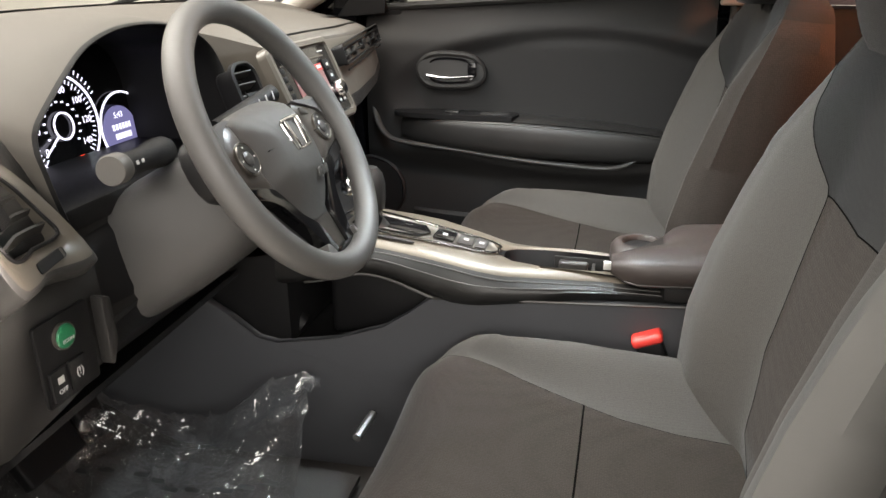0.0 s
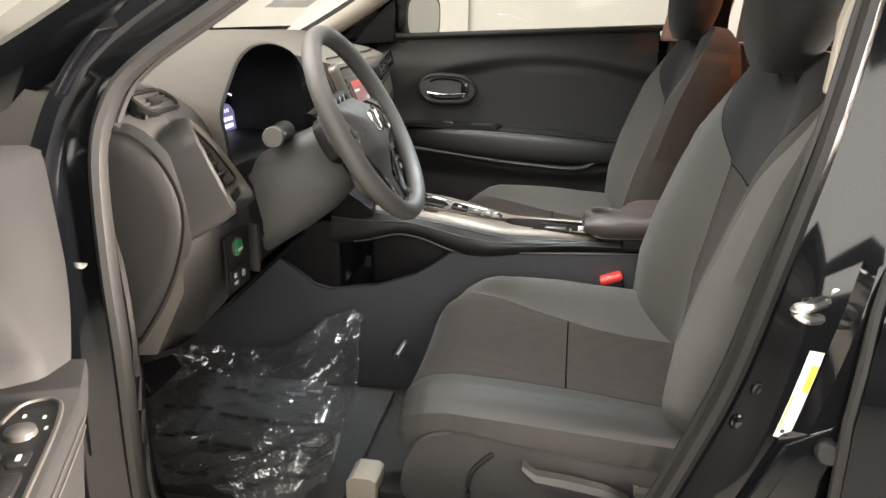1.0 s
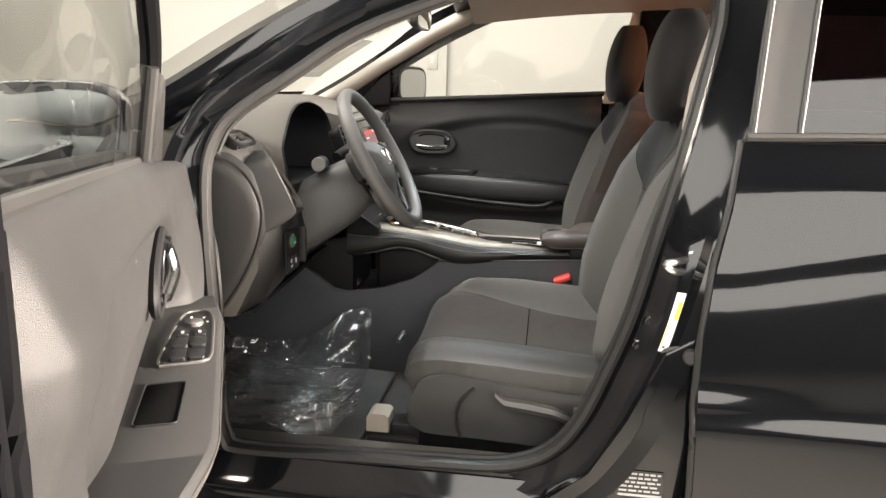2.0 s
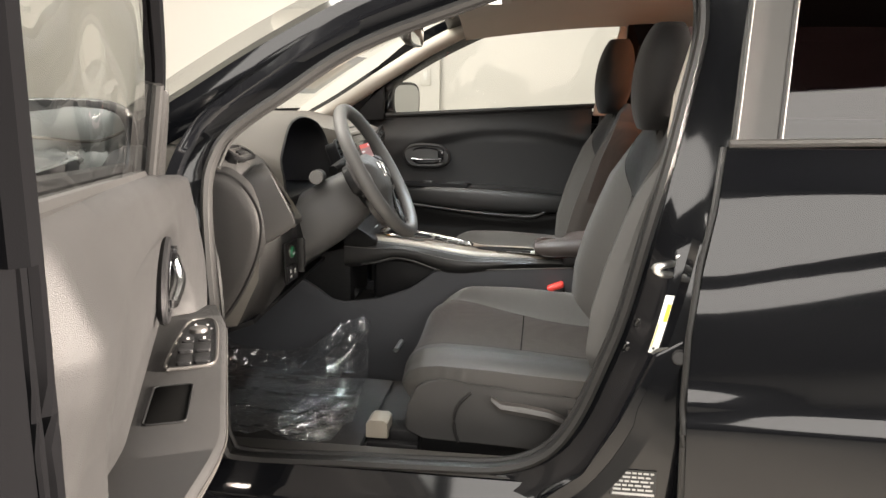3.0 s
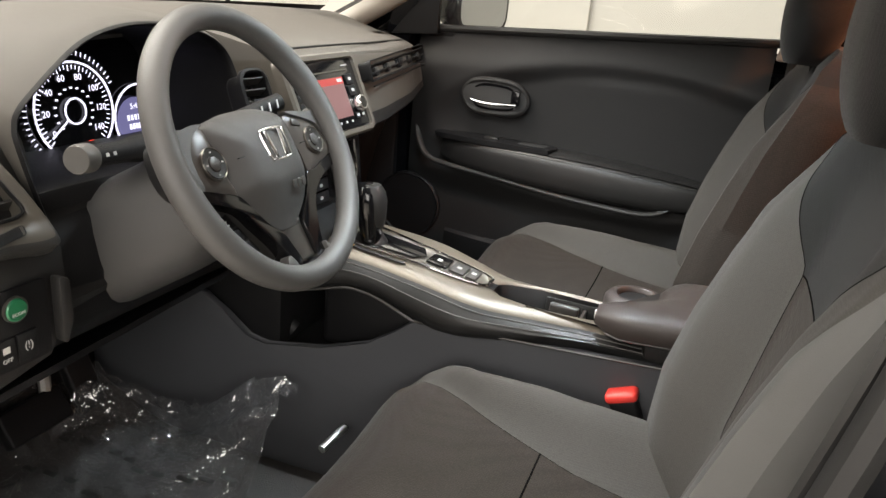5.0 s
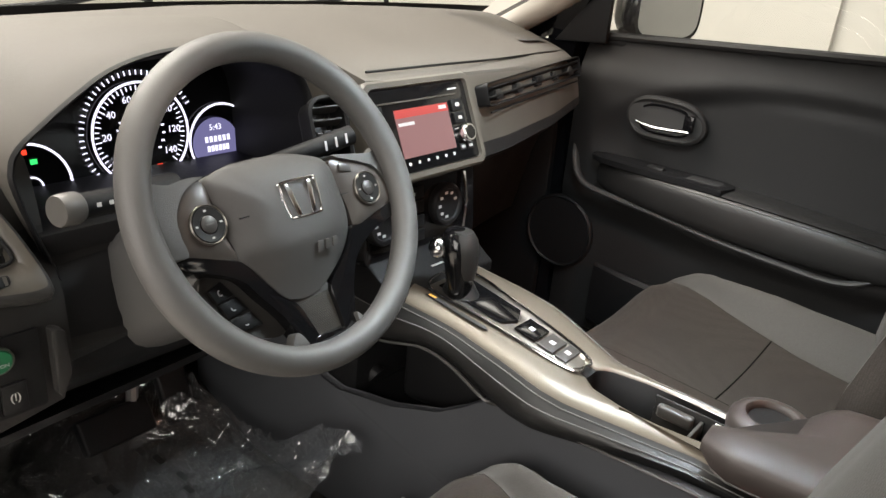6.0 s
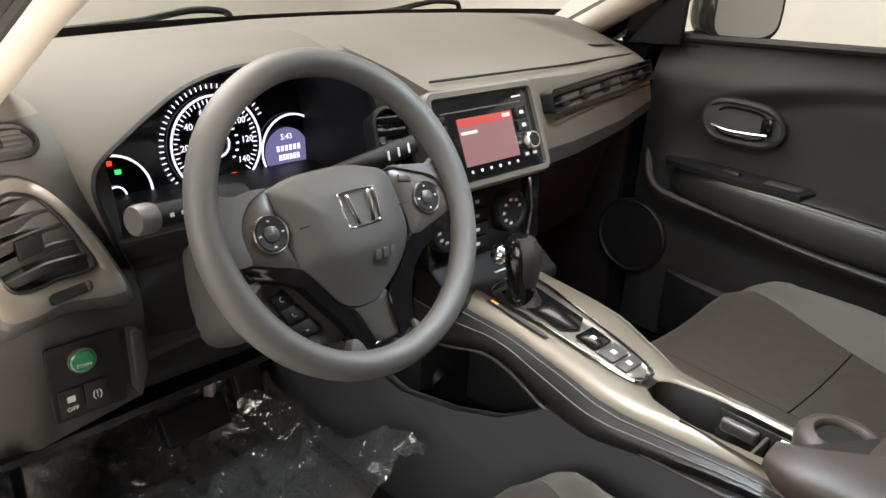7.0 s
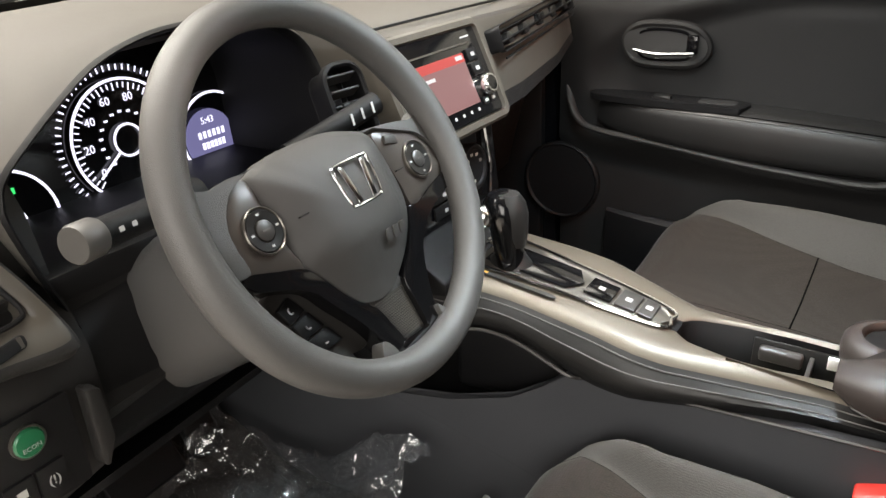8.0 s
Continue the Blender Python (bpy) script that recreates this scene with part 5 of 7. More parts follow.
part("symbol", box(-0.557, -0.553, -0.075, -0.05, 0.7735, 0.7745, 0), GREY_MARK, dash)

# ---- pedals, wipers, interior mirror ----
e = thing("brake_pedal", "black rubber brake pedal on a steel arm", "pedal", (-0.93, -0.40, 0.45))
part("pad", box(-0.012, 0.012, -0.06, 0.06, -0.03, 0.03, 0.006, 3, m=Matrix.Translation((-0.92, -0.405, 0.455)) @ pose(0, 0, 0, 0, -35, 0)), PLASTIC_DARK, e, "black ribbed rubber pad")
part("arm", tube(curve([(-0.93, -0.37, 0.47), (-0.96, -0.35, 0.56), (-0.98, -0.35, 0.72)], 4), 0.01, 8), STEEL, e)
e = thing("accelerator_pedal", "black plastic accelerator pedal", "pedal", (-0.95, -0.28, 0.42))
part("pad", box(-0.01, 0.01, -0.028, 0.028, -0.07, 0.07, 0.006, 3, m=Matrix.Translation((-0.95, -0.285, 0.47)) @ pose(0, 0, 0, 0, -25, 0)), PLASTIC_DARK, e)
part("arm", tube([(-0.965, -0.285, 0.52), (-1.0, -0.285, 0.68)], 0.008, 8), PLASTIC_DARK, e)
for y0, y1 in ((-0.29, -0.17), (0.28, 0.42)):
    e = thing("wiper", "black windscreen wiper arm lying on the glass", "wiper", (-1.15, y0, 1.05), "wipers")
    part("arm", tube(curve([(-1.165, y0 - 0.2, 1.072), (-1.165, y0 - 0.05, 1.082), (-1.16, y0, 1.09), (-1.155, mix(y0, y1, 0.5), 1.099), (-1.16, y1, 1.094), (-1.17, y1 + 0.02, 1.08)], 4), 0.006, 8), PLASTIC_DARK, e)
    part("blade", tube([(-1.17, mix(y0 - 0.35, y1, k), 1.07 + 0.006 * k) for k in np.linspace(0, 1, 8)], 0.005, 6), RUBBER, e)
e = thing("rear_view_mirror", "black interior mirror hung from the windscreen", "mirror", (-0.47, YC, 1.33))
part("housing", loft([[Vector((-0.44 + d, YC - 0.02 + 0.115 * k * (abs(math.cos(q)) ** 0.5) * (1 if math.cos(q) > 0 else -1), 1.315 + 0.034 * k * (abs(math.sin(q)) ** 0.5) * (1 if math.sin(q) > 0 else -1))) for q in (2 * math.pi * j / 28 for j in range(28))] for d, k in ((-0.03, 0.6), (-0.015, 0.95), (0.0, 1.0), (0.004, 0.97))]), PLASTIC_GREY, e, "grey mirror housing")
part("mirror_glass", loft([[Vector((-0.435, YC - 0.02 + 0.108 * (abs(math.cos(q)) ** 0.5) * (1 if math.cos(q) > 0 else -1), 1.315 + 0.029 * (abs(math.sin(q)) ** 0.5) * (1 if math.sin(q) > 0 else -1))) for q in (2 * math.pi * j / 28 for j in range(28))], [Vector((-0.4345, YC - 0.02 + 0.107 * (abs(math.cos(q)) ** 0.5) * (1 if math.cos(q) > 0 else -1), 1.315 + 0.0285 * (abs(math.sin(q)) ** 0.5) * (1 if math.sin(q) > 0 else -1))) for q in (2 * math.pi * j / 28 for j in range(28))]]), MIRROR, e)
part("stem", tube([(-0.46, YC, 1.335), (-0.47, YC, 1.40)], 0.012, 8, up=(0, 1, 0)), PLASTIC_DARK, e)
for y in (-0.36, 0.25):
    e = thing("sun_visor", "folded beige sun visor under the headliner", "sun visor", (-0.25, y, 1.40), "sun visors")
    part("flap", box(-0.12, 0.12, -0.17, 0.17, -0.01, 0.01, 0.008, 3, m=Matrix.Translation((-0.24, y, 1.415)) @ pose(0, 0, 0, 0, -10, 0)), LINER, e)

# ---- centre console ----
CC = -0.075
console = thing("centre_console", "charcoal centre console with padded stitched sides", "console", (-0.3, CC, 0.36))


def deck(x):
    return ramp(x, (-0.66, 0.785), (-0.54, 0.762), (-0.4, 0.748), (-0.3, 0.735), (-0.25, 0.727), (-0.08, 0.722), (0.3, 0.72))


rows = []
XS = [-0.62, -0.57, -0.54, -0.51, -0.48, -0.45, -0.42, -0.39, -0.36, -0.33, -0.31, -0.29, -0.262, -0.255, -0.245, -0.2, -0.15, -0.1, -0.075, -0.068, 0.0, 0.1, 0.2, 0.3]
for x in XS:
    cl = soft(x, (-0.62, 0.09), (-0.54, 0.088), (-0.45, 0.081), (-0.36, 0.087), (-0.29, 0.094), (-0.2, 0.08), (-0.1, 0.064), (0.3, 0.062))
    cr = soft(x, (-0.62, 0.085), (-0.54, 0.094), (-0.44, 0.097), (-0.387, 0.093), (-0.328, 0.074), (-0.29, 0.06), (-0.262, 0.052), (-0.186, 0.05), (-0.1, 0.047), (0.3, 0.06))
    zt = deck(x)
    hole = 0.075 if -0.258 < x < -0.07 else 0.002
    low = ramp(x, (-0.62, 0.67), (-0.532, 0.686), (-0.488, 0.7), (-0.435, 0.697), (-0.393, 0.684), (-0.361, 0.674), (-0.333, 0.667), (-0.289, 0.668), (-0.248, 0.672), (-0.14, 0.68), (0.3, 0.686))
    half = lambda c, h: [(c - 0.006, low), (c + 0.012, low + 0.006), (c + 0.021, low + 0.024), (c + 0.016, mix(low, zt, 0.62)), (c + 0.006, zt - 0.013), (c + 0.001, zt - 0.008), (c - 0.0015, zt - 0.010), (c - 0.006, zt - 0.004), (c - 0.02, zt + 0.001), (h + 0.006, zt + 0.003), (h, zt), (h - 0.004, zt - hole)]
    hl = ramp(x, (-0.62, 0.05), (-0.263, 0.03), (-0.255, 0.036), (-0.24, 0.047), (-0.215, 0.051), (-0.085, 0.055), (0.3, 0.05))
    hr = ramp(x, (-0.62, 0.03), (-0.263, -0.006), (-0.255, 0.004), (-0.24, 0.015), (-0.215, 0.02), (-0.15, 0.025), (0.3, 0.026))
    rows.append([Vector((x, CC - a, b)) for a, b in half(cl, hl)] + [Vector((x, CC + a, b)) for a, b in reversed(half(cr, hr))])
slots = lambda i, j: 0 if j < 6 or 16 < j < 23 else 2 if 9 < j < 13 else 1
part("bridge", loft(rows, slots=slots), [LEATHER, DECK, PLASTIC_DARK], console, "padded black console bridge with satin grey deck", sharp=60)
for k in (3, 4, 20, 19):
    side = -1 if k < 10 else 1
    part("stitching", tube(curve([r[k] + Vector((0, side * 0.0008, 0.0004)) for r in rows], 2), 0.0009, 5), THREAD, console, "grey stitch line")
SIDE = [(-1.0, 0.67), (-0.74, 0.645), (-0.7, 0.62), (-0.655, 0.583), (-0.62, 0.575), (-0.52, 0.592), (-0.44, 0.615), (-0.4, 0.645), (-0.367, 0.674), (-0.33, 0.676), (-0.2, 0.684), (0.05, 0.70), (0.3, 0.70), (0.3, 0.34), (-1.0, 0.34)]
for s in (-1, 1):
    part("side_panel", prism(SIDE, 0.08, 0.095, lambda u, v, w: Vector((u, CC + s * (w + ramp(u, (-0.65, 0.032), (-0.38, 0.0), (0.3, 0.0))), v)), 0.003), CONSOLE_SIDE, console, "blue-grey grained lower console panel")
edge = [r[2] + Vector((0, -0.001, -0.016)) for r in rows if -0.57 <= r[0].x <= -0.36] + [Vector((u, CC - 0.096, v + 0.001)) for u, v in ((-0.345, 0.6745), (-0.33, 0.676), (-0.2, 0.684), (0.05, 0.7))]
part("side_edge", tube(curve(edge, 4), 0.0022, 6), PLASTIC_GREY, console, "thin grey edge under the padded side")
part("tray", box(-0.95, 0.3, CC - 0.079, CC + 0.079, 0.34, 0.565, 0.01), PLASTIC_DARK, console)
part("tray_wall", prism([(-0.55, 0.57), (-0.55, 0.70), (-0.40, 0.70), (-0.345, 0.67), (-0.345, 0.62), (-0.42, 0.585)], CC - 0.06, CC + 0.1, lambda u, v, w: Vector((u, w, v)), 0.015, 3), PLASTIC_DARK, console, "black wall of the under-tray")
part("tray_socket", tube(curve([(-0.70, CC - 0.05, 0.66), (-0.66, CC - 0.07, 0.63), (-0.60, CC - 0.06, 0.585)], 5), 0.018, 10), PLASTIC_DARK, console)
part("stack_foot", box(-0.95, -0.60, CC - 0.105, CC + 0.105, 0.56, 0.80, 0.02), PLASTIC_DARK, console)
# gear selector in a satin plate
PLATE = [(-0.525, -0.042), (-0.525, 0.042), (-0.42, 0.04), (-0.285, 0.024), (-0.272, 0.0), (-0.285, -0.024), (-0.42, -0.04)]
plate_at = lambda u, v, w: Vector((u, CC + v + 0.002 + ramp(u, (-0.5, -0.002), (-0.28, -0.022)), deck(u) + 0.004 + w))
part("gate_plate", prism(PLATE, -0.004, 0.0015, plate_at, 0.001), SATIN, console, "satin silver selector plate")
part("gate_rim", tube(curve([plate_at(u, v, 0.002) for u, v in PLATE], 5, True), 0.0022, 6, True), CHROME, console, "chrome plate rim")
part("gate_well", prism([(-0.515, -0.03), (-0.515, 0.03), (-0.40, 0.026), (-0.385, 0.0), (-0.40, -0.026)], 0.0017, 0.003, plate_at, 0.0005), PIANO, console, "gloss black selector slot")
for x0, x1, ma in ((-0.378, -0.343, PIANO), (-0.338, -0.312, PLASTIC_GREY), (-0.308, -0.29, PLASTIC_GREY)):
    part("console_switch", prism([(x0, -0.02), (x0, 0.02), (x1, 0.019), (x1, -0.019)], 0.0015, 0.005, plate_at, 0.001), ma, console, "park brake switch")
    part("switch_mark", prism([((x0 + x1) / 2 - 0.004, -0.004), ((x0 + x1) / 2 - 0.004, 0.004), ((x0 + x1) / 2 + 0.004, 0.004), ((x0 + x1) / 2 + 0.004, -0.004)], 0.005, 0.0054, plate_at), GREY_MARK, console)
part("gear_scale", prism([(-0.512, -0.062), (-0.512, -0.056), (-0.405, -0.05), (-0.4, -0.053), (-0.405, -0.057)], -0.001, 0.0012, plate_at), INK, console, "black gear scale")
part("gear_lamp", prism([(-0.508, -0.061), (-0.508, -0.057), (-0.495, -0.056), (-0.495, -0.06)], 0.0012, 0.0016, plate_at), glowing("amber_light", (1.0, 0.55, 0.1), 1.2), console)
lever = thing("gear_selector", "gloss black gear selector with leather and chrome top", "gear lever", (-0.49, -0.1, 0.75))
rows = []
for x, z, a, b in ((-0.482, 0.755, 0.016, 0.018), (-0.483, 0.775, 0.018, 0.02), (-0.486, 0.805, 0.021, 0.023), (-0.49, 0.832, 0.025, 0.028), (-0.493, 0.847, 0.024, 0.027), (-0.494, 0.857, 0.017, 0.02), (-0.494, 0.86, 0.004, 0.006)):
    rows.append([Vector((x + a * math.cos(q), -0.098 + b * math.sin(q), z)) for q in (2 * math.pi * j / 24 for j in range(24))])
part("grip", loft(rows), PIANO, lever, "gloss black grip")
part("grip_back", loft([[Vector((x + 0.006 + a * 1.02 * math.cos(q), -0.098 + b * 0.9 * math.sin(q), z + 0.0015)) for q in (2 * math.pi * j / 24 for j in range(24))] for x, z, a, b in ((-0.479, 0.79, 0.012, 0.014), (-0.483, 0.805, 0.018, 0.019), (-0.487, 0.832, 0.022, 0.023), (-0.49, 0.847, 0.021, 0.022), (-0.491, 0.8575, 0.014, 0.015))]), LEATHER, lever, "stitched leather grip back")
part("shift_button", lathe([(0.012, -0.006), (0.0155, 0.0), (0.016, 0.005), (0.0145, 0.011), (0.0105, 0.0155), (0.005, 0.0178), (0.0008, 0.0182)], 24, plane((-0.508, -0.116, 0.831), (-0.6, -0.8, 0.1))), CHROME, lever, "chrome shift button")
part("boot", loft([[Vector((-0.487 + a * math.cos(q), -0.09 + b * math.sin(q), z)) for q in (2 * math.pi * j / 20 for j in range(20))] for a, b, z in ((0.034, 0.028, 0.756), (0.027, 0.024, 0.765), (0.019, 0.02, 0.775))]), LEATHER, lever, "black leather boot")
# cubby: media sockets
part("socket_panel", box(-0.185, -0.08, CC + 0.017, CC + 0.021, 0.662, 0.719, 0.002), PLASTIC, console)
part("socket_lid", box(-0.177, -0.13, CC + 0.004, CC + 0.016, 0.697, 0.7145, 0.004, 3), PLASTIC_GREY, console, "grey socket lid")
part("usb_socket", box(-0.106, -0.094, CC + 0.01, CC + 0.0165, 0.704, 0.718, 0.001), WHITE, console, "white usb socket")
part("cubby_divider", box(-0.124, -0.119, CC - 0.05, CC + 0.016, 0.66, 0.712, 0.0015), PLASTIC_GREY, console)
# armrest box
rows = []
for u in np.linspace(0, 1, 18):
    x0 = mix(-0.094, 0.25, u)
    k = ramp(u, (0, 0.45), (0.03, 0.75), (0.08, 0.93), (0.15, 1), (1, 1))
    zc, hh, hw = 0.74 + 0.022 * u, 0.028 * k, 0.103 * ramp(u, (0, 0.72), (0.04, 0.86), (0.12, 1), (1, 1))
    rows.append([Vector((x0 + (1 - u) * 0.078 * soft(math.cos(a), (-0.3, 0), (0.02, 1)), CC + hw * abs(math.cos(a)) ** 0.5 * (1 if math.cos(a) > 0 else -1), zc + hh * abs(math.sin(a)) ** 0.6 * (1 if math.sin(a) > 0 else -1))) for a in (2 * math.pi * q / 36 for q in range(36))])
lid = part("armrest_lid", loft(rows), LEATHER_BROWN, console, "padded dark brown armrest lid with a stitched seam")
part("stitching", tube([r[20] + Vector((0, -0.0004, 0.0)) for r in rows[1:]], 0.0012, 5), PLASTIC_GREY, lid)
cup = Matrix.Translation((-0.05, -0.044, 0.7))
holder = part("cup_holder", lathe([(0.046, 0.0), (0.049, 0.03), (0.048, 0.041), (0.043, 0.0475), (0.036, 0.0505), (0.031, 0.0505), (0.0285, 0.048), (0.027, 0.043), (0.0265, 0.0)], 36, cup, False), LEATHER_BROWN, console, "padded cup holder with a black well")
part("well", lathe([(0.0262, 0.004), (0.0263, 0.03), (0.0264, 0.043)], 36, cup), PLASTIC_DARK, holder)
part("armrest_base", box(-0.02, 0.28, CC - 0.095, CC + 0.095, 0.70, 0.745, 0.012), PLASTIC, console)

# ---- doors ----
def belt(x):
    return 1.065 + 0.06 * (x + 0.674)


def door_panel_y(x, z):
    """Inner trim of the passenger door: a shallow scoop above the armrest, set back below it."""
    base = 0.575 + 0.03 * soft(z, (0.98, 0), (1.07, 1))
    d = math.hypot((x + 0.2) / 0.46, (z - 0.86) / 0.17)
    base += 0.022 * soft(d, (0.8, 1), (1.04, 0))
    base += 0.02 * soft(z, (0.66, 1), (0.73, 0))
    base += 0.03 * soft(x, (-0.78, 1), (-0.66, 0))
    return base


def front_door(name, label, m=None):
    e = thing(name, label, "car door", (-0.3, 0.7, 0.35) if m is None else tuple(m @ Vector((-0.3, 0.7, 0.35))), "front doors")
    put = dict(m=m)
    part("inner_panel", surface(lambda u, v: (mix(-0.725, 0.088, u), door_panel_y(mix(-0.725, 0.088, u), mix(0.4, belt(mix(-0.725, 0.088, u)), v)), mix(0.4, belt(mix(-0.725, 0.088, u)), v)), 110, 80, 0.012, (0, 1, 0)), DOOR_SKIN, e, "charcoal moulded inner panel", **put)
    # outer skin
    part("outer_skin", surface(lambda u, v: (mix(-0.86, 0.195, u), 2 * YC - outer_y(mix(0.36, 1.065, v)) , mix(0.36, 1.065 + 0.03 * u, v)), 16, 24, 0.01, (0, -1, 0)), PAINT, e, "gloss black outer skin", **put)
    part("door_shell", box(-0.74, 0.18, 0.645, 0.70, 0.38, 1.05, 0.02), PAINT, e, "gloss black door edge", **put)
    part("edge_seal", tube(curve([(0.125, 0.61, 1.1), (0.122, 0.605, 0.95), (0.10, 0.605, 0.7), (0.03, 0.605, 0.48), (-0.1, 0.605, 0.40)], 6), 0.012, 8), RUBBER, e, **put)
    # armrest: padded, with a flat top and rounded tips
    rows = []
    for u in np.linspace(0, 1, 30):
        x = mix(-0.625, 0.035, u)
        k = math.sin(math.pi * mix(0.02, 0.97, u)) ** 0.25
        zc, hh = 0.787 - 0.022 * u, 0.048 * k
        rows.append([Vector((x, 0.60 - 0.085 * k * max(0, math.cos(a)) ** 0.45 + 0.01 * max(0, -math.cos(a)), zc + hh * abs(math.sin(a)) ** 0.55 * (1 if math.sin(a) > 0 else -1))) for a in (2 * math.pi * q / 32 for q in range(32))])
    arm = part("armrest", loft(rows), LEATHER, e, "padded black stitched armrest", **put)
    for k in (3, 4):
        part("stitching", tube([r[k] + Vector((0, -0.0006, 0.0006)) for r in rows[2:-2]], 0.0011, 5), SEAM if k == 4 else PLASTIC_GREY, arm, **put)
    part("swoosh", tube(curve([(-0.708, 0.60, 0.845), (-0.693, 0.575, 0.802), (-0.662, 0.553, 0.768), (-0.614, 0.543, 0.755), (-0.475, 0.537, 0.743), (-0.344, 0.533, 0.73), (-0.223, 0.532, 0.722), (-0.11, 0.535, 0.72), (-0.053, 0.545, 0.747), (-0.03, 0.56, 0.79)], 6), 0.0085, 10, flat=0.7), DASH_END, e, "charcoal ledge sweeping under the armrest", **put)
    # pull handle: ring, dark well and chrome lever
    hz = 0.926
    ring = curve([(-0.575, 0.585, hz + 0.005), (-0.545, 0.58, hz + 0.032), (-0.48, 0.58, hz + 0.036), (-0.425, 0.58, hz + 0.028), (-0.4, 0.585, hz - 0.002), (-0.42, 0.58, hz - 0.028), (-0.48, 0.58, hz - 0.035), (-0.55, 0.58, hz - 0.03)], 5, True)
    ring = [Vector((-0.507 + (p.x + 0.488) * 0.92, p.y, hz + (p.z - hz) * 1.08)) for p in ring]
    handle = part("handle_ring", tube(ring, 0.008, 8, True, up=(0, 1, 0)), PLASTIC, e, "charcoal handle surround", **put)
    part("handle_well", prism([(p.x, p.z) for p in ring], 0.575, 0.583, lambda u, v, w: Vector((u, w, v))), INK, handle, **put)
    part("inner_rim", tube([mix(p, Vector((-0.507, p.y, hz)), 0.27) + Vector((0, -0.004, 0)) for p in ring], 0.0035, 6, True, up=(0, 1, 0)), PIANO, handle, "gloss black rim", **put)
    part("lever", tube(curve([(-0.562, 0.566, hz - 0.010), (-0.517, 0.558, hz - 0.014), (-0.447, 0.562, hz - 0.010)], 5), lambda t: 0.0045, 8, flat=0.8), DARK_CHROME, handle, "chrome door lever", **put)
    part("lock_tab", box(-0.462, -0.442, 0.56, 0.574, hz - 0.012, hz + 0.022, 0.003), PIANO, handle, **put)
    # speaker, pocket
    speaker = part("speaker", lathe([(0.088, -0.004), (0.088, 0.006), (0.083, 0.01), (0.079, 0.006), (0.04, 0.008), (0.001, 0.008)], 40, plane((-0.715, 0.592, 0.618), (0, -1, 0))), PLASTIC_DARK, e, "black round speaker grille", **put)
    part("pocket", loft([[Vector((x, 0.585 - d * math.sin(math.pi * min(max(u, 0.02), 0.98)) ** 0.4, z)) for d, z in ((0, 0.42), (0.05, 0.44), (0.065, 0.52), (0.06, 0.575), (0.045, 0.582), (0.0, 0.57))] for u, x in ((k / 14, mix(-0.60, 0.08, k / 14)) for k in range(15))]), PLASTIC_DARK, e, "black lower map pocket", **put)
    # window: frame, glass, triangle and seal
    top = curve([(x, 2 * YC - frame_y(z) - 0.005, z) for x, z in ((-0.755, 1.09), (-0.654, 1.203), (-0.468, 1.308), (-0.287, 1.388), (-0.111, 1.432), (0.083, 1.453), (0.15, 1.43), (0.172, 1.36), (0.14, 1.22), (0.115, 1.10))], 5)
    part("window_frame", tube(top, 0.012, 8, up=(0, 1, 0)), PLASTIC_DARK, e, "black window frame", **put)
    lower = [Vector((mix(-0.74, 0.17, k / (len(top) - 1)), 0.60, belt(mix(-0.74, 0.17, k / (len(top) - 1))) - 0.005)) for k in range(len(top))]
    part("window_glass", loft([lower, top], closed=False), DOOR_GLASS, e, "clear side glass", **put).visible_shadow = False
    part("window_seal", tube([(x, 0.60 , belt(x) + 0.004) for x in np.linspace(-0.745, 0.15, 12)], 0.009, 8), RUBBER, e, **put)
    part("mirror_triangle", prism([(-0.79, 1.045), (-0.665, 1.055), (-0.665, 1.175), (-0.72, 1.13)], 0.572, 0.588, lambda u, v, w: Vector((u, w, v)), 0.004), PLASTIC_DARK, e, "black mirror triangle cover", **put)
    # wing mirror
    rows = []
    for d, k in ((-0.10, 0.35), (-0.085, 0.7), (-0.05, 0.93), (-0.01, 1.0), (0.012, 1.0), (0.016, 0.96)):
        rows.append([Vector((d, 0.10 * k * abs(math.cos(q)) ** 0.55 * (1 if math.cos(q) > 0 else -1), 0.068 * k * abs(math.sin(q)) ** 0.55 * (1 if math.sin(q) > 0 else -1))) for q in (2 * math.pi * j / 32 for j in range(32))])
    at = Matrix.Translation((-0.625, 0.745, 1.124)) @ pose(0, 0, 0, 0, 0, -22)
    full = at if m is None else m @ Matrix.Translation((-0.06, -0.05, -0.01)) @ at
    wing = part("wing_mirror", loft(rows), PAINT, e, "gloss black wing mirror housing", m=full)
    face = [(0.088 * abs(math.cos(q)) ** 0.55 * (1 if math.cos(q) > 0 else -1), 0.057 * abs(math.sin(q)) ** 0.55 * (1 if math.sin(q) > 0 else -1)) for q in (2 * math.pi * j / 32 for j in range(32))]
    part("mirror_glass", prism(face, 0.0155, 0.0175, lambda u, v, w: Vector((w, u, v))), MIRROR, wing, "mirror glass", m=full)
    part("mirror_foot", box(-0.71, -0.63, 0.60, 0.72, 1.045, 1.075, 0.01), PLASTIC_DARK, wing, **put)
    return e


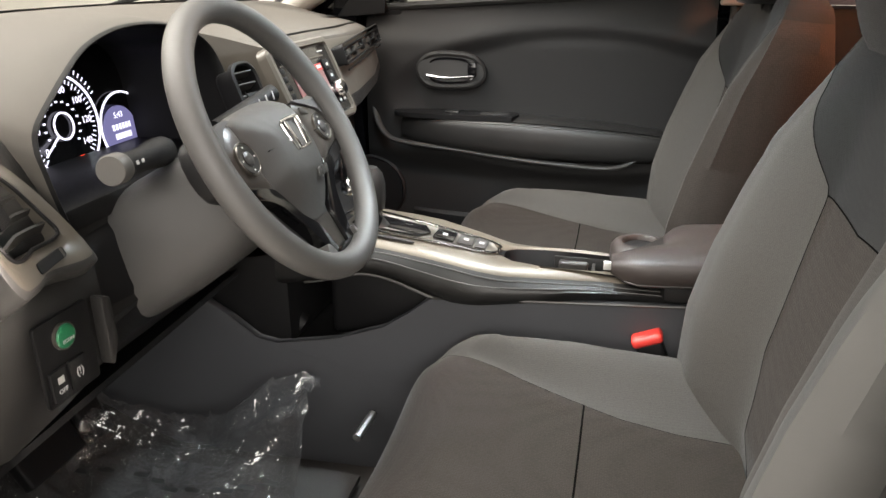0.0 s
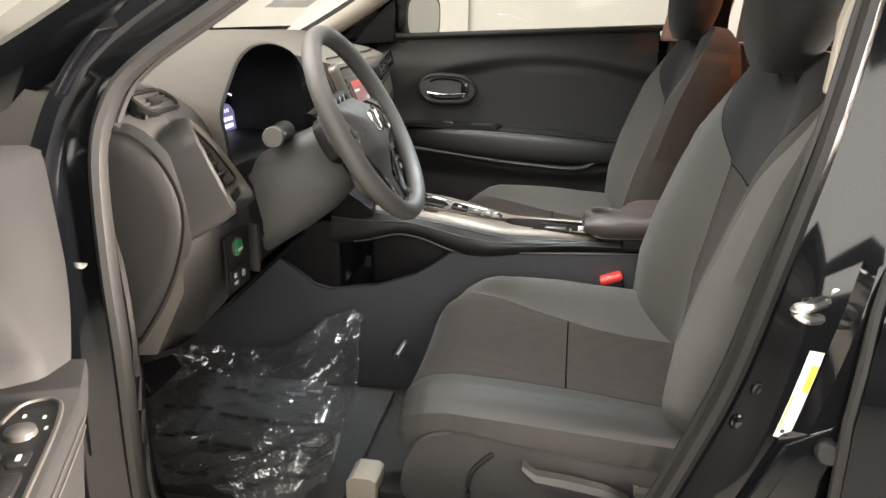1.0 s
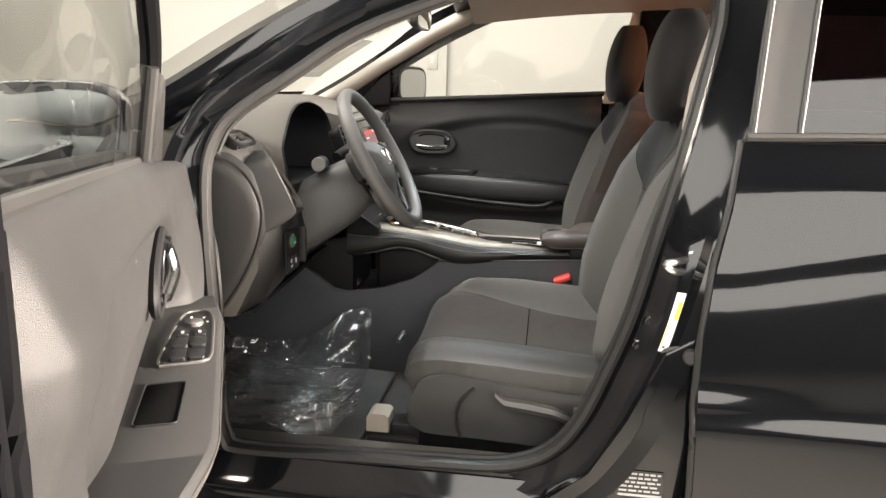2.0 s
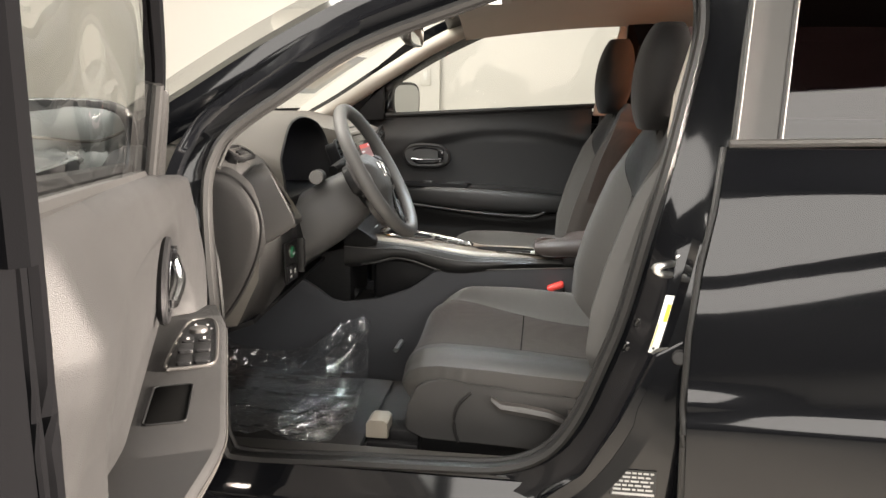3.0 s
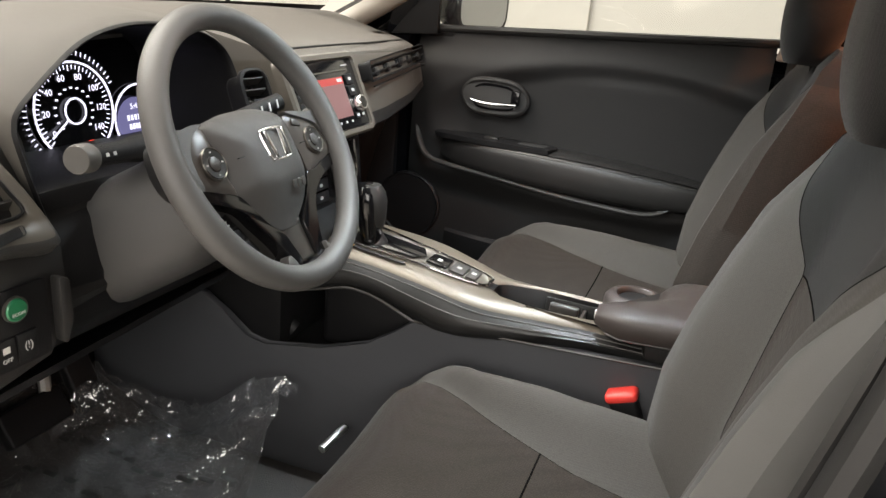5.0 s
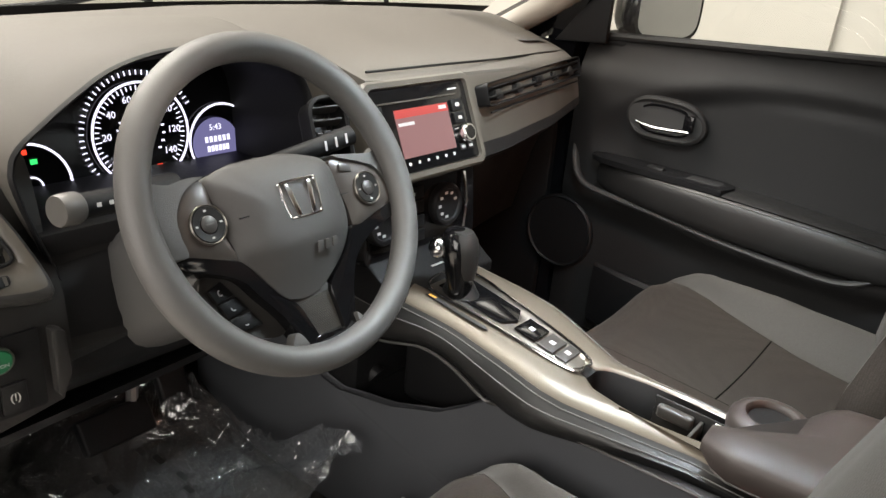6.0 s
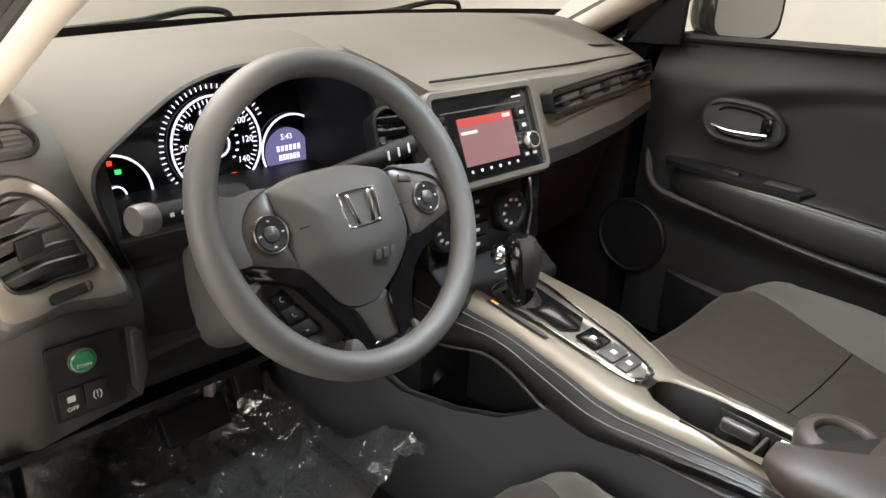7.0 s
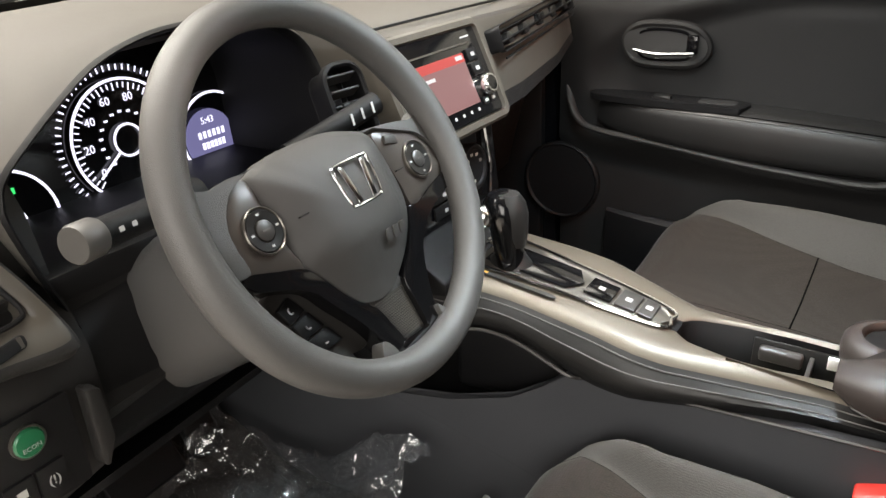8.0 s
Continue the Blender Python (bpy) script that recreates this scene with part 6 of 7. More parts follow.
passenger_door = front_door("passenger_door", "closed charcoal passenger door with padded armrest")
part("switch_plate", prism([(p.x, p.y) for p in curve([(-0.645, 0.565, 0), (-0.615, 0.538, 0), (-0.5, 0.529, 0), (-0.37, 0.528, 0), (-0.346, 0.536, 0), (-0.35, 0.59, 0), (-0.5, 0.595, 0), (-0.61, 0.595, 0)], 5, True)], 0.818, 0.8295, lambda u, v, w: Vector((u, v, w)), 0.003), PLASTIC_DARK, passenger_door, "black window switch plate")
part("window_switch", box(-0.515, -0.48, 0.55, 0.568, 0.826, 0.8355, 0.003), PIANO_SOFT, passenger_door, "window switch")
part("pull_cup", box(-0.43, -0.36, 0.548, 0.582, 0.80, 0.831, 0.004), INK, passenger_door, "black pull cup")


# ---- the driver's door, swung open: s runs along it from its hinge end, d towards its inside ----
ALONG, INSIDE = Vector((0.395, -0.919, 0)), Vector((0.919, 0.395, 0))


def leaf(s, d, z):
    return Vector((-0.724, -0.897, 0)) + ALONG * s + INSIDE * d + Vector((0, 0, z))


def leaf_belt(s):
    return ramp(s, (0.0, 1.008), (0.2, 1.03), (0.93, 1.085))


SCOOP = curve([(a, b, 0) for a, b in ((0.165, 0.80), (0.185, 0.87), (0.225, 0.93), (0.285, 0.967), (0.4, 0.984), (0.58, 0.998), (0.74, 1.0), (0.825, 0.985), (0.855, 0.95), (0.84, 0.9), (0.80, 0.83), (0.775, 0.78), (0.5, 0.76), (0.22, 0.76))], 3, True)


def scoop_inside(s, z):
    """Distance from the scoop's rim, positive inside it."""
    p, inside, near = Vector((s, z)), False, 9.0
    for a, b in zip(SCOOP, SCOOP[1:] + SCOOP[:1]):
        a, b = a.xy, b.xy
        k = min(max((p - a).dot(b - a) / max((b - a).length_squared, 1e-12), 0), 1)
        near = min(near, (p - mix(a, b, k)).length)
        if (a.y > z) != (b.y > z) and s < mix(a.x, b.x, (z - a.y) / (b.y - a.y)):
            inside = not inside
    return near if inside else -near


def leaf_depth(s, z):
    """Inner trim: an armrest shelf, a leaf-shaped scoop over it, a proud hinge end and a falling rear end."""
    wing = 0.955 - 1.2 * (1.06 - max(z, 0.72))
    fall = 0.03 * soft(s - wing, (-0.02, 0), (0.2, 1)) + 0.02 * soft(s, (0.9, 0), (0.94, 1))
    front = soft(s, (0.07, 1), (0.23, 0))
    if z < 0.8:
        arm = ramp(z, (0.4, 0.0), (0.55, 0.018), (0.66, 0.024), (0.71, 0.032), (0.745, 0.05), (0.77, 0.062), (0.785, 0.066), (0.794, 0.064), (0.8, 0.058))
        plain = ramp(z, (0.4, 0.0), (0.6, 0.03), (0.8, 0.045))
        return mix(arm, plain, front) - fall - 0.02 * soft(s, (0.6, 0), (0.94, 1))
    out = mix(ramp(z, (0.8, -0.004), (0.9, -0.004), (0.96, 0.002), (0.995, 0.0), (1.03, -0.016), (1.1, -0.036)), ramp(z, (0.8, 0.045), (0.9, 0.03), (1.0, 0.012), (1.03, 0.0)), front)
    floor_of = ramp(z, (0.8, -0.036), (0.84, -0.027), (0.89, -0.016), (0.96, -0.014), (1.0, -0.016))
    return mix(out, floor_of, soft(scoop_inside(s, z), (-0.006, 0), (0.022, 1))) - fall


driver_door = thing("driver_door", "open driver's door with grey trim and window switches", "car door", tuple(leaf(0.45, -0.08, 0.35)), "front doors")
ZS = list(np.linspace(0.4, 0.66, 10)) + [0.68, 0.7, 0.72, 0.735, 0.75, 0.762, 0.773, 0.782, 0.79, 0.7955, 0.7985, 0.7997, 0.8003, 0.803, 0.808, 0.815] + list(np.linspace(0.824, 0.999, 26))
grid = []
for u in np.linspace(0, 1, 96):
    row = []
    for z in ZS + [0, 1, 2, 3]:
        s = mix(ramp(z if z > 0.1 else 1.0, (0.4, 0.14), (0.8, 0.12), (1.0, 0.028), (1.01, 0.02)), 0.94, u)
        zz = z if 0.3 < z <= 1 and z not in (1,) else mix(1.0, leaf_belt(s), (z + 1) / 4) if z < 3 else leaf_belt(s) + 0.004
        row.append(leaf(s, leaf_depth(s, zz) - (0.012 if z == 3 else 0), zz))
    grid.append(row)
trim = part("inner_panel", loft([r + [p - INSIDE * 0.025 for p in reversed(r)] for r in grid]), DOOR_SKIN, driver_door, "moulded inner panel with a scooped armrest shelf", sharp=50)
part("armrest_seam", tube([leaf(s, leaf_depth(s, 0.765) + 0.001, 0.765) for s in np.linspace(0.2, 0.9, 40)], 0.0016, 6), PLASTIC_GREY, trim)
part("stitching", tube([leaf(s, leaf_depth(s, 0.787) + 0.0006, 0.787) for s in np.linspace(0.22, 0.9, 40)], 0.001, 5), PLASTIC_GREY, trim)
part("door_shell", prism([(0.03, 0.37), (0.93, 0.37), (0.95, 0.6), (0.955, 1.03), (0.945, 1.06), (0.05, 1.0), (0.0, 0.95)], -0.155, -0.055, lambda u, v, w: leaf(u, w, v), 0.012), PAINT, driver_door, "gloss black painted door edge")
part("outer_skin", surface(lambda u, v: leaf(mix(-0.07, 1.0, u), -0.165 - 0.03 * math.sin(math.pi * v) + 0.05 * max(0, v - 0.75), mix(0.36, 1.05 + 0.03 * u, v)), 12, 20, 0.012, tuple(INSIDE)), PAINT, driver_door, "gloss black outer skin")
SHUT = ((0.972, -0.165), (0.984, -0.155), (0.986, -0.10), (0.985, -0.058), (0.979, -0.050), (0.962, -0.040), (0.948, -0.033), (0.94, -0.045))
part("shut_face", loft([curve([leaf(a - ramp(z, (0.38, 0.04), (0.6, 0.0), (1.1, 0.0), (1.38, 0.025)), max(b, -0.165 if z < 1.06 else -0.095), z) for a, b in SHUT], 3) for z in np.linspace(0.38, 1.37, 24)], closed=False, slots=lambda i, j: 0 if j < 6 else 1), [PAINT, SEAL_BLACK], driver_door, "gloss black painted rear edge of the door", sharp=60)
part("edge_seal", tube(curve([leaf(0.942, -0.034, 1.085), leaf(0.944, -0.034, 0.95), leaf(0.94, -0.036, 0.75), leaf(0.915, -0.032, 0.55), leaf(0.78, -0.02, 0.42)], 8), 0.008, 8), SEAL_BLACK, driver_door, "black rubber edge seal")
part("seal_rib", tube(curve([leaf(0.955, -0.037, 1.085), leaf(0.957, -0.037, 0.95), leaf(0.953, -0.039, 0.75), leaf(0.926, -0.036, 0.55)], 8), 0.003, 6), SEAL_BLACK, driver_door)
part("latch", join(prism([(-0.125, 0.76), (-0.085, 0.76), (-0.085, 0.85), (-0.125, 0.85)], 0.984, 0.991, lambda u, v, w: leaf(w, u, v), 0.004), prism([(-0.11, 0.795), (-0.085, 0.795), (-0.085, 0.81), (-0.11, 0.81)], 0.99, 0.9935, lambda u, v, w: leaf(w, u, v))), STEEL, driver_door, "steel door latch")
lean = lambda s, z: -0.035 + 0.15 * (z - 1.06) * soft(s, (0.5, 1), (0.9, 0))
sash = curve([leaf(s, lean(s, z), z) for s, z in ((0.03, 1.0), (0.12, 1.09), (0.2, 1.155), (0.25, 1.205), (0.365, 1.265), (0.5, 1.315), (0.66, 1.36), (0.8, 1.375), (0.9, 1.36), (0.95, 1.3), (0.962, 1.2), (0.965, 1.07))], 6)
part("window_frame", tube(sash, 0.016, 8, flat=0.9, up=tuple(INSIDE)), SEAL_BLACK, driver_door, "black window frame")
lower = [leaf(mix(0.05, 0.96, k / (len(sash) - 1)), -0.045, leaf_belt(mix(0.05, 0.96, k / (len(sash) - 1))) - 0.006) for k in range(len(sash))]
part("window_glass", loft([lower, sash], closed=False), DOOR_GLASS, driver_door, "clear side glass").visible_shadow = False
part("window_seal", tube([leaf(s, -0.047, leaf_belt(s) + 0.004) for s in np.linspace(0.2, 0.95, 12)], 0.009, 8), RUBBER, driver_door)
part("belt_moulding", tube([leaf(s, -0.075, leaf_belt(s) + 0.012) for s in np.linspace(0.12, 0.97, 12)], 0.011, 8), PLASTIC_DARK, driver_door, "black outer belt moulding")
part("mirror_triangle", prism([(0.025, 1.012), (0.2, 1.028), (0.235, 1.165), (0.185, 1.135)], -0.045, -0.026, lambda u, v, w: leaf(u, w + 0.2 * (v - 1.02), v), 0.006), PLASTIC, driver_door, "charcoal mirror triangle cover")
part("glass_run", tube([leaf(mix(0.2, 0.24, v), mix(-0.036, -0.012, v), mix(1.03, 1.17, v)) for v in np.linspace(0, 1, 6)], 0.008, 8), RUBBER, driver_door)
# wing mirror, outside the glass
rows = []
for e, k in ((-0.085, 0.35), (-0.072, 0.7), (-0.045, 0.93), (-0.01, 1.0), (0.012, 1.0), (0.016, 0.96)):
    rows.append([leaf(0.13 + e - 0.25 * 0.1 * k * math.cos(q), -0.165 + 0.105 * k * abs(math.cos(q)) ** 0.55 * (1 if math.cos(q) > 0 else -1), 1.082 + 0.066 * k * abs(math.sin(q)) ** 0.55 * (1 if math.sin(q) > 0 else -1)) for q in (2 * math.pi * j / 32 for j in range(32))])
wing = part("wing_mirror", loft(rows), SHELL, driver_door, "satin black wing mirror housing")
part("mirror_glass", loft([[leaf(0.1465 + e - 0.25 * 0.09 * math.cos(q), -0.165 + 0.092 * k * abs(math.cos(q)) ** 0.55 * (1 if math.cos(q) > 0 else -1), 1.082 + 0.054 * k * abs(math.sin(q)) ** 0.55 * (1 if math.sin(q) > 0 else -1)) for q in (2 * math.pi * j / 32 for j in range(32))] for e, k in ((0.0, 1), (0.002, 0.98))]), SOFT_MIRROR, wing, "mirror glass")
part("mirror_foot", prism([(0.05, 1.02), (0.14, 1.03), (0.13, 1.075), (0.06, 1.07)], -0.12, -0.05, lambda u, v, w: leaf(u, w, v), 0.008), SHELL, wing)
part("mirror_trim", tube(curve([leaf(0.155, -0.27, 1.085), leaf(0.16, -0.2, 1.09), leaf(0.15, -0.12, 1.082), leaf(0.12, -0.07, 1.1)], 5), 0.0025, 6), SATIN, wing, "thin bright trim strip")
# release handle: tilted ring, black well and chrome lever
hub = Matrix((ALONG * 0.97 + Vector((0, 0, -0.24)), Vector((0, 0, 0.97)) + ALONG * 0.24, INSIDE)).transposed().to_4x4()
hub.translation = leaf(0.36, -0.010, 0.907)
OVAL = [(p.x, p.y) for p in curve([(-0.085, 0.006, 0), (-0.06, 0.031, 0), (0.0, 0.036, 0), (0.055, 0.028, 0), (0.085, -0.002, 0), (0.06, -0.028, 0), (0.0, -0.035, 0), (-0.06, -0.028, 0)], 5, True)]
handle = part("handle_ring", tube([hub @ Vector((a, b, 0.001)) for a, b in OVAL], 0.007, 8, True, up=tuple(INSIDE)), PLASTIC_DARK, driver_door, "black handle surround")
part("handle_well", prism(OVAL, -0.002, 0.003, on(hub)), INK, handle)
part("inner_rim", tube([hub @ Vector((a * 0.78, b * 0.72, 0.006)) for a, b in OVAL], 0.0035, 6, True, up=tuple(INSIDE)), PIANO, handle, "gloss black rim")
part("lever", tube([hub @ Vector(p) for p in curve([(-0.06, 0.006, 0.008), (-0.01, -0.006, 0.018), (0.06, -0.004, 0.012)], 5)], lambda t: 0.0085, 8, flat=0.8), DARK_CHROME, handle, "chrome door lever")
part("lock_tab", prism(rounded(0.02, 0.034, 0.004), 0.003, 0.014, lambda u, v, w: hub @ Vector((u - 0.058, v + 0.004, w)), 0.002), PIANO, handle)
# window switches and pull cup on the shelf
shelf = lambda u, v, w: leaf(u, v, 0.8 + w)
PACK = [(p.x, p.y) for p in curve([(0.235, 0.006, 0), (0.212, 0.022, 0), (0.217, 0.044, 0), (0.26, 0.052, 0), (0.35, 0.053, 0), (0.405, 0.052, 0), (0.424, 0.042, 0), (0.43, 0.0, 0), (0.42, -0.012, 0), (0.33, -0.006, 0)], 4, True)]
pack = part("switch_pack", prism(PACK, -0.004, 0.003, shelf, 0.002), PLASTIC_DARK, driver_door, "black window switch pack")
part("pack_rim", tube([shelf(a, b, 0.003) for a, b in PACK], 0.0024, 6, True), PLASTIC_GREY, pack, "grey switch rim")
for a in (0.355, 0.402):
    for b in (0.011, 0.034):
        part("window_switch", prism(rounded(0.034, 0.021, 0.004), 0.002, 0.0075, lambda u, v, w: shelf(u + a, v + b, w), 0.0025), PLASTIC_DARK, pack, "black window switch")
for a, b in ((0.315, 0.012), (0.315, 0.035)):
    part("lock_switch", prism(rounded(0.022, 0.017, 0.003), 0.002, 0.006, lambda u, v, w: shelf(u + a, v + b, w), 0.002), PLASTIC_DARK, pack)
    part("switch_mark", prism(rounded(0.009, 0.004, 0.001), 0.0061, 0.0065, lambda u, v, w: shelf(u + a, v + b, w)), GREY_MARK, pack)
part("mirror_knob", lathe([(0.014, 0), (0.013, 0.006), (0.008, 0.008), (0.001, 0.0082)], 20, Matrix.Translation(shelf(0.272, 0.025, 0.002))), PLASTIC_GREY, pack, "round mirror adjuster")
for a, b in ((0.24, 0.02), (0.245, 0.038), (0.265, 0.044)):
    part("switch_mark", prism(rounded(0.006, 0.003, 0.001), 0.003, 0.0036, lambda u, v, w: shelf(u + a, v + b, w)), GREY_MARK, pack)
part("pull_cup", prism([(p[0] + 0.539, p[1] + 0.001 - 0.03 * p[0]) for p in rounded(0.112, 0.046, 0.006)], -0.02, 0.0012, shelf, 0.001), SEAM, driver_door, "black pull cup")
part("cup_rim", tube([shelf(p[0] + 0.539, p[1] + 0.001 - 0.03 * p[0], 0.001) for p in rounded(0.112, 0.046, 0.006)], 0.0014, 5, True), PLASTIC_DARK, driver_door)
part("check_strap", tube([(-0.86, -0.80, 0.7), leaf(0.02, -0.06, 0.7)], 0.012, 8), STEEL, driver_door)

# ---- rear door on the driver's side ----
rear_door = thing("rear_door", "closed glossy black rear door with dark tinted window", "car door", (0.7, -0.84, 0.36))


def rear_front_edge(z):
    return ramp(z, (0.34, 0.2), (0.61, 0.188), (0.74, 0.191), (0.86, 0.205), (0.96, 0.227), (1.07, 0.245))


SKIN = [(p.x, p.y) for p in curve([(z, y, 0) for z, y in ((0.33, -0.884), (0.45, -0.889), (0.56, -0.891), (0.59, -0.889), (0.605, -0.882), (0.62, -0.876), (0.69, -0.868), (0.76, -0.86), (0.79, -0.855), (0.87, -0.836), (0.95, -0.814), (1.01, -0.788), (1.08, -0.757))], 6)]


def skin_y(z):
    return ramp(z, *SKIN)


def rear_skin(u, v):
    z = mix(0.34, 1.07, v)
    x = mix(rear_front_edge(z), 1.26, u)
    climb = 0.2 * (x - 0.2) * soft(z, (0.62, 0), (0.76, 1)) * (1 - soft(z, (0.99, 0), (1.07, 1)))
    line = z - climb - 0.838
    y = skin_y(z - climb) - 0.0035 * soft(line, (-0.012, 0), (0.008, 1)) * soft(line, (0.01, 1), (0.09, 0)) - 0.008 * soft(u, (0.0, 1), (0.2, 0)) * soft(abs(z - 0.625), (0, 1), (0.03, 0))
    y += 0.004 * math.sin(2.2 * u + 0.4) * soft(z, (0.6, 0), (0.8, 1), (1.0, 0)) + 0.0012 * math.sin(9 * u + 14 * z)
    return (x, y, z + 0.03 * u * max(0, v - 0.6))


part("door_skin", surface(rear_skin, 30, 60, 0.02, (0, 1, 0)), PAINT, rear_door, "gloss black curved door skin")
part("edge_gasket", tube([(rear_front_edge(z) - 0.004, skin_y(z) + 0.008, z) for z in np.linspace(0.345, 1.07, 30)], 0.007, 8), RUBBER, rear_door, "grey rubber edge")
part("belt_moulding", tube([(mix(0.247, 1.2, u), -0.764, 1.078 + 0.03 * u) for u in np.linspace(0, 1, 10)], 0.008, 8), PLASTIC_GREY, rear_door, "grey belt moulding")
# gloss black cover given light grey: the reflection is put into its colour
part("window_pillar", surface(lambda u, v: (mix(mix(0.253, 0.293, v), mix(0.332, 0.372, v), u), outer_y(mix(1.08, 1.42, v)), mix(1.08, 1.42, v)), 4, 8, 0.02, (0, 1, 0)), KNOB, rear_door, "gloss black pillar cover, its pale reflection painted in as grey")
part("window_glass", surface(lambda u, v: (mix(mix(0.332, 0.372, v), 1.15, u), outer_y(mix(1.08, 1.42, v)) + 0.012, mix(1.08, 1.42, v)), 4, 8), PRIVACY, rear_door, "dark brown tinted glass")
for a, b in ((0.257, 0.296), (0.334, 0.374)):
    part("glass_run", tube([(mix(a, b, v), outer_y(mix(1.08, 1.42, v)) - 0.002, mix(1.08, 1.42, v)) for v in np.linspace(0, 1, 8)], 0.005, 8), RUBBER, rear_door, "grey rubber glass run")
part("window_frame", tube([(mix(0.3, 1.2, u), -0.65, 1.42) for u in np.linspace(0, 1, 6)], 0.018, 8), PIANO, rear_door)
# its fellow on the far side
far_rear = thing("rear_door", "closed rear door with brown tinted window on the far side", "car door", (0.7, 0.74, 0.36))
part("door_skin", surface(lambda u, v: mirrored(rear_skin(u, v)), 12, 20, 0.02, (0, -1, 0)), PAINT, far_rear)
part("inner_panel", box(0.22, 1.25, 0.60, 0.66, 0.38, 1.08, 0.02), DOOR_SKIN, far_rear)
part("window_glass", surface(lambda u, v: (mix(0.3, 1.2, u), 2 * YC - outer_y(mix(1.08, 1.42, v)), mix(1.08, 1.42, v)), 4, 8), PRIVACY, far_rear, "dark brown tinted glass")

# ---- door pillar fittings ----
e = thing("door_striker", "zinc plated door striker on the black pillar", "striker", (0.162, -0.78, 0.846))
part("plate", box(0.155, 0.182, -0.792, -0.786, 0.81, 0.88, 0.004, m=None), STEEL, e)
part("loop", tube(curve([(0.165, -0.79, 0.862), (0.14, -0.815, 0.862), (0.125, -0.815, 0.856), (0.14, -0.812, 0.845), (0.165, -0.79, 0.84)], 5), 0.007, 8), STEEL, e)
for z in (0.82, 0.872):
    part("screw", lathe([(0.009, 0), (0.009, 0.004), (0.006, 0.006), (0.001, 0.006)], 14, plane((0.17, -0.792, z), (0, -1, 0))), STEEL, e)
e = thing("tyre_label", "white and yellow printed tyre label on the pillar", "label", (0.15, -0.81, 0.73))
LAB = lambda u, v, w: Vector((0.1305 + 0.0085 * u + 0.030 * v - 0.004 * v * v, -0.8185 - 0.0019 * u - w + 0.011 * v, 0.697 + 0.108 * v))
part("sheet", loft([[LAB(u, v, 0.001) for u in (-0.8, 1.0)] for v in np.linspace(0, 1, 9)], closed=False), WHITE, e)
part("yellow_field", loft([[LAB(u, v, 0.002) for u in (0.1, 0.9)] for v in np.linspace(0.55, 0.85, 5)], closed=False), YELLOW, e)
part("ink_bar", loft([[LAB(u, v, 0.002) for u in (-0.7, -0.5)] for v in np.linspace(0.1, 0.5, 4)], closed=False), YELLOW, e)
part("ink_mark", loft([[LAB(u, v, 0.002) for u in (-0.3, 0.2)] for v in np.linspace(0.06, 0.1, 2)], closed=False), INK, e)
e = thing("warning_sticker", "black sticker with rows of white print on the lower pillar", "sticker", (0.12, -0.84, 0.45))
part("sheet", box(0.068, 0.152, -0.8445, -0.843, 0.418, 0.472, 0.0), INK, e)
random.seed(4)
for k in range(5):
    x = 0.073
    while x < 0.142:
        w = random.uniform(0.006, 0.016)
        part("print_bar", box(x, min(x + w, 0.147), -0.8455, -0.8446, 0.4645 - 0.0085 * k, 0.4645 - 0.0085 * k + 0.0036, 0), GREY_MARK, e)
        x += w + 0.003
part("print_band", box(0.072, 0.15, -0.8455, -0.8446, 0.421, 0.4255, 0), GREY_MARK, e)
e = thing("pillar_plug", "black rubber plug in the door pillar", "plug", (0.11, -0.845, 0.40))
part("cap", lathe([(0.014, 0), (0.014, 0.003), (0.012, 0.004), (0.009, 0.002), (0.001, 0.002)], 20, plane((0.105, -0.842, 0.392), (0, -1, 0))), RUBBER, e)
e = thing("door_bump_stop", "round black rubber stop on the rear door edge", "rubber stop", (0.176, -0.845, 0.70))
part("cap", lathe([(0.014, 0), (0.014, 0.008), (0.011, 0.012), (0.001, 0.012)], 20, plane((0.176, -0.845, 0.70), (-0.2, -0.96, 0.2))), RUBBER, e)
e = thing("belt_anchor", "dark bolted seat belt anchor on the pillar base", "belt anchor", (0.105, -0.77, 0.71))
for dx, dz, r in ((0.0, 0.018, 0.015), (-0.003, -0.006, 0.012), (-0.02, -0.028, 0.013)):
    part("bolt", lathe([(r, 0), (r, 0.004), (r * 0.8, 0.006), (r * 0.45, 0.004), (r * 0.4, 0.008), (0.001, 0.008)], 18, plane((0.113 + dx, -0.79, 0.722 + dz), (-0.3, -1, 0))), PIANO, e)
e = thing("door_hinge_bolt", "steel bolt head on the front door pillar", "bolt", (-0.775, -0.784, 0.83))
part("head", lathe([(0.013, 0), (0.013, 0.006), (0.009, 0.009), (0.001, 0.009)], 16, plane((-0.775, -0.784, 0.83), (0.68, -0.71, 0.2))), STEEL, e)

# ---- floor: mat, film, fuel lever ----
mat_z = lambda x, y: 0.366 + 0.2 * max(0, -0.86 - x)
e = thing("floor_mat", "black carpet floor mat in the driver's footwell", "floor mat", (-0.7, -0.45, 0.36))
part("mat", surface(lambda u, v: (mix(-1.06, -0.47, u), mix(-0.68, -0.24, v), mat_z(mix(-1.06, -0.47, u), 0) + 0.006 + 0.003 * noise.noise((u * 5, v * 5, 1))), 40, 28, 0.008), MAT, e)
film = thing("plastic_film", "crumpled clear plastic film laid over the floor mat", "plastic sheet", (-0.7, -0.47, 0.37))


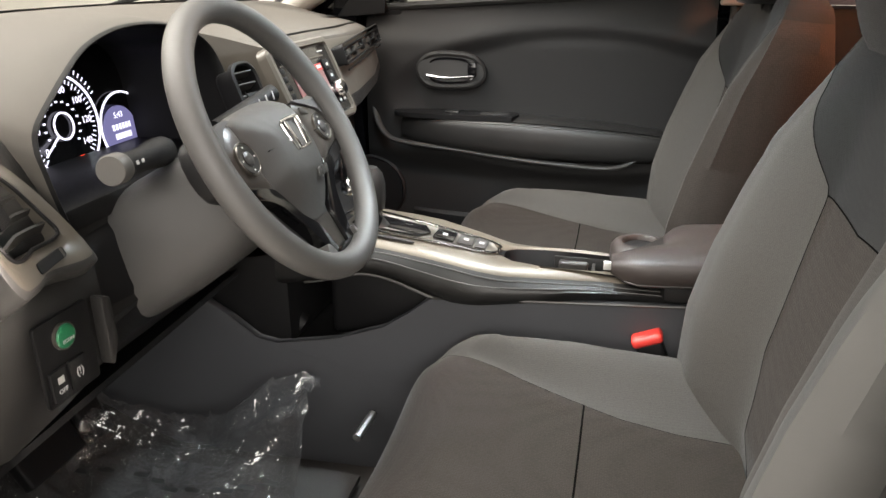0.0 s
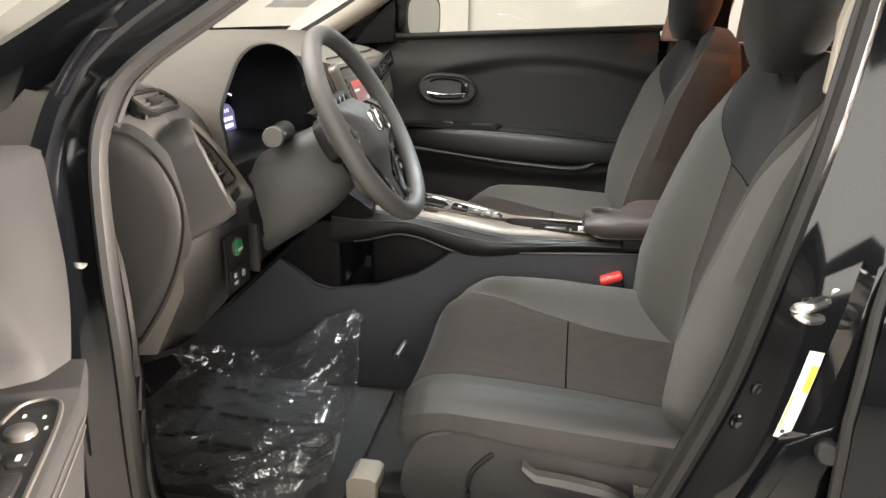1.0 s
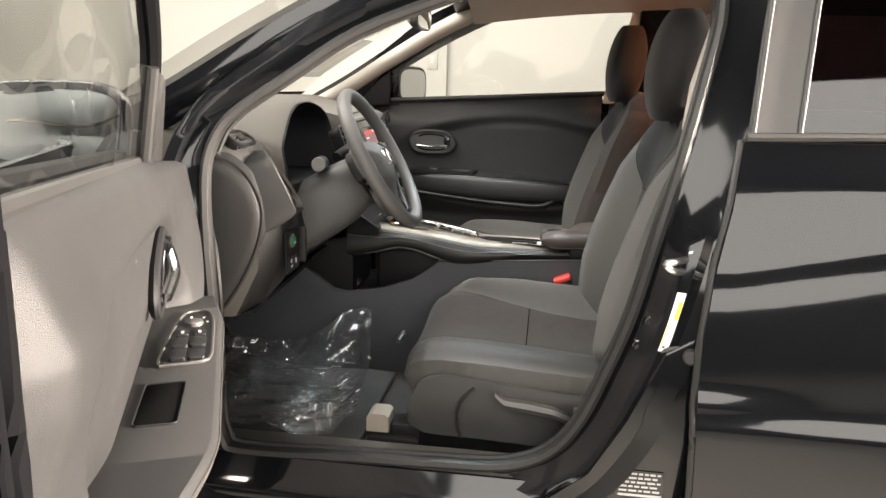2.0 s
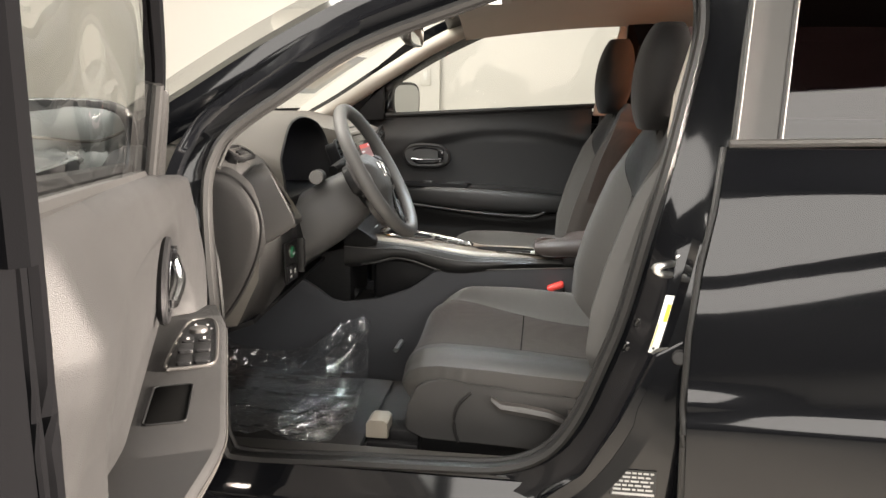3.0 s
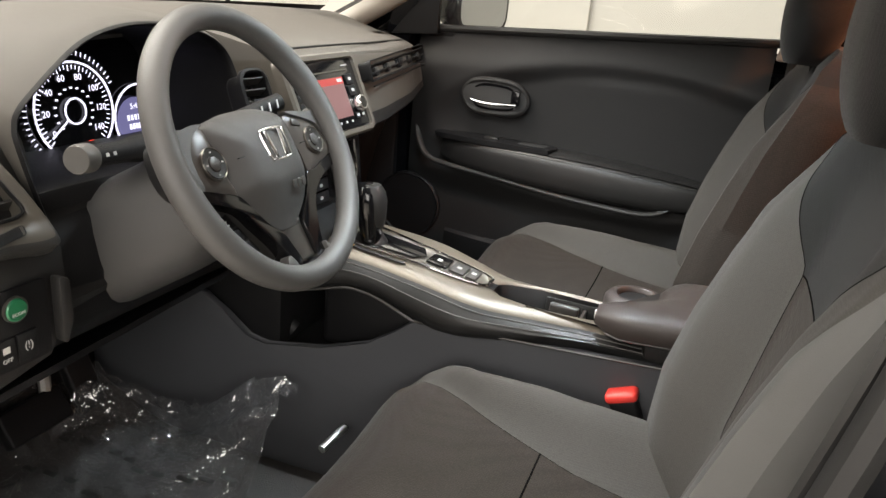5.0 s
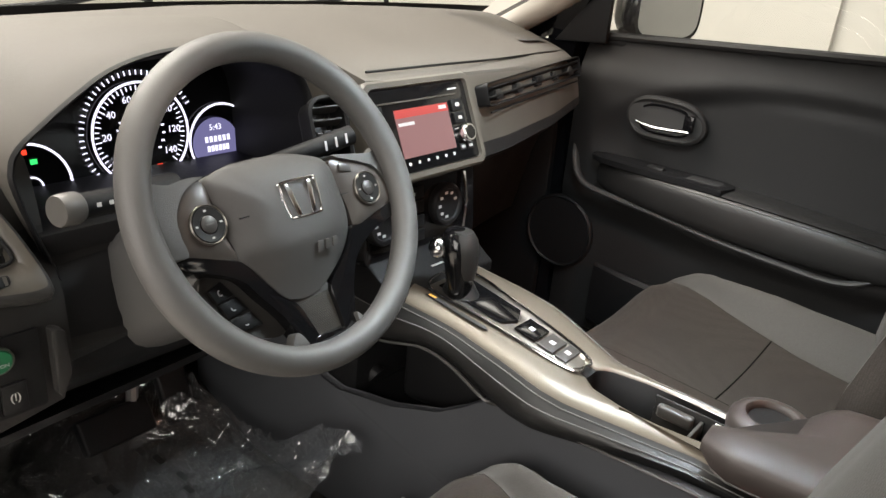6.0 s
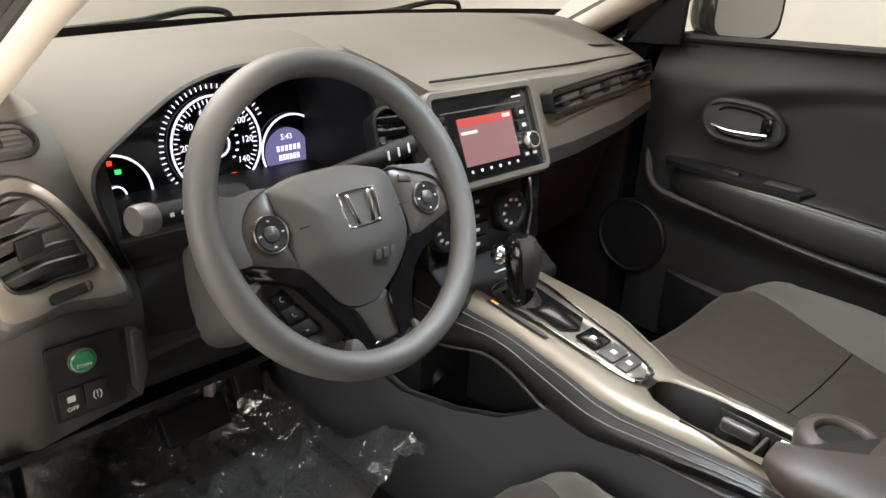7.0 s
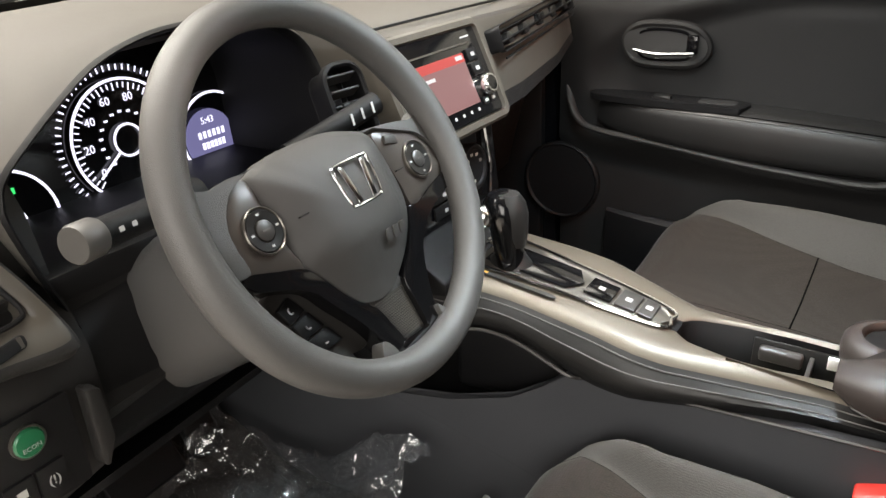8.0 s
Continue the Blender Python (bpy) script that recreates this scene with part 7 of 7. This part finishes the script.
def film_at(u, v):
    x, y = mix(-1.02, -0.47 - 0.055 * v, u), mix(-0.69, -0.24, v)
    p = Vector((x * 7, y * 7, 3.1))
    w = p + Vector((noise.noise(p * 0.8), noise.noise(p * 0.8 + Vector((9, 0, 0))), 0)) * 1.2
    z = 0.022 * (1 - abs(noise.noise(Vector((w.x * 0.9, w.y * 0.5, 0)))) * 2.4) + 0.014 * (1 - abs(noise.noise(Vector((w.x * 0.8, w.y * 2.0, 5)))) * 2.2)
    lift = soft(u, (0.5, 0), (0.97, 1)) * soft(v, (0.55, 0), (1, 1))
    z += 0.115 * lift + 0.03 * soft(u, (0.9, 0), (1, 1)) * (1 - lift) + 0.012 * soft(u, (0.12, 1), (0.3, 0)) * soft(v, (0.5, 0), (0.9, 1))
    crease = 0.4 + 1.2 * max(lift, soft(v, (0.75, 0), (1, 1)), soft(u, (0.25, 0.7), (0.45, 0)))
    z += crease * (0.011 * (1 - 2 * abs(noise.noise(Vector((w.x * 2.6, w.y * 1.4, 8))))) + 0.007 * (1 - 2 * abs(noise.noise(Vector((w.x * 3.4, w.y * 5.2, 2))))))
    edge = max(0, 1 - min(u, 1 - u, v, 1 - v) / 0.06)
    z += edge * 0.02 * (0.6 + noise.noise(p * 1.3))
    return (x + 0.012 * noise.noise(p * 1.7) - 0.03 * lift * noise.noise(p * 2.6), y + 0.012 * noise.noise(p * 1.9 + Vector((4, 0, 0))) + 0.02 * lift * noise.noise(p * 3.1), mat_z(x, y) + max(0.016 + z, 0.012))


part("sheet", surface(film_at, 130, 110), FILM, film, "clear crumpled sheet", sharp=180)
random.seed(7)
for k in range(4):
    for i in range(9):
        u, v = mix(0.3, 0.9, i / 8) + random.uniform(-0.012, 0.012), 0.1 + 0.19 * k + 0.02 * math.sin(i)
        x, y, z = film_at(u, v)
        w = random.uniform(0.008, 0.016)
        part("print_bar", box(x - w, x + w, y - 0.005, y + 0.005, z + 0.003, z + 0.0035, 0), INK, film)
e = thing("fuel_lid_lever", "tan plastic release lever beside the driver's seat", "lever", (-0.43, -0.62, 0.40))
part("paddle", loft([[Vector((x + dx, y, z)) for dx, z in ((-0.024, 0.405), (-0.024, 0.438), (-0.015, 0.446), (0.016, 0.446), (0.024, 0.44), (0.024, 0.405))] for x, y in ((-0.425, -0.60), (-0.425, -0.645), (-0.426, -0.655))]), BEIGE, e, "tan plastic paddle")
part("bracket", box(-0.40, -0.33, -0.65, -0.59, 0.385, 0.425, 0.008), PLASTIC_DARK, e)
part("base", box(-0.45, -0.33, -0.665, -0.585, 0.36, 0.40, 0.008), PLASTIC_DARK, e)
part("foot_rest", box(-0.07, 0.07, -0.045, 0.045, -0.012, 0.012, 0.008, m=Matrix.Translation((-1.0, -0.62, 0.46)) @ pose(0, 0, 0, 0, -40, 0)), RUBBER, thing("foot_rest", "black rubber dead pedal in the footwell", "foot rest", (-1.0, -0.62, 0.42)))

e = thing("window_label", "large pale paper label with blue-grey border on the windscreen", "label", tuple(glass_at(0.2, 0.9)))
part("sheet", surface(lambda u, v: Vector(glass_at(mix(0.2, 0.53, u), mix(0.82, 0.97, v))) + Vector((0.004, 0, -0.003)), 16, 10, slots=lambda i, j: 0 if 2 <= i < 13 and 2 <= j < 8 else 1), [STICKER, STICKER_EDGE], e, "pale printed sheet")
